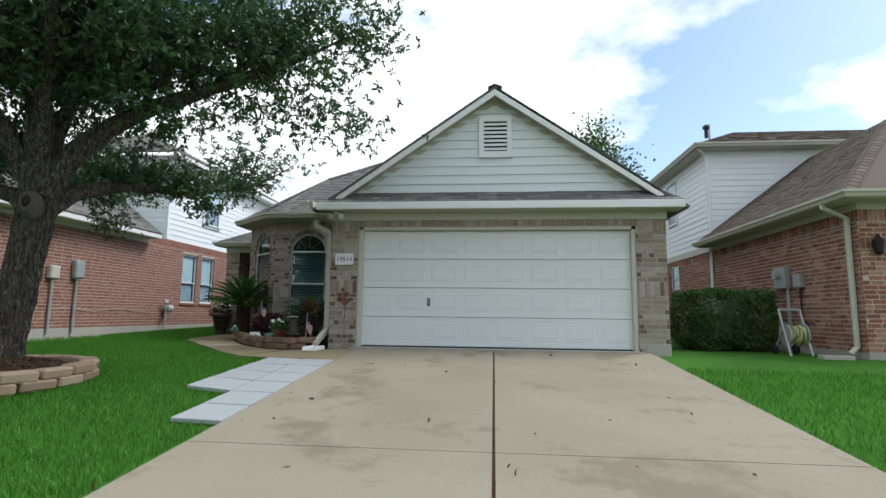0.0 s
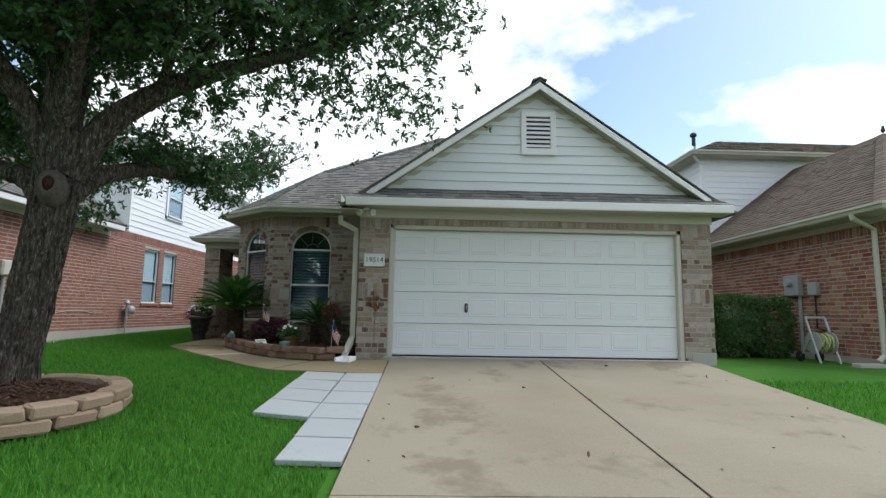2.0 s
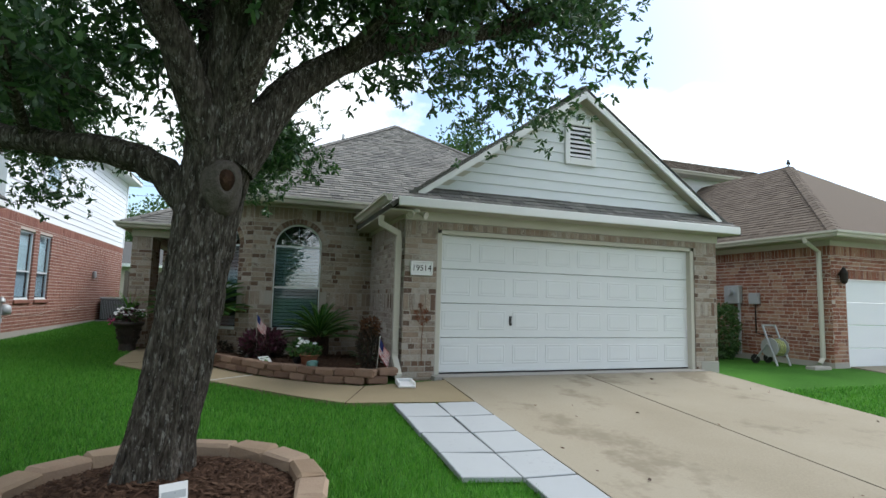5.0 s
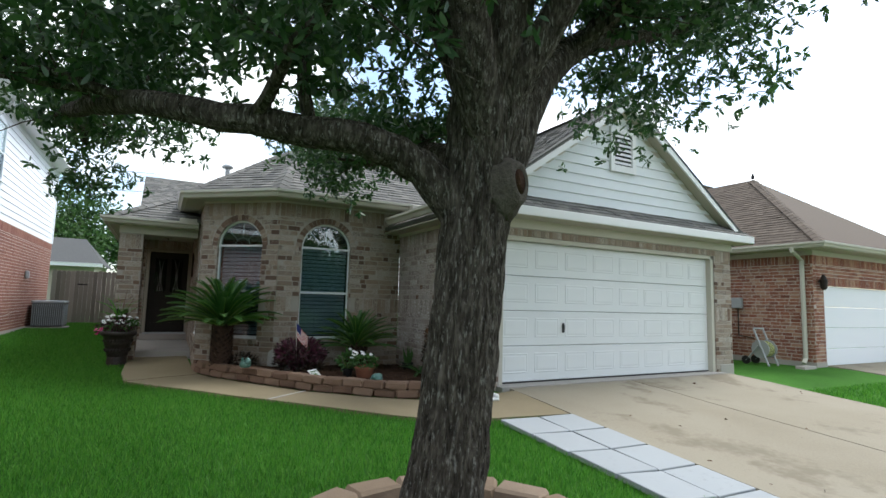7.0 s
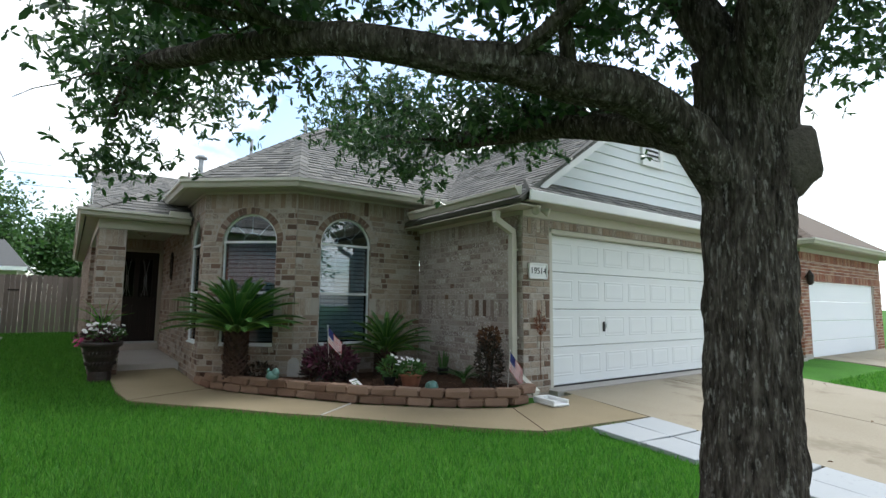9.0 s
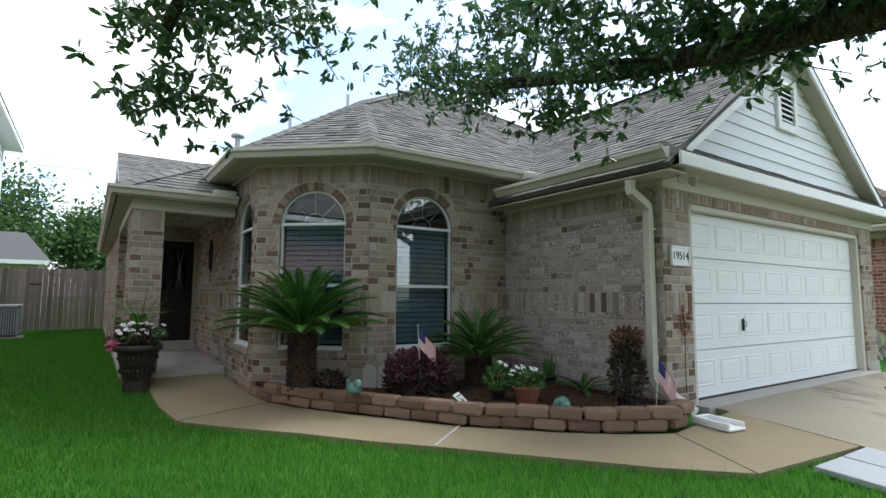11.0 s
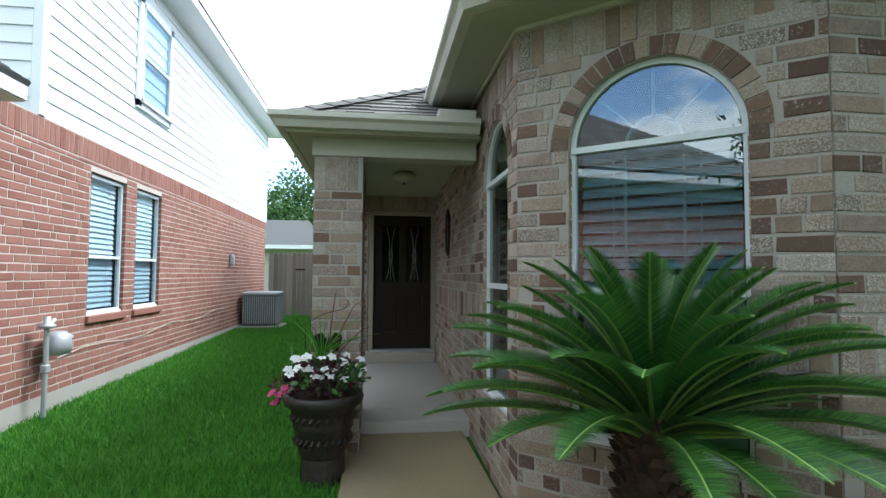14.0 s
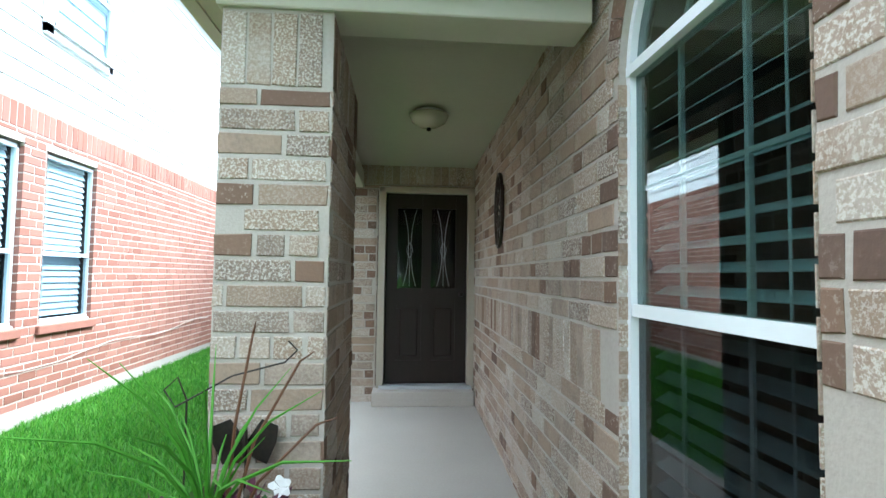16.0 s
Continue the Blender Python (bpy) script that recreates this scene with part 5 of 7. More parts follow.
part("riser", Shape().tube([(_gx, _gy - 0.13, 0.0), (_gx, _gy - 0.13, 0.86), (_gx, _gy - 0.02, 0.92)], 0.024, 8), M["grey_metal"], gas)
part("meter_body", Shape().lathe([(0.02, 0), (0.11, 0.02), (0.125, 0.1), (0.11, 0.2), (0.06, 0.24), (0.0, 0.24)], (_gx, _gy + 0.05, 0.56), 16), M["grey_metal"], gas, smooth=True)
part("regulator", Shape().lathe([(0.02, 0), (0.07, 0.01), (0.075, 0.04), (0.03, 0.06), (0.03, 0.12), (0, 0.12)], (_gx, _gy - 0.13, 0.84), 14), M["grey_metal"], gas, smooth=True)
part("outlet", Shape().tube([(_gx, _gy + 0.16, 0.72), (_gx, _gy + 0.28, 0.72), (_gx - 0.12, _gy + 0.28, 0.72)], 0.024, 8), M["plastic"], gas)
part("valve", Shape().box(_gx - 0.03, _gx + 0.03, _gy - 0.17, _gy - 0.09, 0.42, 0.5, bevel=0.01), M["grey_metal"], gas)

moved(_before, 0.0, -0.38)

# air conditioner
_before = set(bpy.data.objects)
ac = thing("air_conditioner", (-10.35, 14.2, 0.05), "grey louvred air conditioning unit on a concrete pad", "air conditioner")
part("pad", Shape().box(-10.85, -9.85, 13.7, 14.7, 0.0, 0.12, bevel=0.01), M["slab"], ac)
part("case", Shape().box(-10.75, -9.95, 13.8, 14.6, 0.14, 0.9, bevel=0.03), M["ac_case"], ac)
for _i in range(16):
    _x = -10.73 + _i * 0.0507
    part("fin", Shape().box(_x, _x + 0.016, 13.778, 13.80, 0.18, 0.84), M["grey_metal"], ac)
for _i in range(16):
    _y = 13.82 + _i * 0.05
    part("fin", Shape().box(-9.95, -9.928, _y, _y + 0.016, 0.18, 0.84), M["grey_metal"], ac)
part("top_cap", Shape().box(-10.78, -9.92, 13.77, 14.63, 0.86, 0.94, bevel=0.02), M["grey_metal"], ac)

moved(_before, 0.28, -0.1)

# fence between the houses
fence = thing("wooden_fence", (-9.5, 17.15, 0), "weathered grey picket fence between the houses", "fence")
_x = NX + 0.03
while _x < -7.80:
    _w = 0.135
    _tp = 2.03 + RNG.uniform(-0.02, 0.02)
    part("picket", Shape().prism([(_x, 17.15, 0.04), (_x + _w, 17.15, 0.04), (_x + _w, 17.15, _tp - 0.04), (_x + _w - 0.03, 17.15, _tp), (_x + 0.03, 17.15, _tp), (_x, 17.15, _tp - 0.04)], (0, 0.018, 0)), M["fence"], fence)
    _x += _w + 0.006
for _z in (0.35, 1.05, 1.8):
    part("rail", Shape().box(NX + 0.02, -7.79, 17.152, 17.156, _z, _z + 0.08), M["fence"], fence)
part("gate_hinge", Shape().box(-9.75, -9.45, 17.135, 17.15, 1.5, 1.55), M["iron"], fence)

# house beyond the fence
far = thing("house_beyond_fence", (-14, 28, 0), "low grey roofed house beyond the fence", "house", kind="structure")
part("wall", Shape().box(-24, -10.2, 27, 33, 0.0, 2.8), M["red_mortar"], far)
roof_plane(far, (-24.5, 26.4, 2.75), (-9.8, 26.4, 2.75), [(-11.0, 30, 4.35), (-24.5, 30, 4.35)], "far_roof", tabs=False)
part("fascia", Shape().box(-24.5, -9.8, 26.36, 26.42, 2.6, 2.78), M["white"], far)
roof_plane(far, (-9.8, 26.4, 2.75), (-9.8, 33.6, 2.75), [(-11.0, 30, 4.35)], "far_roof", tabs=False)

# ---- neighbouring house to the east ----
EX = 6.42
east = thing("house_east", (EX + 3, 6, 0), "two storey neighbouring house of dark red brick and pale siding", "house", kind="structure")
brick_wall("wall_east_house", (EX, 16.0), (EX, 0.1), -0.05, 2.56, [(16.0 - 10.0, 16.0 - 9.1, 0.75, 2.42, False)], [(2.34, 2.56)], "dark_red_brick", "red_mortar", "mottled dark red brick side wall of the neighbouring garage", course=0.083, stretch=0.235)
brick_wall("wall_east_house_front", (EX, 0.1), (12.4, 0.1), -0.2, 2.56, [(0.45, 5.35, -0.2, 1.84, False)], [(2.34, 2.56), (1.84, 2.06)], "dark_red_brick", "red_mortar", "mottled dark red brick garage front of the neighbouring house", course=0.083, stretch=0.235)
structure("east_foundation", Shape().box(EX - 0.012, EX + 0.44, 0.088, 16, -0.4, 0.03), M["slab"], "bare concrete foundation of the neighbouring house", "foundation")
arched_window("window_east_house", (EX, 9.55), (0, -1), 0.85, 0.78, 1.6, 2.4, "white framed window in a dark red brick wall", arched=False, top=2.4, grid=False)
eg = thing("neighbour_garage_door", (9.3, 0.2, -0.15), "white sectional garage door of the neighbouring house", "garage door")
for _r in range(4):
    _sec = part("section", Shape().box(EX + 0.45, EX + 5.35, 0.16, 0.2, -0.16 + _r * 0.5, 0.332 + _r * 0.5, bevel=0.01), M["siding_white"], eg)
part("frieze", Shape().box(EX - 0.03, 12.4, 0.07, 16.0, 2.55, 2.75), M["trim"], east)
_xe, _ye = EX - 0.42, -0.32
HP = (9.3, 3.1, 5.33)
roof_plane(east, (_xe, _ye, 2.80), (12.6, _ye, 2.80), [HP], "shingle_brown", tabs=False)
roof_plane(east, (_xe, 6.4, 2.80), (_xe, _ye, 2.80), [HP, (9.3, 6.4, 5.33)], "shingle_brown")
roof_plane(east, (12.6, _ye, 2.80), (12.6, 6.4, 2.80), [(9.3, 6.4, 5.33), HP], "shingle_brown", tabs=False)
cap_row(east, (_xe, _ye, 2.80), HP, "shingle_brown")
part("bird", Shape().lathe([(0.0, 0), (0.045, 0.03), (0.05, 0.08), (0.03, 0.13), (0.028, 0.17), (0, 0.19)], (9.3, 3.1, 5.36), 10), M["black"], east)
gutter(east, [(_xe, 6.4, 2.80), (_xe, _ye, 2.80), (12.6, _ye, 2.80)], "trim")
part("soffit", Shape().box(_xe, EX, _ye, 6.4, 2.66, 2.68), M["soffit"], east)
part("soffit_front", Shape().box(EX, 12.6, _ye, 0.1, 2.66, 2.68), M["soffit"], east)
part("downspout", Shape().tube([(_xe - 0.04, 0.30, 2.70), (_xe - 0.04, 0.30, 2.62), (EX - 0.06, 0.30, 2.42), (EX - 0.06, 0.30, 0.12), (EX - 0.2, 0.28, 0.0)], 0.05, 8), M["trim"], east)
# upper storey
_uy = 6.3
lap_siding(east, (EX, 16.0), (EX, _uy), 2.56, 5.62, "siding_white")
lap_siding(east, (EX, _uy), (14.0, _uy), 2.56, 5.62, "siding_white")
part("upper_wall", Shape().box(EX + 0.03, 14.0, _uy + 0.03, 16.0, 2.56, 5.62), M["siding_white"], east)
corner_board(east, EX + 0.02, _uy + 0.02, 2.56, 5.62)
_uz = 5.72
part("upper_soffit", Shape().box(EX - 0.45, 14.4, _uy - 0.45, 16.4, _uz - 0.12, _uz - 0.1), M["trim"], east)
gutter(east, [(EX - 0.42, 16.4, _uz), (EX - 0.42, _uy - 0.42, _uz), (14.4, _uy - 0.42, _uz)], "trim")
UP = (EX + 1.75, _uy + 1.75 + 0.4, _uz + 1.2)
roof_plane(east, (EX - 0.42, _uy - 0.42, _uz), (14.4, _uy - 0.42, _uz), [(14.4, UP[1], UP[2]), UP], "shingle_brown")
roof_plane(east, (EX - 0.42, 16.4, _uz), (EX - 0.42, _uy - 0.42, _uz), [UP, (UP[0], 14.0, UP[2])], "shingle_brown", tabs=False)
roof_plane(east, (14.4, 14.3, UP[2] - 0.02), (UP[0], 14.3, UP[2] - 0.02), [(UP[0], UP[1], UP[2] + 0.01), (14.4, UP[1], UP[2] + 0.01)], "shingle_brown", tabs=False)
part("vent_pipe", Shape().tube([(EX + 1.0, _uy + 2.2, 6.4), (EX + 1.0, _uy + 2.2, 7.25)], 0.04, 8), M["grey_metal"], east)
part("flue_cap", Shape().lathe([(0.06, 0), (0.06, 0.3), (0.11, 0.32), (0.11, 0.4), (0.03, 0.46), (0, 0.46)], (EX + 0.7, _uy + 1.7, 6.6), 12), M["black"], east)
part("upper_downspout", Shape().tube([(EX - 0.4, _uy - 0.3, 5.65), (EX - 0.05, _uy - 0.05, 5.4), (EX - 0.05, _uy - 0.05, 0.1)], 0.045, 8), M["siding_white"], east)
arched_window("window_east_upper", (EX - 0.03, 9.4), (0, -1), 0.85, 3.85, 4.6, 5.35, "white framed upper window in pale siding", arched=False, top=5.35, grid=False, set_back=0.0)
_em = thing("east_electric_meter", (EX - 0.15, 2.5, 0.9), "grey electric meter box on dark red brick wall", "meter")
part("case", Shape().box(EX - 0.16, EX - 0.008, 2.28, 2.72, 1.25, 1.72, bevel=0.02), M["grey_metal"], _em)
part("dial", Shape().tube([(EX - 0.16, 2.5, 1.55), (EX - 0.26, 2.5, 1.55)], 0.085, 16), M["grey_metal"], _em)
part("conduit", Shape().tube([(EX - 0.06, 2.35, 1.25), (EX - 0.06, 2.35, 0.0)], 0.035, 8), M["grey_metal"], _em)
_eb = thing("east_breaker_box", (EX - 0.12, 1.9, 1.2), "small grey breaker box on dark red brick wall", "electrical box")
part("case", Shape().box(EX - 0.12, EX - 0.008, 1.78, 2.04, 1.25, 1.53, bevel=0.015), M["grey_metal"], _eb)
part("conduit", Shape().tube([(EX - 0.05, 1.9, 1.25), (EX - 0.05, 1.9, 0.55), (EX - 0.05, 1.5, 0.5)], 0.016, 8), M["iron"], _eb)
_cl = thing("coach_lamp", (EX + 0.25, 0.05, 1.75), "dark iron wall lantern beside the neighbouring garage door", "wall lamp")
part("lantern", Shape().lathe([(0.03, 0), (0.07, 0.05), (0.085, 0.24), (0.05, 0.3), (0.02, 0.36), (0, 0.37)], (EX + 0.22, -0.02, 1.72), 10), M["iron"], _cl)
part("bracket", Shape().tube([(EX + 0.22, 0.1, 1.9), (EX + 0.22, 0.0, 2.05)], 0.014, 6), M["iron"], _cl)
_bin = thing("waste_bin", (11.0, -0.9, -0.1), "blue plastic recycling bin beside the neighbouring garage", "bin")
part("tub", Shape().lathe([(0.16, 0), (0.22, 0.02), (0.25, 0.45), (0.27, 0.45), (0.27, 0.5), (0, 0.5)], (10.6, -0.7, float(ground_z(10.6, -0.7))), 4), M["green_plastic"], _bin)

# ---- foliage ----
def leaf_cloud(points, normals, size, rng, slim=0.34, fold=0.25):
    """Folded diamond leaves at points, leaning along normals with chance."""
    n = len(points)
    d = normals + rng.normal(0, 0.55, (n, 3))
    d /= np.linalg.norm(d, axis=1, keepdims=True) + 1e-9
    r = rng.normal(0, 1, (n, 3))
    s = np.cross(d, r)
    s /= np.linalg.norm(s, axis=1, keepdims=True) + 1e-9
    up = np.cross(s, d)
    L = (size * rng.uniform(0.65, 1.3, n))[:, None]
    w = L * slim * 0.5
    a, b = points, points + d * L
    lo, hi = points + d * L * 0.28 + up * w * fold, points + d * L * 0.7 + up * w * fold
    v = np.stack([a, lo + s * w * 0.85, hi + s * w, b, hi - s * w, lo - s * w * 0.85], 1).reshape(-1, 3)
    k = np.arange(n)[:, None] * 6
    t = np.concatenate([k + [0, 1, 5], k + [1, 2, 4], k + [1, 4, 5], k + [2, 3, 4]], 1).reshape(-1, 3)
    return v, t


def limb_path(p, d, length, rng, bend=0.25, rise=0.1, steps=7):
    pts, q, dirn = [Vector(p)], Vector(p), Vector(d).normalized()
    for i in range(steps):
        dirn = (dirn + Vector((rng.uniform(-bend, bend), rng.uniform(-bend, bend), rng.uniform(-bend, bend) * 0.6 + rise))).normalized()
        q = q + dirn * length / steps
        pts.append(q.copy())
    return pts


def oak():
    rng, nr = random.Random(21), np.random.default_rng(21)
    tx, by = -5.76, -4.27
    bx = -5.50
    tree = thing("oak_tree", (tx, by, -0.1), "large live oak with furrowed grey bark in a ringed mulch bed", "tree")
    # furrowed trunk
    sides, rows = 150, 190
    tr = Shape()
    for j in range(rows):
        z = -0.12 + 2.5 * j / (rows - 1)
        base = 0.200 + 0.055 * math.exp(-max(0, z + 0.05) * 4.0) + (0.07 * max(0, (z - 1.5)) ** 1.5)
        cx, cy = tx + 0.135 * max(0.0, z) + 0.015 * math.sin(z * 2.4), by + 0.015 * z
        for i in range(sides):
            a = 2 * math.pi * i / sides
            groove = 1 - 2.2 * abs(noise.noise(Vector((math.cos(a) * 4.6, math.sin(a) * 4.6, z * 3.0))))
            fine = 1 - 2.2 * abs(noise.noise(Vector((math.cos(a) * 9.5 + 7, math.sin(a) * 9.5, z * 7.0))))
            flare = 1 + 0.12 * math.exp(-max(0, z) * 6) * math.sin(5 * a + 0.6)
            rr = base * flare - 0.014 * groove - 0.010 * fine
            tr.v.append((cx + rr * math.cos(a), cy + rr * math.sin(a), z))
    tr.f = [(j * sides + i, j * sides + (i + 1) % sides, (j + 1) * sides + (i + 1) % sides, (j + 1) * sides + i) for j in range(rows - 1) for i in range(sides)]
    part("trunk", tr, M["bark"], tree)
    # knot where a limb was cut: towards the street side
    ka = math.atan2(-0.93, 0.30)
    kx, ky = bx + 0.215 * math.cos(ka), by + 0.215 * math.sin(ka)
    kn = Shape()
    prof = [(0.20, -0.16), (0.165, -0.07), (0.125, -0.01), (0.11, 0.035), (0.085, 0.05), (0.06, 0.035), (0.048, -0.01), (0.0, -0.03)]
    kn.lathe(prof, (0, 0, 0), 18, 0.05)
    me = kn.mesh("knot", M["knot_wood"], True)
    k = part("knot", me, None, tree)
    k.matrix_parent_inverse = Matrix.Translation(-tree.location)
    k_place = Matrix.Translation((kx, ky, 1.85)) @ Vector((math.cos(ka), math.sin(ka), 0.1)).to_track_quat("Z", "Y").to_matrix().to_4x4() @ Matrix.Diagonal((0.72, 1.1, 0.75, 1))
    k.matrix_basis = k_place
    hollow = part("hollow", Shape().lathe([(0.072, 0.026), (0.055, 0.012), (0.03, 0.0), (0, -0.004)], (0, 0, 0), 14).mesh("hollow", M["mulch"], True), None, k)
    hollow.matrix_parent_inverse, hollow.matrix_basis = Matrix.Identity(4), Matrix.Translation((0, 0, 0.012))
    limbs = [  # start height, path of bends, thickness
        ([(-5.5, -4.26, 1.5), (-5.84, -4.12, 1.97), (-6.15, -4.08, 2.06), (-6.72, -3.85, 2.13), (-7.25, -3.4, 2.28), (-7.6, -2.6, 2.45), (-7.85, -1.8, 2.62), (-7.88, -1.0, 2.78), (-7.93, 0.1, 2.85)], 0.125),
        ([(bx + 0.05, by + 0.05, 1.8), (bx + 0.1, by + 0.5, 2.15), (bx + 0.13, by + 1.3, 2.42), (bx + 0.2, by + 2.7, 2.66), (bx + 0.3, by + 4.2, 3.1), (bx + 0.4, by + 5.0, 3.4)], 0.125),
        ([(bx + 0.1, by - 0.02, 2.0), (bx + 0.45, by + 0.1, 2.7), (bx + 1.1, by + 0.35, 3.2), (bx + 2.0, by + 0.6, 3.6), (bx + 2.6, by + 0.7, 3.85), (bx + 3.1, by + 0.8, 4.15)], 0.15),
        ([(bx, by, 2.2), (bx + 0.05, by - 0.2, 3.1), (bx + 0.3, by - 0.5, 4.2), (bx + 0.5, by - 0.6, 5.5), (bx + 0.5, by - 0.5, 6.8)], 0.17),
        ([(bx - 0.05, by - 0.05, 2.1), (bx - 0.35, by - 0.3, 2.9), (bx - 1.0, by - 0.7, 3.7), (bx - 2.0, by - 1.2, 4.5), (bx - 2.8, by - 1.7, 5.2)], 0.13),
        ([(bx, by + 0.05, 2.3), (bx - 0.2, by + 0.5, 3.3), (bx - 0.4, by + 1.2, 4.4), (bx - 0.6, by + 1.8, 5.6)], 0.12),
        ([(bx + 0.05, by - 0.1, 2.3), (bx + 0.4, by - 0.5, 3.2), (bx + 1.0, by - 1.1, 4.2), (bx + 1.6, by - 1.6, 5.0)], 0.11),
    ]
    tips, twigs = [], Shape()

    def smooth_path(pts):
        out = []
        for i in range(len(pts) - 1):
            for s in range(4):
                t = s / 4
                out.append(Vector(pts[i]).lerp(Vector(pts[i + 1]), t))
        out.append(Vector(pts[-1]))
        for _ in range(2):
            out = [out[0]] + [(out[i - 1] + out[i] * 2 + out[i + 1]) / 4 for i in range(1, len(out) - 1)] + [out[-1]]
        return [p + Vector((rng.uniform(-1, 1), rng.uniform(-1, 1), rng.uniform(-1, 1))) * 0.012 for p in out]

    for li, (pts, thick) in enumerate(limbs):
        path = smooth_path(pts)
        m = len(path)
        rad = [thick * (1 - 0.72 * (i / (m - 1)) ** 0.8) for i in range(m)]
        part("limb", Shape().tube(path, rad, 12), M["bark"], tree)
        for s in range(9 if li != 3 else 14):
            i = int(m * (0.28 + 0.7 * (s + rng.random() * 0.8) / (9 if li != 3 else 14)))
            i = min(m - 2, i)
            along = (path[i + 1] - path[i]).normalized()
            side = Vector((rng.uniform(-1, 1), rng.uniform(-1, 1), rng.uniform(0.05, 0.9) if li < 3 else rng.uniform(-0.25, 0.75))).normalized()
            d = (along * 0.6 + side).normalized()
            L = rng.uniform(0.8, 1.7)
            sub = limb_path(path[i], d, L, rng, 0.28, 0.03)
            twigs.tube(sub, [rad[i] * 0.42 * (1 - 0.8 * k / (len(sub) - 1)) + 0.005 for k in range(len(sub))], 6)
            for q in range(5):
                j = rng.randrange(2, len(sub))
                dd = Vector((rng.uniform(-1, 1), rng.uniform(-1, 1), rng.uniform(-0.35, 0.6))).normalized()
                tw = limb_path(sub[j], dd, rng.uniform(0.3, 0.7), rng, 0.35, -0.05, 4)
                twigs.tube(tw, [0.008, 0.006, 0.005, 0.004, 0.003], 4, False)
                tips += tw[1:]
            tips += sub[3:]
        tips += path[(m * 3) // 4:]
    part("branches", twigs, M["bark"], tree, kind="stuff")
    # foliage hangs in bunches round the twigs and fills the crown above
    anchors = [np.array(t) for t in tips]
    cen, rad3 = np.array((bx + 0.15, by + 0.1, 5.1)), np.array((3.9, 3.6, 2.9))
    # thick foliage along the top of the low limb
    low_limb = np.array([(-6.1, -4.0), (-6.7, -3.55), (-7.2, -3.2), (-7.6, -2.6), (-7.85, -1.8)])
    for _ in range(105):
        f = nr.uniform(0, 3.99)
        i = int(f)
        q = low_limb[i] + (low_limb[i + 1] - low_limb[i]) * (f - i)
        anchors.append(np.array((q[0] + nr.normal(0, 0.35), q[1] + nr.normal(0, 0.35), 2.62 + 0.06 * f + abs(nr.normal(0, 0.42)))))
    # the heart of the crown is the thickest
    for _ in range(280):
        p = nr.normal(0, 1, 3)
        p /= np.linalg.norm(p)
        anchors.append(np.array((-5.9, -4.3, 4.2)) + p * np.array((2.7, 1.8, 0.8)) * nr.random() ** 0.4)
    while len(anchors) < len(tips) + 1100:
        p = nr.normal(0, 1, 3)
        p /= np.linalg.norm(p)
        q = cen + p * rad3 * nr.uniform(0.45, 1.0)
        if q[2] > 3.1 + 0.25 * nr.random():
            anchors.append(q)
    pts, nrm = [], []
    for c in anchors:
        k = int(nr.integers(48, 88))
        k = k // 8 * 8
        off = np.repeat(nr.normal(0, 1, (k // 8, 3)), 8, axis=0) * np.array((0.19, 0.19, 0.13)) + nr.normal(0, 0.014, (k, 3))
        pts.append(c + off)
        nn = nr.normal(0, 0.8, off.shape) + np.array((0, 0, -0.3))
        nrm.append(nn)
    pts, nrm = np.concatenate(pts), np.concatenate(nrm)
    # bunches that hang low from the limbs
    bunches = ((-7.88, -0.15, 2.45, (0.38, 0.45, 0.26), 900), (-5.40, -1.0, 2.58, (0.45, 0.4, 0.22), 900), (-6.0, -1.3, 2.95, (0.4, 0.4, 0.2), 500), (-4.95, -2.0, 2.72, (0.5, 0.45, 0.25), 900),
               (-2.3, -2.6, 3.45, (0.7, 0.55, 0.35), 1200), (-2.2, -3.8, 3.55, (0.5, 0.5, 0.35), 700), (-5.2, -2.95, 3.35, (0.9, 0.6, 0.5), 1300), (-5.1, -4.5, 3.6, (1.0, 0.8, 0.5), 1700), (-6.3, -4.6, 3.5, (0.9, 0.8, 0.5), 1200), (-4.2, -4.1, 3.85, (0.8, 0.7, 0.4), 1600), (-3.1, -3.2, 3.35, (0.7, 0.6, 0.35), 1200), (-3.9, -4.0, 2.95, (0.6, 0.5, 0.3), 850))
    for hx, hy, hz, hr, hn in bunches:
        off = np.repeat(nr.normal(0, 0.55, (hn // 10, 3)), 10, axis=0) * np.array(hr) + nr.normal(0, 0.012, (hn // 10 * 10, 3))
        pts = np.concatenate([pts, np.array((hx, hy, hz)) + off])
        nrm = np.concatenate([nrm, nr.normal(0, 0.9, off.shape) + np.array((0, 0, -0.5))])
    keep = ~((np.hypot(pts[:, 0] - bx, pts[:, 1] - by) < 0.8) & (pts[:, 2] < 2.6)) & (pts[:, 2] > 1.75)
    # the space under the low limbs stays open
    floor_ = np.where(pts[:, 1] > by + 0.2, 2.30 + 0.10 * np.clip(pts[:, 1] - by, 0, 5), 2.25)
    floor_ = np.where(pts[:, 0] > -4.9, np.maximum(floor_, 2.3 + 0.56 * np.clip(pts[:, 1] + 4.6, 0, 3) + 0.18 * np.clip(pts[:, 0] + 4.6, 0, 4)), floor_)
    hang = np.zeros(len(pts), bool)
    hang[-sum(q[4] for q in bunches):-850] = True
    keep &= (pts[:, 2] > floor_) | hang
    # nothing grows low over the walked line
    low = pts[:, 2] < 1.95
    wx = np.interp(pts[:, 1], [-10, -8.6, -7.2, -5.8, -4, 0], [0, -3.6, -6.6, -8.1, -8.5, -7.6])
    keep &= ~(low & (np.abs(pts[:, 0] - wx) < 0.7))
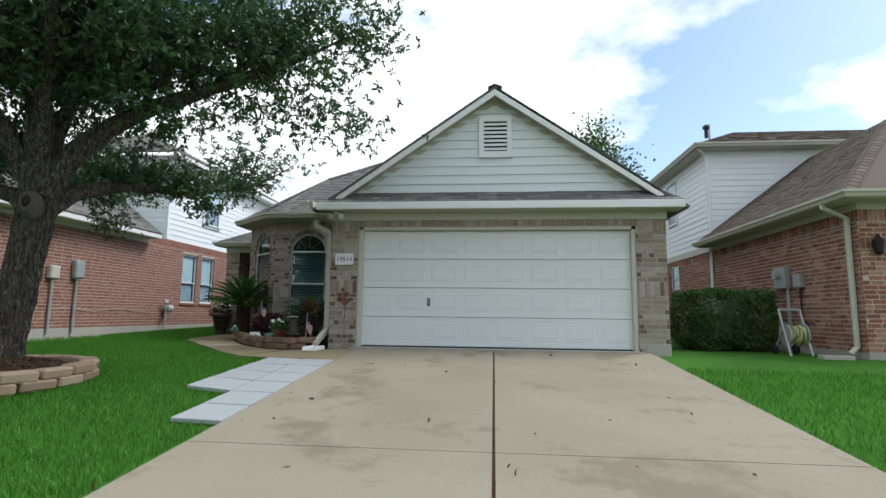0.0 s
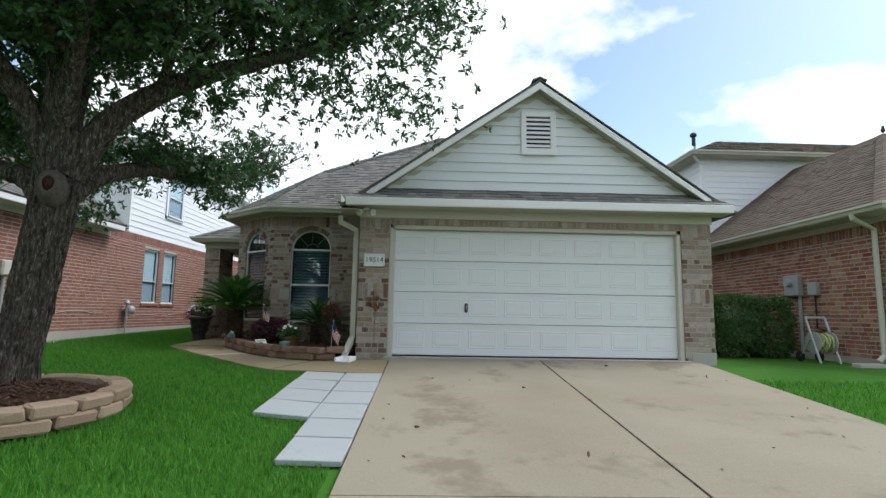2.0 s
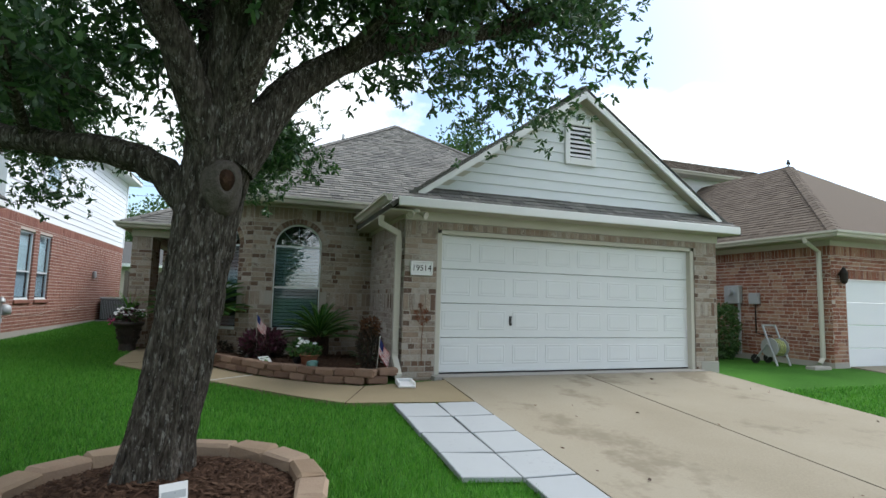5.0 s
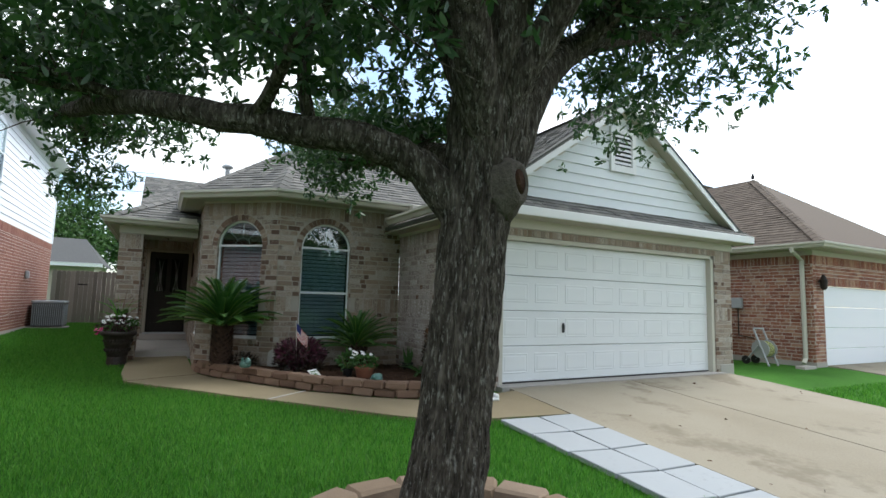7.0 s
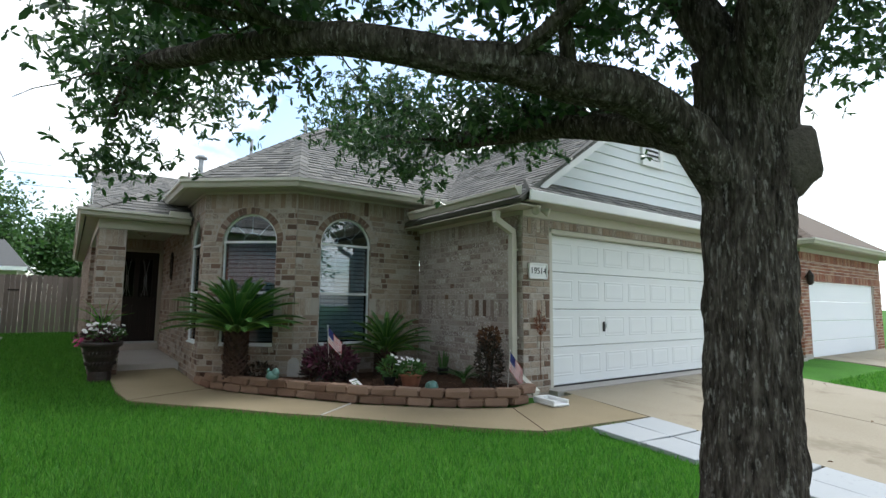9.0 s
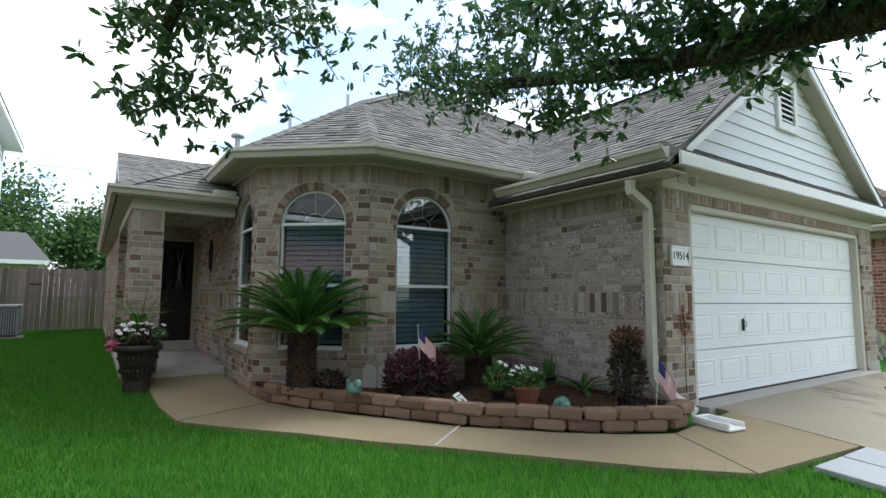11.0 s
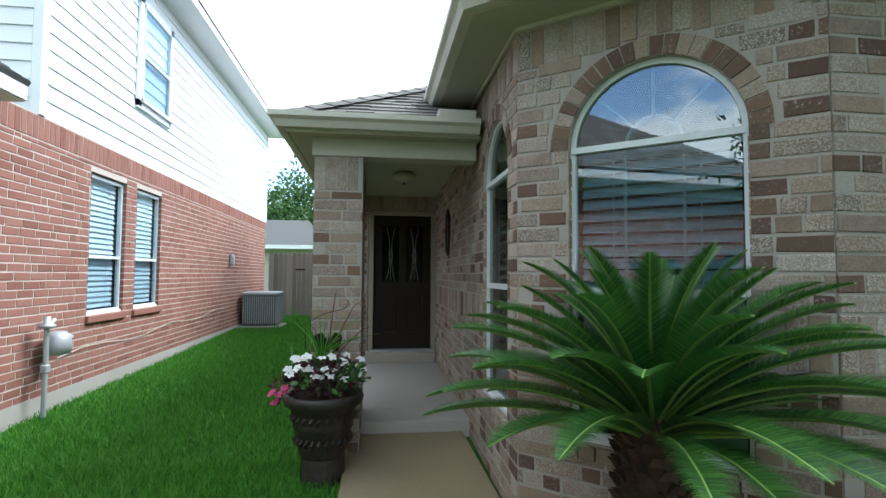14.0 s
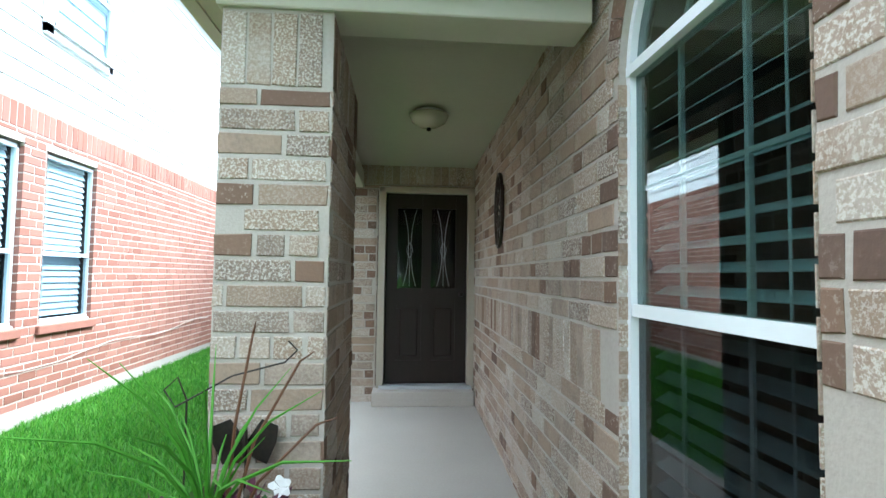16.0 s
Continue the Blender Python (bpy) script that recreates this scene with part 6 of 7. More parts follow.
    v, t = leaf_cloud(pts[keep], nrm[keep], 0.074, nr, 0.34)
    part("crown", fast_mesh("crown", v, t, M["oak_leaf"]), None, tree, "dark green small leathery leaves", kind="stuff")
    return tree


_before = set(bpy.data.objects)
oak()
moved(_before, 0.03, 0.27)


def broadleaf(name, x, y, height, spread, label, seed, leaves=9000, mat="far_leaf", size=0.22, group=""):
    rng, nr = random.Random(seed), np.random.default_rng(seed)
    z0 = float(ground_z(x, y))
    tree = thing(name, (x, y, z0), label, "tree", group)
    trunk = limb_path((x, y, z0 - 0.1), (0, 0, 1), height * 0.62, rng, 0.06, 0.3, 8)
    part("trunk", Shape().tube(trunk, [0.035 * height * (1 - 0.75 * i / 8) * 0.6 for i in range(9)], 10), M["bark"], tree)
    anchors, br = [], Shape()
    for i in range(16):
        p = trunk[3 + i % 6]
        d = Vector((rng.uniform(-1, 1), rng.uniform(-1, 1), rng.uniform(0.1, 0.9)))
        path = limb_path(p, d, spread * rng.uniform(0.6, 1.0), rng, 0.2, 0.1)
        br.tube(path, [0.05 * (1 - 0.8 * k / 7) + 0.008 for k in range(8)], 6)
        anchors += path[2:]
    part("branches", br, M["bark"], tree, kind="stuff")
    pts, nrm = [], []
    for c in anchors:
        k = leaves // len(anchors)
        off = nr.normal(0, 1, (k, 3)) * spread * 0.15
        pts.append(np.array(c) + off)
        nrm.append(off / (np.linalg.norm(off, axis=1, keepdims=True) + 1e-6))
    v, t = leaf_cloud(np.concatenate(pts), np.concatenate(nrm), size, nr, 0.5)
    part("crown", fast_mesh("crown", v, t, M[mat]), None, tree, kind="stuff")
    return tree


broadleaf("tree_behind_garage", 6.4, 20, 15.0, 3.4, "green broadleaf tree rising behind the garage roof", 3, 12000, size=0.2)
broadleaf("tree_beyond_fence", -14.0, 40, 8.5, 4.5, "green broadleaf tree beyond the fence", 4, 12000, size=0.28)
broadleaf("tree_beyond_fence", -8.5, 42, 8.0, 4.0, "green broadleaf tree beyond the fence", 5, 12000, size=0.28)
broadleaf("tree_across_street", -15, -32, 9.5, 5.0, "broadleaf tree across the street", 6, 9000, size=0.32, group="trees across the street")
broadleaf("tree_across_street", -5, -36, 9.0, 4.5, "broadleaf tree across the street", 8, 9000, size=0.32, group="trees across the street")
broadleaf("tree_across_street", 6, -33, 8.5, 4.5, "broadleaf tree across the street", 9, 9000, size=0.32, group="trees across the street")
broadleaf("tree_across_street", -25, -30, 9.0, 5.0, "broadleaf tree across the street", 10, 9000, size=0.32, group="trees across the street")

# clipped hedge
nr = np.random.default_rng(5)
hedge = thing("hedge", (5.0, 2.8, -0.1), "clipped dark green boxy hedge against the neighbouring wall", "hedge")
_n = 16000
_p = nr.uniform(-1, 1, (_n, 3))
_ax = nr.integers(0, 3, _n)
_p[np.arange(_n), _ax] = np.sign(_p[np.arange(_n), _ax]) * nr.uniform(0.82, 1.02, _n)
_p = _p / (np.abs(_p) ** 5).sum(1, keepdims=True) ** 0.2 * nr.uniform(0.84, 1.04, (_n, 1))
_nn = _p / np.linalg.norm(_p, axis=1, keepdims=True)
_bulge = 1 + 0.07 * np.sin(_p[:, :1] * 5 + 1) * np.cos(_p[:, 1:2] * 4) + 0.04 * np.sin(_p[:, 2:] * 9 + _p[:, :1] * 7)
_pp = _p * _bulge * np.array((0.92, 0.78, 0.64)) + np.array((5.08, 2.75, 0.56))
_v, _t3 = leaf_cloud(_pp, _nn, 0.06, nr, 0.5)
part("leaves", fast_mesh("hedge_leaves", _v, _t3, M["hedge_leaf"]), None, hedge, kind="stuff")
part("core", Shape().box(4.45, 5.7, 2.25, 3.25, -0.1, 1.0, bevel=0.3), M["hedge_leaf"], hedge)
_st = Shape()
for _i in range(5):
    _st.tube([(4.45 + _i * 0.32, 2.7, -0.12), (4.5 + _i * 0.32, 2.75, 0.4)], 0.03, 6)
part("stems", _st, M["bark"], hedge)

# grass
def lawn_mask(x, y):
    m = np.ones(len(x), bool)
    m &= ~((x > DRIVE_L - 0.02) & (x < DRIVE_R + 0.01) & (y < 0.1))
    m &= ~((x > -3.14) & (x < 3.12) & (y > -0.1))
    m &= ~((x > -3.02) & (x < -2.5) & (y < -1.44) & (y > -4.88)) & ~((x > -3.59) & (x < -3.0) & (y < -1.44) & (y > -3.75))
    m &= ~((x > 6.88) & (y < 0.1)) & ~((x > 6.36) & (y > 0.0))
    m &= ~((x < NX + 0.02) & (y > -2.0))
    m &= ~(np.hypot(x + 5.68, y + 4.11) < 0.97)
    # walk, bed and house: right of the walk's outer edge
    ys = np.array([p[1] for p in WALK_OUT])[::-1]
    xs = np.array([p[0] for p in WALK_OUT])[::-1]
    edge = np.interp(y, ys, xs, left=99, right=-7.8)
    m &= ~((x > edge + 0.02) & (y > -1.44))
    m &= y > -15.9
    m &= ~((x > -10.6) & (x < -9.52) & (y > 13.58) & (y < 14.62))
    m &= y < 17.1
    return m


def grass(name, x0, x1, y0, y1, count, height, width, seed):
    g = np.random.default_rng(seed)
    x, y = g.uniform(x0, x1, count), g.uniform(y0, y1, count)
    k = lawn_mask(x, y)
    x, y = x[k], y[k]
    n = len(x)
    z = ground_z(x, y) - 0.036
    a = g.uniform(0, 2 * np.pi, n)
    h = height * g.uniform(0.55, 1.25, n)
    lean = g.uniform(0.1, 0.9, n) * h
    b = g.uniform(0, 2 * np.pi, n)
    w = width * g.uniform(0.7, 1.3, n)
    root = np.stack([x, y, z], 1)
    side = np.stack([np.cos(a), np.sin(a), 0 * a], 1) * w[:, None]
    off = np.stack([np.cos(b) * lean, np.sin(b) * lean, 0 * b], 1)
    up = np.stack([0 * h, 0 * h, h], 1)
    mid = root + off * 0.35 + up * 0.62
    tip = root + off + up
    v = np.stack([root - side, root + side, mid + side * 0.8, mid - side * 0.8, tip], 1).reshape(-1, 3)
    i = np.arange(n)[:, None] * 5
    t = np.concatenate([i + [0, 1, 2], i + [0, 2, 3], i + [3, 2, 4]], 1).reshape(-1, 3)
    return tagged(new(name, fast_mesh(name, v, t, M["grass"])), "short mown bright green lawn grass", "grass", kind="stuff")


grass("grass", -9.8, -2.6, -9.0, 4.8, 330000, 0.062, 0.0030, 31)
grass("grass", -11.05, -7.6, 3.5, 18, 110000, 0.062, 0.0036, 32)
grass("grass", -20, -9.8, -14, 3.5, 40000, 0.09, 0.006, 33)
grass("grass", 2.7, 9, -9.0, 4, 80000, 0.07, 0.0045, 34)
grass("grass", -9.8, 9, -15.9, -9, 30000, 0.09, 0.006, 35)

# ---- planting bed ----
def on_world(ob, m):
    """Set a part, given in its own metres, at the world pose m."""
    p = ob.parent
    ob.matrix_parent_inverse = Matrix.Translation(-p.location) if p.data is None else Matrix.Identity(4)
    ob.matrix_basis = m
    return ob


def resample(pts, step):
    out, carry = [], 0.0
    for (a, b) in zip(pts, pts[1:]):
        a, b = Vector(a), Vector(b)
        L = (b - a).length
        t = carry
        while t < L:
            out.append((a + (b - a) * (t / L), (b - a).normalized()))
            t += step
        carry = t - L
    return out


def block_mesh(name, w, d, h, seed, mat="block"):
    """A rough split-faced wall block."""
    s = Shape().box(-w / 2, w / 2, -d / 2, d / 2, 0, h, bevel=0.022)
    r = random.Random(seed)
    s.v = [(x + r.uniform(-1, 1) * 0.008, y + r.uniform(-1, 1) * 0.010, z + (r.uniform(-1, 1) * 0.006 if z > 0.03 else 0)) for x, y, z in s.v]
    return s.mesh(name, M[mat])


BED = [(-6.40, 3.40), (-6.34, 2.98), (-6.13, 2.52), (-5.77, 1.95), (-5.40, 1.38), (-5.12, 0.94), (-4.53, 0.31), (-4.10, -0.08), (-3.68, -0.34), (-3.25, -0.30)]
mulch = Shape()
_inn = [(-6.42, 3.48), (-6.25, 3.30), (-5.95, 3.05), (-5.65, 2.80), (-5.30, 2.555), (-4.90, 2.56), (-4.40, 2.56), (-3.80, 2.56), (-3.15, 2.45), (-3.15, 0.0)]
_rows = 7
for _i in range(10):
    for _j in range(_rows + 1):
        _t0 = _j / _rows
        _x, _y = BED[_i][0] * (1 - _t0) + _inn[_i][0] * _t0, BED[_i][1] * (1 - _t0) + _inn[_i][1] * _t0
        mulch.v.append((_x, _y, 0.045 + 0.05 * math.sin(math.pi * _t0) + 0.02 * noise.noise(Vector((_x * 4, _y * 4, 0)))))
mulch.f = [(i * (_rows + 1) + j, (i + 1) * (_rows + 1) + j, (i + 1) * (_rows + 1) + j + 1, i * (_rows + 1) + j + 1) for i in range(9) for j in range(_rows)]
structure("planting_bed", mulch, M["mulch"], "dark brown mulch bed along the bay wall", "planting bed", True)


def chips(name, count, place, seed):
    nr = np.random.default_rng(seed)
    v, t = [], []
    for i in range(count):
        x, y, z = place(nr)
        a, L, w = nr.uniform(0, 6.28), nr.uniform(0.012, 0.035), nr.uniform(0.004, 0.011)
        d = np.array((math.cos(a), math.sin(a), nr.uniform(-0.5, 0.5)))
        s = np.array((-math.sin(a), math.cos(a), nr.uniform(-0.4, 0.4)))
        c = np.array((x, y, z + 0.008))
        k = len(v)
        v += [c - d * L - s * w, c + d * L - s * w * 0.6, c + d * L * 0.9 + s * w, c - d * L * 0.8 + s * w, c + np.array((0, 0, 0.008))]
        t += [(k, k + 1, k + 4), (k + 1, k + 2, k + 4), (k + 2, k + 3, k + 4), (k + 3, k, k + 4)]
    return tagged(new(name, fast_mesh(name, np.array(v), np.array(t), M["chip"])), "shredded brown bark mulch chips", "mulch", kind="stuff")


def _bed_place(nr):
    i, u_, t_ = int(nr.integers(0, 9)), nr.random(), nr.random()
    p = [BED[i][k] * (1 - u_) + BED[i + 1][k] * u_ for k in (0, 1)]
    q = [_inn[i][k] * (1 - u_) + _inn[i + 1][k] * u_ for k in (0, 1)]
    return p[0] * (1 - t_) + q[0] * t_, p[1] * (1 - t_) + q[1] * t_, 0.045 + 0.05 * math.sin(math.pi * t_)


chips("bed_mulch", 3500, _bed_place, 41)
curb = thing("bed_curb", (-5, 1, -0.05), "two courses of reddish brown retaining blocks round the planting bed", "garden edging")
_bm = [block_mesh("block", 0.30, 0.17, 0.105, s, "bed_block") for s in (1, 2, 3)]
for _course in (0, 1):
    for _k2, (_p, _dd) in enumerate(resample([(x, y, 0) for x, y in BED], 0.305)):
        if _course == 1 and _k2 == 0:
            continue
        _q = _p + _dd * (0.15 * _course)
        _gz = float(ground_z(_q.x, _q.y))
        _ob = part("block", _bm[_k2 % 3], None, curb)
        on_world(_ob, Matrix.Translation((_q.x, _q.y, min(_gz, -0.045) + 0.012 + 0.103 * _course)) @ pose(0, 0, 0, 0, 0, math.degrees(math.atan2(_dd.y, _dd.x)) + RNG.uniform(-3, 3)))

# ring round the oak
_before = set(bpy.data.objects)
ring = thing("tree_ring", (-5.67, -4.25, -0.2), "ring of tan retaining blocks round the oak", "garden edging")
_rm = [block_mesh("block", 0.33, 0.19, 0.115, s + 7) for s in (1, 2, 3)]
for _course in (0, 1):
    for _i in range(17):
        _a = 2 * math.pi * (_i + 0.5 * _course) / 17
        _x, _y = -5.70 + 0.90 * math.cos(_a), -4.27 + 0.90 * math.sin(_a)
        _ob = part("block", _rm[_i % 3], None, ring)
        on_world(_ob, Matrix.Translation((_x, _y, float(ground_z(_x, _y)) * 0.6 - 0.085 - 0.01 + 0.108 * _course)) @ pose(0, 0, 0, RNG.uniform(-2, 2), 0, math.degrees(_a) + 90 + RNG.uniform(-3, 3)))
_md = Shape()
for _j in range(9):
    for _i in range(28):
        _r, _a = 0.86 * _j / 8, 2 * math.pi * _i / 28
        _x, _y = -5.70 + _r * math.cos(_a), -4.27 + _r * math.sin(_a)
        _md.v.append((_x, _y, 0.055 - 0.16 * (_r / 0.86) ** 2 + 0.015 * noise.noise(Vector((_x * 6, _y * 6, 3)))))
_md.f = [(j * 28 + i, j * 28 + (i + 1) % 28, (j + 1) * 28 + (i + 1) % 28, (j + 1) * 28 + i) for j in range(8) for i in range(28)]
_md.f = [tuple(reversed(f)) for f in _md.f]
structure("tree_mulch", _md, M["mulch"], "dark mulch mounded round the oak", "planting bed", True)


def _ring_place(nr):
    r, a = 0.86 * math.sqrt(nr.random()), nr.uniform(0, 6.28)
    return -5.70 + r * math.cos(a), -4.27 + r * math.sin(a), 0.055 - 0.16 * (r / 0.86) ** 2


chips("tree_mulch_chips", 2600, _ring_place, 42)
_tg = thing("tree_tag", (-5.50, -4.62, 0.0), "small pale printed sign at the foot of the oak", "sign")
part("stake", Shape().box(-0.006, 0.006, -0.004, 0.004, -0.05, 0.06).mesh("stake", M["black"]), None, _tg)
on_world(_tg.children[0], pose(-5.55, -4.66, 0.02))
on_world(part("card", Shape().box(-0.07, 0.07, -0.004, 0.004, 0.0, 0.09, bevel=0.002).mesh("card", M["flag_white"]), None, _tg), pose(-5.55, -4.67, 0.04, -15, 0, 20))
on_world(part("print", Shape().box(-0.06, 0.06, -0.0055, -0.004, 0.012, 0.05).mesh("print", M["grey_metal"]), None, _tg), pose(-5.55, -4.67, 0.04, -15, 0, 20))
moved(_before, 0.02, 0.16)


# ---- sago palms ----
def frond_meshes(L, bend, seed):
    """A sago frond along +x that rises and bows down: blade mesh and rib mesh."""
    r = random.Random(seed)
    n, pts = 16, []
    x = z = 0.0
    ang = 0.0
    for i in range(n + 1):
        pts.append(Vector((x, 0, z)))
        ang = -bend * (i / n) ** 1.3
        x += L / n * math.cos(ang)
        z += L / n * math.sin(ang)
    rib = Shape().tube(pts, [0.0095 * (1 - 0.8 * i / n) + 0.001 for i in range(n + 1)], 5)
    blade = Shape()
    pairs = 130
    for k in range(pairs):
        t = 0.09 + 0.9 * k / pairs
        f = t * n
        i = min(n - 1, int(f))
        p = pts[i].lerp(pts[i + 1], f - i)
        d = (pts[i + 1] - pts[i]).normalized()
        up = Vector((0, 1, 0)).cross(d) * -1
        ln = L * 0.118 * min(1, 0.45 + 2.2 * (t - 0.09)) * min(1, (max(0.002, 1 - t) / 0.2) ** 0.6) * r.uniform(0.92, 1.06)
        if k == pairs - 1:
            ln *= 0.8
        for sd in (-1, 1):
            side = Vector((0, sd, 0))
            dirn = (d * (0.38 + 0.42 * t ** 2) + side * 0.9 + up * 0.42).normalized()
            w = (d * 0.0046 * L)
            mid = p + dirn * ln * 0.55
            tip = p + dirn * ln - up * ln * 0.10 + d * ln * 0.05
            blade.add([p - w, p + w, mid + w * 0.62, mid - w * 0.62, tip], [(0, 1, 2, 3), (3, 2, 4)] if sd > 0 else [(3, 2, 1, 0), (4, 2, 3)])
    return blade.mesh("frond", M["frond"]), rib.mesh("rib", M["frond_rib"], True)


def sago(x, y, z, trunk_h, L, count, label, seed):
    r = random.Random(seed)
    palm = thing("sago_palm", (x, y, z), label, "palm", "sago palms in the bed")
    core = part("trunk", Shape().lathe([(0.16, -0.05), (0.155, 0.1), (0.145, trunk_h * 0.6), (0.13, trunk_h), (0.05, trunk_h + 0.1), (0, trunk_h + 0.12)], (x, y, z), 18, 0.04), M["sago_trunk"], palm)
    sc = Shape()
    for i in range(170):
        a, h = i * 2.39996, trunk_h * (i / 170)
        d = Vector((math.cos(a), math.sin(a), 0))
        c = Vector((x, y, z + h)) + d * 0.138
        t = Vector((-d.y, d.x, 0))
        sc.add([c - t * 0.024, c + t * 0.024, c + d * 0.045 + t * 0.012 + Vector((0, 0, 0.05)), c + d * 0.045 - t * 0.012 + Vector((0, 0, 0.05)), c + Vector((0, 0, 0.05))],
               [(0, 1, 2, 3), (1, 4, 2), (0, 3, 4), (3, 2, 4)])
    part("leaf_scales", sc, M["sago_trunk"], core, kind="stuff")
    kinds = [frond_meshes(L * f, b, seed + i) for i, (f, b) in enumerate(((0.82, 0.6), (0.95, 0.85), (1.0, 0.8), (1.0, 0.65)))]
    for i in range(count):
        t = i / (count - 1)
        a = i * 137.5 + r.uniform(-9, 9)
        el = 80 - 64 * t ** 0.85 + r.uniform(-6, 6)
        k = min(3, int(t * 3.4 + r.uniform(0, 0.6)))
        blade, rib = kinds[k]
        m = Matrix.Translation((x, y, z + trunk_h + 0.06 - 0.08 * t)) @ pose(0, 0, 0, 0, 0, a) @ pose(0, 0, 0, 0, -el, 0) @ pose(0.05, 0, 0, r.uniform(-10, 10), 0, 0)
        f = on_world(part("frond", blade, None, palm), m)
        rb = part("rib", rib, None, f)
        rb.matrix_parent_inverse = Matrix.Identity(4)
    return palm


sago(-6.12, 2.68, 0.05, 0.66, 0.95, 72, "large dark green sago palm with arching feathery fronds", 51)
sago(-4.12, 1.93, 0.06, 0.34, 0.74, 48, "smaller sago palm with feathery fronds under the bay window", 61)


# ---- other plants ----
def tuft(parent, name, cx, cy, cz, rx, rz, count, size, mat, seed, slim=0.3, shell=0.45):
    nr = np.random.default_rng(seed)
    p = nr.normal(0, 1, (count, 3))
    p /= np.linalg.norm(p, axis=1, keepdims=True)
    n_ = p.copy()
    p *= nr.uniform(shell, 1.0, (count, 1)) ** 0.6
    p = p * np.array((rx, rx, rz)) + np.array((cx, cy, cz))
    v, t = leaf_cloud(p, n_ + np.array((0, 0, 0.3)), size, nr, slim)
    return part(name, fast_mesh(name, v, t, M[mat]), None, parent, kind="stuff")


def stems(parent, x, y, z0, z1, r, count, seed, mat="dark_leaf", thick=0.006):
    g = random.Random(seed)
    s = Shape()
    for i in range(count):
        a = g.uniform(0, 6.28)
        s.tube([(x + 0.02 * math.cos(a), y + 0.02 * math.sin(a), z0), (x + r * 0.5 * math.cos(a), y + r * 0.5 * math.sin(a), (z0 + z1) / 2), (x + r * math.cos(a), y + r * math.sin(a), z1)], thick, 5)
    return part("stem", s, M[mat], parent)


bush = thing("burgundy_bush", (-5.06, 1.84, 0.06), "low bushy shrub with burgundy and dark green leaves", "shrub")
stems(bush, -5.06, 1.84, 0.05, 0.42, 0.3, 16, 1)
tuft(bush, "leaves", -5.06, 1.84, 0.33, 0.37, 0.23, 1500, 0.085, "purple_leaf", 71)
tuft(bush, "lower_leaves", -5.06, 1.84, 0.20, 0.37, 0.15, 650, 0.085, "dark_leaf", 72)
cover_plant = thing("ground_cover", (-5.85, 2.8, 0.06), "low dark burgundy ground cover at the palm's foot", "plant")
stems(cover_plant, -5.82, 2.66, 0.05, 0.16, 0.16, 8, 2)
tuft(cover_plant, "leaves", -5.82, 2.66, 0.15, 0.26, 0.12, 420, 0.06, "dark_leaf", 73)

shrub = thing("columnar_shrub", (-3.56, 0.16, 0.06), "narrow dark brown columnar shrub with rusty orange top", "shrub")
stems(shrub, -3.56, 0.16, 0.04, 0.7, 0.08, 8, 3, thick=0.01)
tuft(shrub, "leaves", -3.56, 0.16, 0.40, 0.17, 0.36, 1300, 0.06, "dark_leaf", 74)
tuft(shrub, "top_leaves", -3.56, 0.16, 0.72, 0.14, 0.13, 420, 0.06, "brown_leaf", 75)

fern = thing("fern", (-3.42, 0.88, 0.06), "low green feathery fern against the garage wall", "plant")
_fb, _fr = frond_meshes(0.42, 0.8, 99)
for _i in range(11):
    on_world(part("frond", _fb, None, fern), Matrix.Translation((-3.42, 0.88, 0.08)) @ pose(0, 0, 0, 0, 0, _i * 33) @ pose(0, 0, 0, 0, -RNG.uniform(15, 55), 0))


def pot_shape(r0, r1, h, at, sides=24):
    return Shape().lathe([(r0 * 0.9, 0), (r0, 0.01), (r1 * 0.94, h * 0.82), (r1 * 0.97, h * 0.84), (r1 * 1.06, h * 0.86), (r1 * 1.06, h), (r1 * 0.95, h), (r1 * 0.92, h * 0.9), (0, h * 0.9)], at, sides)


def flower_heads(parent, pts, mat, size, seed, name="blossom"):
    """Open five-petalled blossoms."""
    g = random.Random(seed)
    for p in pts:
        s = Shape()
        tilt = Vector((g.uniform(-0.6, 0.6), g.uniform(-0.9, 0.2), 1)).normalized()
        a0 = tilt.orthogonal().normalized()
        b0 = tilt.cross(a0)
        for k in range(5):
            a = 2 * math.pi * k / 5 + g.uniform(-0.15, 0.15)
            d, q = a0 * math.cos(a) + b0 * math.sin(a), a0 * -math.sin(a) + b0 * math.cos(a)
            c = Vector(p)
            s.add([c, c + d * size * 0.55 - q * size * 0.42 + tilt * size * 0.2, c + d * size + tilt * size * 0.12 - q * size * 0.15, c + d * size + tilt * size * 0.12 + q * size * 0.15, c + d * size * 0.55 + q * size * 0.42 + tilt * size * 0.2],
                  [(0, 1, 2, 3, 4)])
        part(name, s, M[mat], parent)


_before = set(bpy.data.objects)
fp = thing("flower_pot", (-4.30, 0.98, 0.06), "terracotta pot of white petunias and green leaves", "potted plant")
_pt = part("pot", pot_shape(0.10, 0.145, 0.2, (-4.30, 0.98, 0.05)), M["clay"], fp, smooth=True)
tuft(fp, "leaves", -4.30, 0.98, 0.30, 0.19, 0.10, 420, 0.05, "green_leaf", 76, 0.5)
_g = random.Random(3)
flower_heads(fp, [(-4.30 + _g.uniform(-0.18, 0.12), 0.98 + _g.uniform(-0.17, 0.1), 0.36 + _g.uniform(-0.03, 0.1)) for _ in range(11)], "petal_white", 0.036, 5)
flower_heads(fp, [(-4.14, 0.90, 0.30), (-4.16, 0.95, 0.27), (-4.12, 0.98, 0.31)], "petal_pink", 0.025, 6)
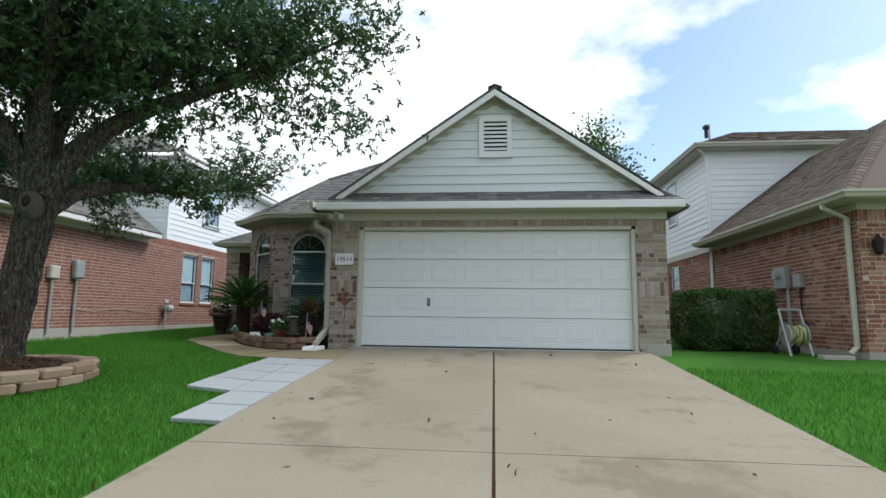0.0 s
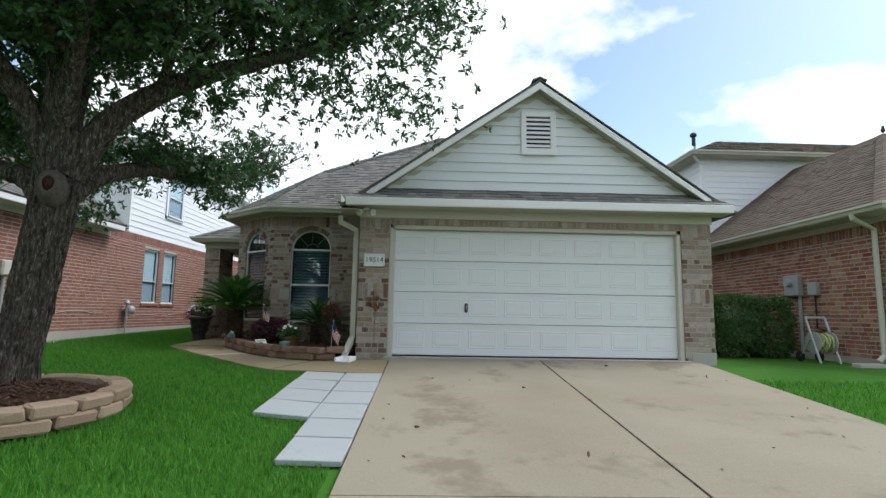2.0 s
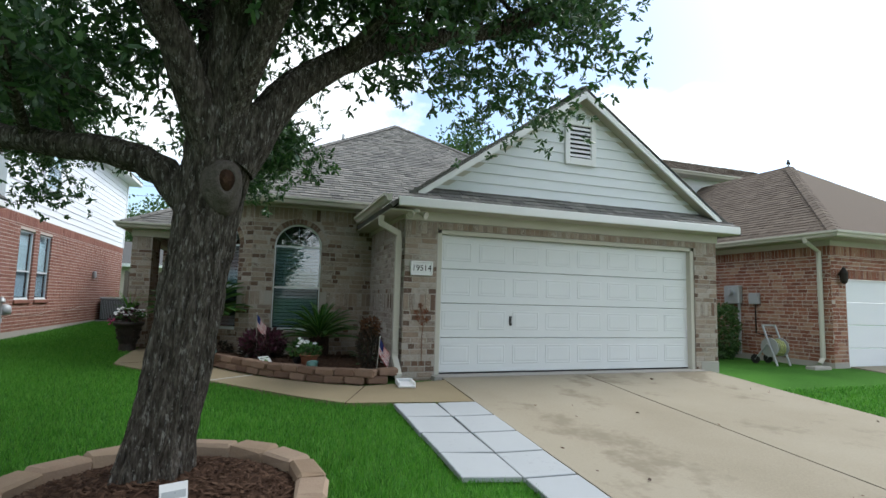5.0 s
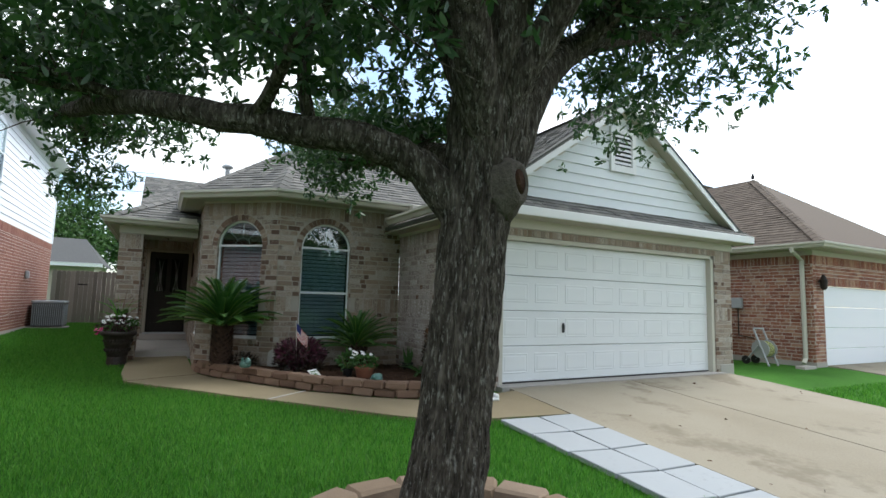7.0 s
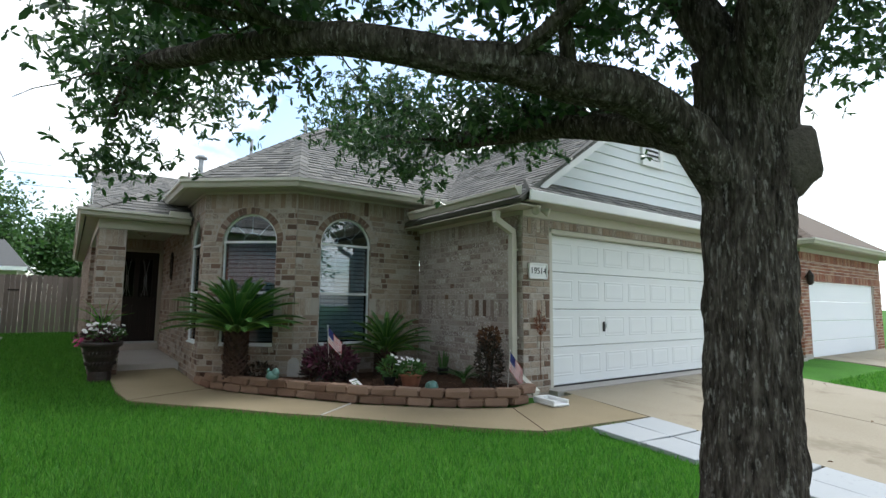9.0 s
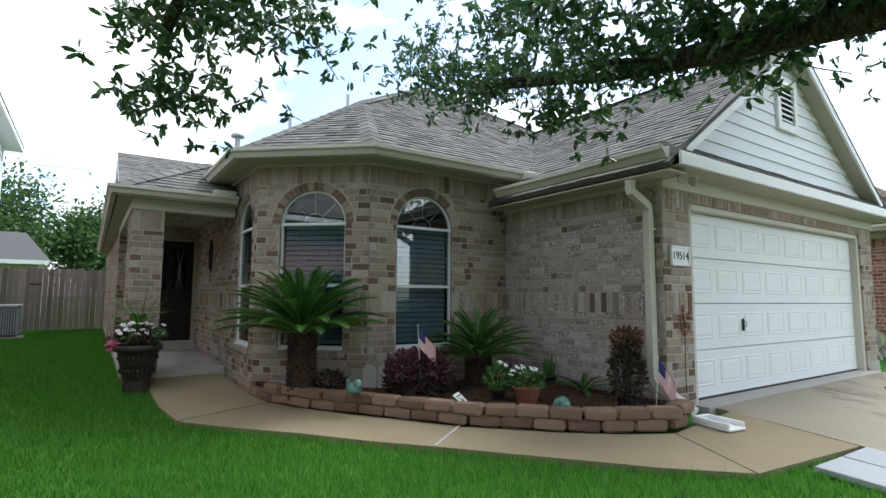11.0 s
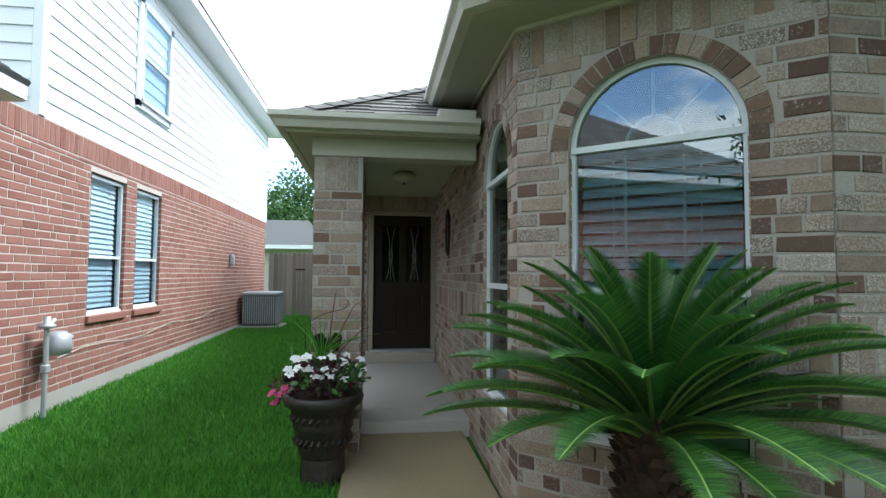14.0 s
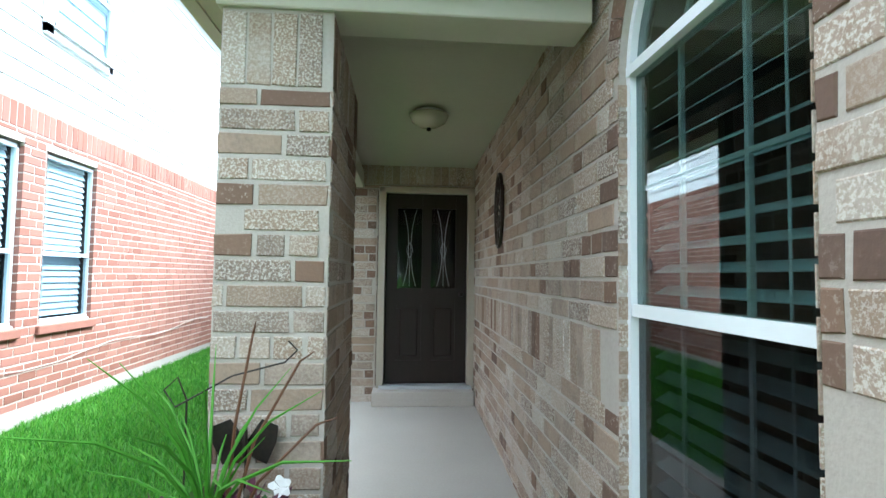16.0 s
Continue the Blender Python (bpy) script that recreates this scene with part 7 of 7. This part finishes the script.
moved(_before, -0.08, -0.20)
dp = thing("nursery_pot", (-4.54, 1.06, 0.06), "black nursery pot with a pale leafy plant", "potted plant")
part("pot", pot_shape(0.06, 0.08, 0.14, (-4.54, 1.06, 0.05)), M["black"], dp, smooth=True)
tuft(dp, "leaves", -4.54, 1.06, 0.30, 0.14, 0.13, 170, 0.075, "green_leaf", 77, 0.4)
stems(dp, -4.54, 1.06, 0.15, 0.38, 0.09, 6, 9, "frond_rib", 0.004)
flower_heads(dp, [(-4.48, 1.0, 0.44), (-4.52, 1.04, 0.47)], "petal_white", 0.03, 7)
sp = thing("spiky_potted_plant", (-3.40, 1.42, 0.06), "upright spiky plant in a black nursery pot", "potted plant")
part("pot", pot_shape(0.07, 0.09, 0.15, (-3.40, 1.42, 0.05)), M["black"], sp, smooth=True)
for _i in range(9):
    _a = _i * 2.4
    _d3 = Vector((math.cos(_a) * 0.25, math.sin(_a) * 0.25, 1)).normalized()
    _c = Vector((-3.40 + 0.03 * math.cos(_a), 1.42 + 0.03 * math.sin(_a), 0.16))
    _L = RNG.uniform(0.2, 0.34)
    part("leaf", Shape().tube([_c, _c + _d3 * _L * 0.6, _c + _d3 * _L], [0.016, 0.018, 0.002], 5), M["green_leaf"], sp)


# big planter by the column
_before = set(bpy.data.objects)
pl = thing("glazed_planter", (-7.86, 4.48, 0.0), "dark glazed planter with white petunias and a grassy spike", "potted plant")
_pz = float(ground_z(-7.86, 4.48))
part("pot", Shape().lathe([(0.15, 0.09), (0.16, 0.105), (0.178, 0.18), (0.205, 0.29), (0.215, 0.30), (0.212, 0.34), (0.235, 0.44), (0.275, 0.46), (0.285, 0.50), (0.275, 0.53), (0.25, 0.53), (0.235, 0.49), (0, 0.49)], (-7.86, 4.48, _pz - 0.01), 36), M["pot"], pl, smooth=True)
for _h, _r in ((0.20, 0.197), (0.36, 0.222)):
    _rl = Shape()
    for _i in range(26):
        _a = 2 * math.pi * _i / 26
        _rl.tube([(-7.86 + (_r + _o) * math.cos(_a + _b), 4.48 + (_r + _o) * math.sin(_a + _b), _pz + _h + _v) for _o, _b, _v in ((-0.012, 0.0, -0.025), (0.006, 0.06, 0.0), (-0.008, 0.12, 0.025))], 0.012, 5)
    part("relief_band", _rl, M["pot"], pl)
part("soil", Shape().lathe([(0.24, 0), (0.1, 0.02), (0, 0.025)], (-7.86, 4.48, _pz + 0.48), 20), M["mulch"], pl)
tuft(pl, "burgundy_leaves", -7.86, 4.48, 0.60, 0.24, 0.09, 420, 0.075, "purple_leaf", 81)
tuft(pl, "leaves", -7.82, 4.45, 0.60, 0.26, 0.10, 260, 0.05, "green_leaf", 82, 0.5)
_g = random.Random(8)
flower_heads(pl, [(-7.86 + 0.28 * math.cos(a) * _g.uniform(0.6, 1.05), 4.48 + 0.26 * math.sin(a) * _g.uniform(0.6, 1.0), 0.64 + _g.uniform(-0.04, 0.13)) for a in [_g.uniform(-2.9, 0.6) for _ in range(30)]], "petal_white", 0.036, 9)
flower_heads(pl, [(-8.16 + _g.uniform(-0.05, 0.07), 4.40 + _g.uniform(-0.08, 0.06), 0.55 + _g.uniform(-0.14, 0.05)) for _ in range(9)], "petal_pink", 0.032, 10)
tuft(pl, "trailing_leaves", -8.12, 4.42, 0.53, 0.09, 0.10, 110, 0.05, "purple_leaf", 83)
for _i in range(22):
    _a, _L, _dr = _g.uniform(0, 6.28), _g.uniform(0.35, 0.75), _g.uniform(0.2, 1.0)
    _c = Vector((-7.88, 4.50, 0.55))
    _o = Vector((math.cos(_a), math.sin(_a), 0))
    _pts = [_c + _o * (_L * _dr * q * q * 0.8) + Vector((0, 0, _L * (q - 0.45 * _dr * q * q))) for q in (0, 0.25, 0.5, 0.75, 1.0)]
    part("grass_blade", Shape().tube(_pts, [0.006, 0.0065, 0.0055, 0.004, 0.001], 4), M["grass"], pl)
for _i, (_dx, _dy, _dz) in enumerate(((0.22, 0.12, 0.62), (0.30, 0.05, 0.42), (0.05, 0.1, 0.72))):
    _c = Vector((-7.84, 4.50, 0.56))
    part("dry_stem", Shape().tube([_c, _c + Vector((_dx * 0.3, _dy * 0.4, _dz * 0.5)), _c + Vector((_dx * 0.8, _dy, _dz * 0.85)), _c + Vector((_dx, _dy * 0.9, _dz * 0.9))], [0.006, 0.005, 0.004, 0.002], 5), M["brown_leaf"], pl)

stake = thing("butterfly_stake", (-7.83, 4.72, 0.0), "dark wire garden stake with a mesh butterfly", "garden ornament")
part("rod", Shape().tube([(-8.02, 4.70, 0.0), (-8.03, 4.72, 0.95), (-8.06, 4.72, 1.02), (-8.10, 4.72, 0.98), (-8.06, 4.71, 0.93), (-7.9, 4.74, 1.02), (-7.74, 4.76, 1.06), (-7.70, 4.76, 1.10), (-7.73, 4.76, 1.13)], 0.0032, 6), M["iron"], stake)
for _sx in (-1, 1):
    _w = Shape()
    _c = (-7.86, 4.78, 0.80)
    _w.prism([(_c[0], _c[1], _c[2]), (_c[0] + _sx * 0.05, _c[1] - 0.01, _c[2] + 0.075), (_c[0] + _sx * 0.105, _c[1] - 0.02, _c[2] + 0.055), (_c[0] + _sx * 0.10, _c[1] - 0.02, _c[2] - 0.0), (_c[0] + _sx * 0.07, _c[1] - 0.01, _c[2] - 0.07), (_c[0] + _sx * 0.02, _c[1], _c[2] - 0.05)], (0, 0.004, 0))
    part("wing", _w, M["iron"], stake)
part("body", Shape().tube([(-7.86, 4.77, 0.74), (-7.86, 4.765, 0.8), (-7.86, 4.77, 0.86)], [0.005, 0.011, 0.005], 6), M["iron"], stake)
part("post", Shape().tube([(-7.86, 4.78, 0.05), (-7.86, 4.78, 0.8)], 0.004, 5), M["iron"], stake)
part("foot", Shape().lathe([(0.15, -0.12), (0.16, -0.1), (0.15, 0.085), (0.12, 0.1)], (-7.86, 4.48, _pz), 24), M["pot"], pl)
moved(_before, 0.22, -0.02, 0.06)


# ---- flags, figures, signs in the bed ----
def flag(x, y, z0, lean, yaw, label, size=1.0):
    f = thing("garden_flag", (x, y, z0), label, "flag", "small flags in the bed")
    rot = Matrix.Translation((x, y, z0)) @ pose(0, 0, 0, 0, lean, yaw) @ Matrix.Scale(size, 4)
    on_world(part("stick", Shape().tube([(0, 0, -0.05), (0, 0, 0.62)], 0.006, 6).mesh("stick", M["plastic"]), None, f), rot)
    on_world(part("finial", Shape().lathe([(0.0, 0), (0.009, 0.005), (0.008, 0.02), (0, 0.03)], (0, 0, 0.61), 8).mesh("finial", M["flag_white"]), None, f), rot)

    def cloth(s, t):  # s along the stripe from the stick, t down from the top; the cloth hangs in folds
        x_ = 0.42 * s * 0.50 + 0.004
        y_ = 0.03 * math.sin(s * 9 + t * 2) * s
        z_ = 0.60 - 0.26 * t - 0.42 * s * 0.62
        return (x_, y_, z_)

    for k in range(13):
        s = Shape()
        t0, t1 = k / 13, (k + 1) / 13
        start = 0.40 if k < 7 else 0.0
        n_ = 8
        for i in range(n_ + 1):
            ss = start + (1 - start) * i / n_
            s.v += [cloth(ss, t0), cloth(ss, t1)]
        s.f = [(2 * i, 2 * i + 1, 2 * i + 3, 2 * i + 2) for i in range(n_)]
        on_world(part("stripe", s.mesh("stripe", M["flag_red"] if k % 2 == 0 else M["flag_white"]), None, f), rot)
    c = Shape()
    n_ = 5
    for i in range(n_ + 1):
        c.v += [cloth(0.40 * i / n_, 0.0), cloth(0.40 * i / n_, 7 / 13)]
    c.f = [(2 * i, 2 * i + 1, 2 * i + 3, 2 * i + 2) for i in range(n_)]
    can = on_world(part("canton", c.mesh("canton", M["flag_blue"]), None, f), rot)
    st = Shape()
    for r_ in range(5):
        for q in range(6):
            px, py, pz = cloth(0.04 + 0.06 * q, 0.05 + 0.1 * r_)
            for dy in (-0.002, 0.002):
                st.add([(px - 0.004, py + dy, pz), (px, py + dy, pz - 0.004), (px + 0.004, py + dy, pz), (px, py + dy, pz + 0.004)], [(0, 1, 2, 3)])
    on_world(part("stars", st.mesh("stars", M["flag_white"]), None, can, kind="stuff"), rot)
    return f


flag(-5.17, 1.62, 0.32, -3, -35, "small striped flag on a stick standing in the burgundy bush", 0.85)
flag(-3.50, -0.12, 0.05, 4, -35, "small striped flag on a stick beside the columnar shrub", 0.85)


def figure(name, x, y, z, yaw, label, tall):
    """A glazed garden figure: one plain rounded mesh."""
    s = Shape()
    s.lathe([(0.0, 0), (0.07, 0.0), (0.085, 0.03), (0.07, 0.075), (0.03, 0.1), (0, 0.105)], (0, 0, 0), 16)
    s.lathe([(0.0, 0), (0.04, 0.01), (0.05, 0.04), (0.035, 0.07 + tall), (0, 0.085 + tall)], (0.05, 0, 0.04), 14)
    s.lathe([(0.0, 0), (0.02, 0.005), (0.02, 0.06 + tall), (0, 0.08 + tall)], (-0.07, 0.0, 0.04), 10)
    me = s.mesh(name, M["teal"], True)
    ob = tagged(new(name, me), label, "figurine")
    ob.matrix_world = pose(x, y, z, 0, 0, yaw)
    return ob


figure("garden_figurine", -5.87, 1.80, 0.165, -60, "teal glazed ceramic bird figurine on the bed's curb", 0.02)
figure("garden_figurine", -4.38, 0.30, 0.105, 30, "teal glazed ceramic frog figurine behind the bed's curb", -0.02)
sg = thing("plant_sign", (-4.99, 1.05, 0.06), "small white printed card staked behind the curb", "sign")
_m4 = pose(-5.0, 1.03, 0.10, -50, 0, 38)
on_world(part("card", Shape().box(-0.10, 0.10, -0.003, 0.003, 0, 0.13, bevel=0.002).mesh("card", M["flag_white"]), None, sg), _m4)
on_world(part("print", Shape().box(-0.085, 0.085, -0.0045, -0.003, 0.085, 0.10).box(-0.085, 0.02, -0.0045, -0.003, 0.06, 0.068).box(-0.03, 0.03, -0.0045, -0.003, 0.015, 0.05).mesh("print", M["green_leaf"]), None, sg), _m4)
on_world(part("stake", Shape().box(-0.006, 0.006, 0.003, 0.008, -0.12, 0.08).mesh("stake", M["flag_white"]), None, sg), _m4)
_sn = Shape()
for _sx in (-1, 1):
    _c0 = _sx * 0.088
    _ring = [(_c0 - 0.085, 0)] + [(_c0 - 0.085 * math.cos(math.pi * k / 12), 0.22 + 0.085 * math.sin(math.pi * k / 12)) for k in range(13)] + [(_c0 + 0.085, 0)]
    _sn.prism([(x, 0, z) for x, z in _ring][::-1], (0, 0.05, 0))
_st2 = tagged(new("garden_stone", _sn.mesh("garden_stone", M["stone"])), "pale twin tablet garden stone leaning on the wall", "garden stone")
for _sx in (-1, 1):
    for _i in range(5):
        _bar = new("carved_line", Shape().box(_sx * 0.088 - 0.05, _sx * 0.088 + 0.045, -0.002, 0.002, 0.06 + _i * 0.036, 0.066 + _i * 0.036).mesh("carved_line", M["grey_metal"]))
        _bar.parent = _st2
_st2.matrix_world = pose(-5.28, 2.42, 0.05, -8, 0, -22)

# downspout and splash block at the garage corner
ds = thing("downspout", (-3.2, 0.1, 0.0), "beige square gutter downspout at the garage corner", "downspout")


def square_pipe(pts, w, d):
    s = Shape()
    pts = [Vector(p) for p in pts]
    for i, p in enumerate(pts):
        dirn = (pts[min(i + 1, len(pts) - 1)] - pts[max(i - 1, 0)]).normalized()
        a = Vector((1, 0, 0)) if abs(dirn.x) < 0.9 else Vector((0, 1, 0))
        a = (a - dirn * a.dot(dirn)).normalized()
        b = dirn.cross(a)
        s.v += [p + a * w / 2 + b * d / 2, p - a * w / 2 + b * d / 2, p - a * w / 2 - b * d / 2, p + a * w / 2 - b * d / 2]
    n_ = len(pts)
    s.f = [(4 * i + k, 4 * i + (k + 1) % 4, 4 * i + 4 + (k + 1) % 4, 4 * i + 4 + k) for i in range(n_ - 1) for k in range(4)] + [(3, 2, 1, 0), (4 * n_ - 4, 4 * n_ - 3, 4 * n_ - 2, 4 * n_ - 1)]
    return s


part("pipe", square_pipe([(-3.46, 0.13, 2.42), (-3.46, 0.13, 2.30), (-3.18, 0.12, 2.16), (-3.175, 0.12, 2.05), (-3.175, 0.12, 0.32), (-3.19, 0.06, 0.25), (-3.23, -0.36, 0.05)], 0.09, 0.075), M["trim"], ds)
for _z in (0.7, 1.9):
    part("strap", Shape().box(-3.225, -3.108, 0.07, 0.17, _z, _z + 0.025), M["trim"], ds)
sb = thing("splash_block", (-3.22, -0.55, -0.1), "white concrete splash block below the downspout", "splash block")
_sgz = float(ground_z(-3.2, -0.6)) + 0.02
_m5 = pose(-3.18, -0.56, _sgz, 0, 0, -8)
on_world(part("tray", Shape().box(-0.12, 0.12, -0.2, 0.2, 0.0, 0.03, bevel=0.01).mesh("tray", M["white"]), None, sb), _m5)
for _x in (-0.105, 0.105):
    on_world(part("side", Shape().box(_x - 0.018, _x + 0.015, -0.19, 0.2, 0.025, 0.075, bevel=0.008).mesh("side", M["white"]), None, sb), _m5)
on_world(part("back", Shape().box(-0.1, 0.1, 0.17, 0.2, 0.025, 0.075, bevel=0.008).mesh("back", M["white"]), None, sb), _m5)

# number plate
plate = thing("house_number", (-2.83, -0.02, 1.51), "white framed house number plate reading 19514", "sign")
part("board", Shape().box(-3.01, -2.655, -0.035, -0.012, 1.515, 1.735, bevel=0.006), M["white"], plate)
_fr2 = Shape()
for _q in ((-3.01, -2.655, 1.515, 1.54), (-3.01, -2.655, 1.71, 1.735), (-3.01, -2.985, 1.515, 1.735), (-2.68, -2.655, 1.515, 1.735)):
    _fr2.box(_q[0], _q[1], -0.046, -0.034, _q[2], _q[3], bevel=0.004)
part("rim", _fr2, M["white"], plate)
_fc = bpy.data.curves.new("digits", "FONT")
_fc.body, _fc.size, _fc.extrude, _fc.align_x, _fc.align_y = "19514", 0.125, 0.002, "CENTER", "CENTER"
_fc.materials.append(M["ink"])
_dg = new("digits", _fc)
_dg.parent = plate
on_world(_dg, pose(-2.832, -0.038, 1.625, 90, 0, 0))

# twin flood lamps under the garage eave
fl = thing("flood_lamps", (-2.98, -0.15, 2.40), "pair of white flood lamps under the eave", "outdoor lamp")
part("base", Shape().lathe([(0.05, 0), (0.05, 0.03), (0.02, 0.04)], (-2.98, -0.17, 2.475), 14), M["white"], fl)
for _sx in (-1, 1):
    _h = part("lamp_head", Shape().lathe([(0.02, 0), (0.03, 0.04), (0.055, 0.1), (0.058, 0.13), (0.05, 0.13), (0, 0.11)], (0, 0, 0), 14).mesh("lamp_head", M["plastic"], True), None, fl)
    on_world(_h, Matrix.Translation((-2.98 + _sx * 0.05, -0.17, 2.455)) @ Vector((_sx * 0.6, -0.75, -0.35)).to_track_quat("Z", "Y").to_matrix().to_4x4())

# rusty wire flower on the pier
orn = thing("wire_flower", (-2.80, -0.03, 0.4), "rusty wire flower ornament hung on the brick pier", "wall ornament")
part("stalk", Shape().tube([(-2.79, -0.02, 0.15), (-2.80, -0.025, 0.5), (-2.78, -0.025, 0.8), (-2.81, -0.025, 1.0)], 0.005, 5), M["rust"], orn)
for _i, (_dx, _dz) in enumerate(((-0.08, 0.86), (0.05, 0.97), (-0.04, 1.05), (0.06, 0.83), (-0.1, 0.95))):
    _p = Shape()
    for _k in range(5):
        _a = _k * 1.2566
        _p.add([(-2.80 + _dx, -0.03, _dz), (-2.80 + _dx + 0.035 * math.cos(_a - 0.4), -0.045, _dz + 0.035 * math.sin(_a - 0.4)), (-2.80 + _dx + 0.05 * math.cos(_a), -0.04, _dz + 0.05 * math.sin(_a)), (-2.80 + _dx + 0.035 * math.cos(_a + 0.4), -0.045, _dz + 0.035 * math.sin(_a + 0.4))], [(0, 1, 2, 3)])
    part("petal_head", _p, M["rust"], orn)
    part("tendril", Shape().tube([(-2.80, -0.026, 0.75), (-2.80 + _dx * 0.6, -0.028, _dz - 0.07), (-2.80 + _dx, -0.03, _dz)], 0.004, 5), M["rust"], orn)

# porch: ceiling lamp and wall medallion
cl = thing("porch_ceiling_lamp", (-6.97, 6.6, 2.5), "round frosted glass porch ceiling lamp, unlit", "ceiling lamp")
part("canopy", Shape().lathe([(0.10, 0), (0.10, 0.025), (0.02, 0.03)], (-6.97, 6.6, 2.548), 20), M["white"], cl, smooth=True)
part("bowl", Shape().lathe([(0.0, 0), (0.06, 0.005), (0.12, 0.04), (0.14, 0.085), (0.13, 0.095)], (-6.97, 6.6, 2.455), 24), M["bulb"], cl, smooth=True)
part("finial", Shape().lathe([(0.0, 0), (0.016, 0.006), (0.016, 0.024), (0.006, 0.03)], (-6.97, 6.6, 2.428), 10), M["iron"], cl)
med = thing("wall_medallion", (-6.44, 6.75, 1.6), "dark oval iron scrollwork medallion on the porch wall", "wall ornament")
_ov = lambda k, s: (-6.435, 6.75 + 0.13 * s * math.cos(k), 1.90 + 0.27 * s * math.sin(k))
part("rim", Shape().tube([_ov(2 * math.pi * i / 28, 1) for i in range(29)], 0.014, 6), M["iron"], med)
part("inner_rim", Shape().tube([_ov(2 * math.pi * i / 28, 0.55) for i in range(29)], 0.009, 6), M["iron"], med)
_sp = Shape()
for _i in range(8):
    _a = 2 * math.pi * _i / 8
    _sp.tube([_ov(_a, 0.2), _ov(_a + 0.3, 0.55), _ov(_a, 1.0)], 0.008, 5)
part("scrollwork", _sp, M["iron"], med)

# roof pipes
for _nm, _x, _y, _z0, _z1, _lb in (("roof_vent", -5.65, 8.71, 3.8, 4.70, "grey mushroom capped roof vent"), ("vent_pipe", -2.9, 9.0, 5.2, 6.45, "thin grey plumbing vent pipe on the roof"), ("vent_pipe", -4.3, 9.3, 4.5, 5.65, "thin grey plumbing vent pipe on the roof"), ("vent_pipe", 2.2, 7.0, 4.0, 6.2, "thin dark plumbing vent pipe on the roof")):
    _t6 = thing(_nm, (_x, _y, _z0), _lb, "roof vent")
    part("pipe", Shape().tube([(_x, _y, _z0), (_x, _y, _z1)], 0.06 if _nm == "roof_vent" else 0.045, 10), M["grey_metal"], _t6)
    if _nm == "roof_vent":
        part("cap", Shape().lathe([(0.06, 0), (0.14, 0.02), (0.15, 0.06), (0.1, 0.11), (0, 0.13)], (_x, _y, _z1), 14), M["grey_metal"], _t6, smooth=True)

# hose reel
hr = thing("hose_reel", (5.62, 0.9, -0.12), "grey plastic hose reel cart with a yellow green hose", "hose reel")
_hz = float(ground_z(5.6, 0.9)) - 0.02
for _x in (5.42, 5.80):
    part("side_frame", Shape().tube([(_x, 0.62, _hz), (_x, 0.80, _hz + 0.45), (_x, 0.95, _hz + 0.85)], 0.022, 6).tube([(_x, 1.15, _hz + 0.08), (_x, 0.85, _hz + 0.45)], 0.022, 6), M["grey_metal"], hr)
    part("drum_flange", Shape().tube([(_x - 0.008 + (0.03 if _x < 5.6 else -0.03), 0.82, _hz + 0.38), (_x + 0.008 + (0.03 if _x < 5.6 else -0.03), 0.82, _hz + 0.38)], 0.21, 20), M["grey_metal"], hr)
    part("wheel", Shape().tube([(_x - 0.02, 1.15, _hz + 0.1), (_x + 0.02, 1.15, _hz + 0.1)], 0.1, 16), M["black"], hr)
part("handle_bar", Shape().tube([(5.42, 0.95, _hz + 0.85), (5.80, 0.95, _hz + 0.85)], 0.022, 6), M["grey_metal"], hr)
part("drum", Shape().tube([(5.46, 0.82, _hz + 0.38), (5.76, 0.82, _hz + 0.38)], 0.1, 14), M["grey_metal"], hr)
_hs = [(5.47 + 0.28 * abs(((i / 22) % 2) - 1), 0.82 + (0.13 + 0.012 * (i // 22)) * math.cos(i * 0.62), _hz + 0.38 + (0.13 + 0.012 * (i // 22)) * math.sin(i * 0.62)) for i in range(100)]
part("hose", Shape().tube(_hs, 0.014, 6), M["hose"], hr)
structure("east_stepping_stone", Shape().box(5.6, 6.1, -0.05, 0.15, -0.2, float(ground_z(5.8, 0)) + 0.03, bevel=0.01), M["slab"], "flat concrete splash pad by the neighbouring downspout", "paving")

# overhead lines
for _i, _z in enumerate((10.5, 11.6, 12.6)):
    _pl = Shape().tube([(-60 + k * 10, 45 + _i, _z - 0.9 * math.sin(math.pi * (k % 6) / 6)) for k in range(13)], 0.02, 4)
    tagged(new("overhead_line", _pl.mesh("overhead_line", M["black"])), "thin overhead utility line behind the houses", "cable", "overhead lines")
for _x in (-60, 0, 60):
    _up = thing("utility_pole", (_x, 46, 0), "far wooden utility pole behind the houses", "utility pole", "overhead lines")
    part("shaft", Shape().tube([(_x, 46, 0), (_x, 46, 13)], [0.16, 0.1], 8), M["fence"], _up)
    part("crossarm", Shape().box(_x - 0.8, _x + 0.8, 44.9, 47.2, 12.2, 12.35), M["fence"], _up)

# fallen leaves on the drive
_nr7 = np.random.default_rng(90)
_lx, _ly = _nr7.uniform(-2.5, 2.6, 46), _nr7.uniform(-8, -0.6, 46)
_lp = np.stack([_lx, _ly, ground_z(_lx, _ly) + 0.026], 1)
_v, _t7 = leaf_cloud(_lp, np.stack([_nr7.normal(0, 1, 46), _nr7.normal(0, 1, 46), 0 * _lx], 1), 0.05, _nr7, 0.4, 0.1)
tagged(new("fallen_leaves", fast_mesh("fallen_leaves", _v, _t7, M["brown_leaf"])), "a few dry brown leaves on the driveway", "leaves", kind="stuff")
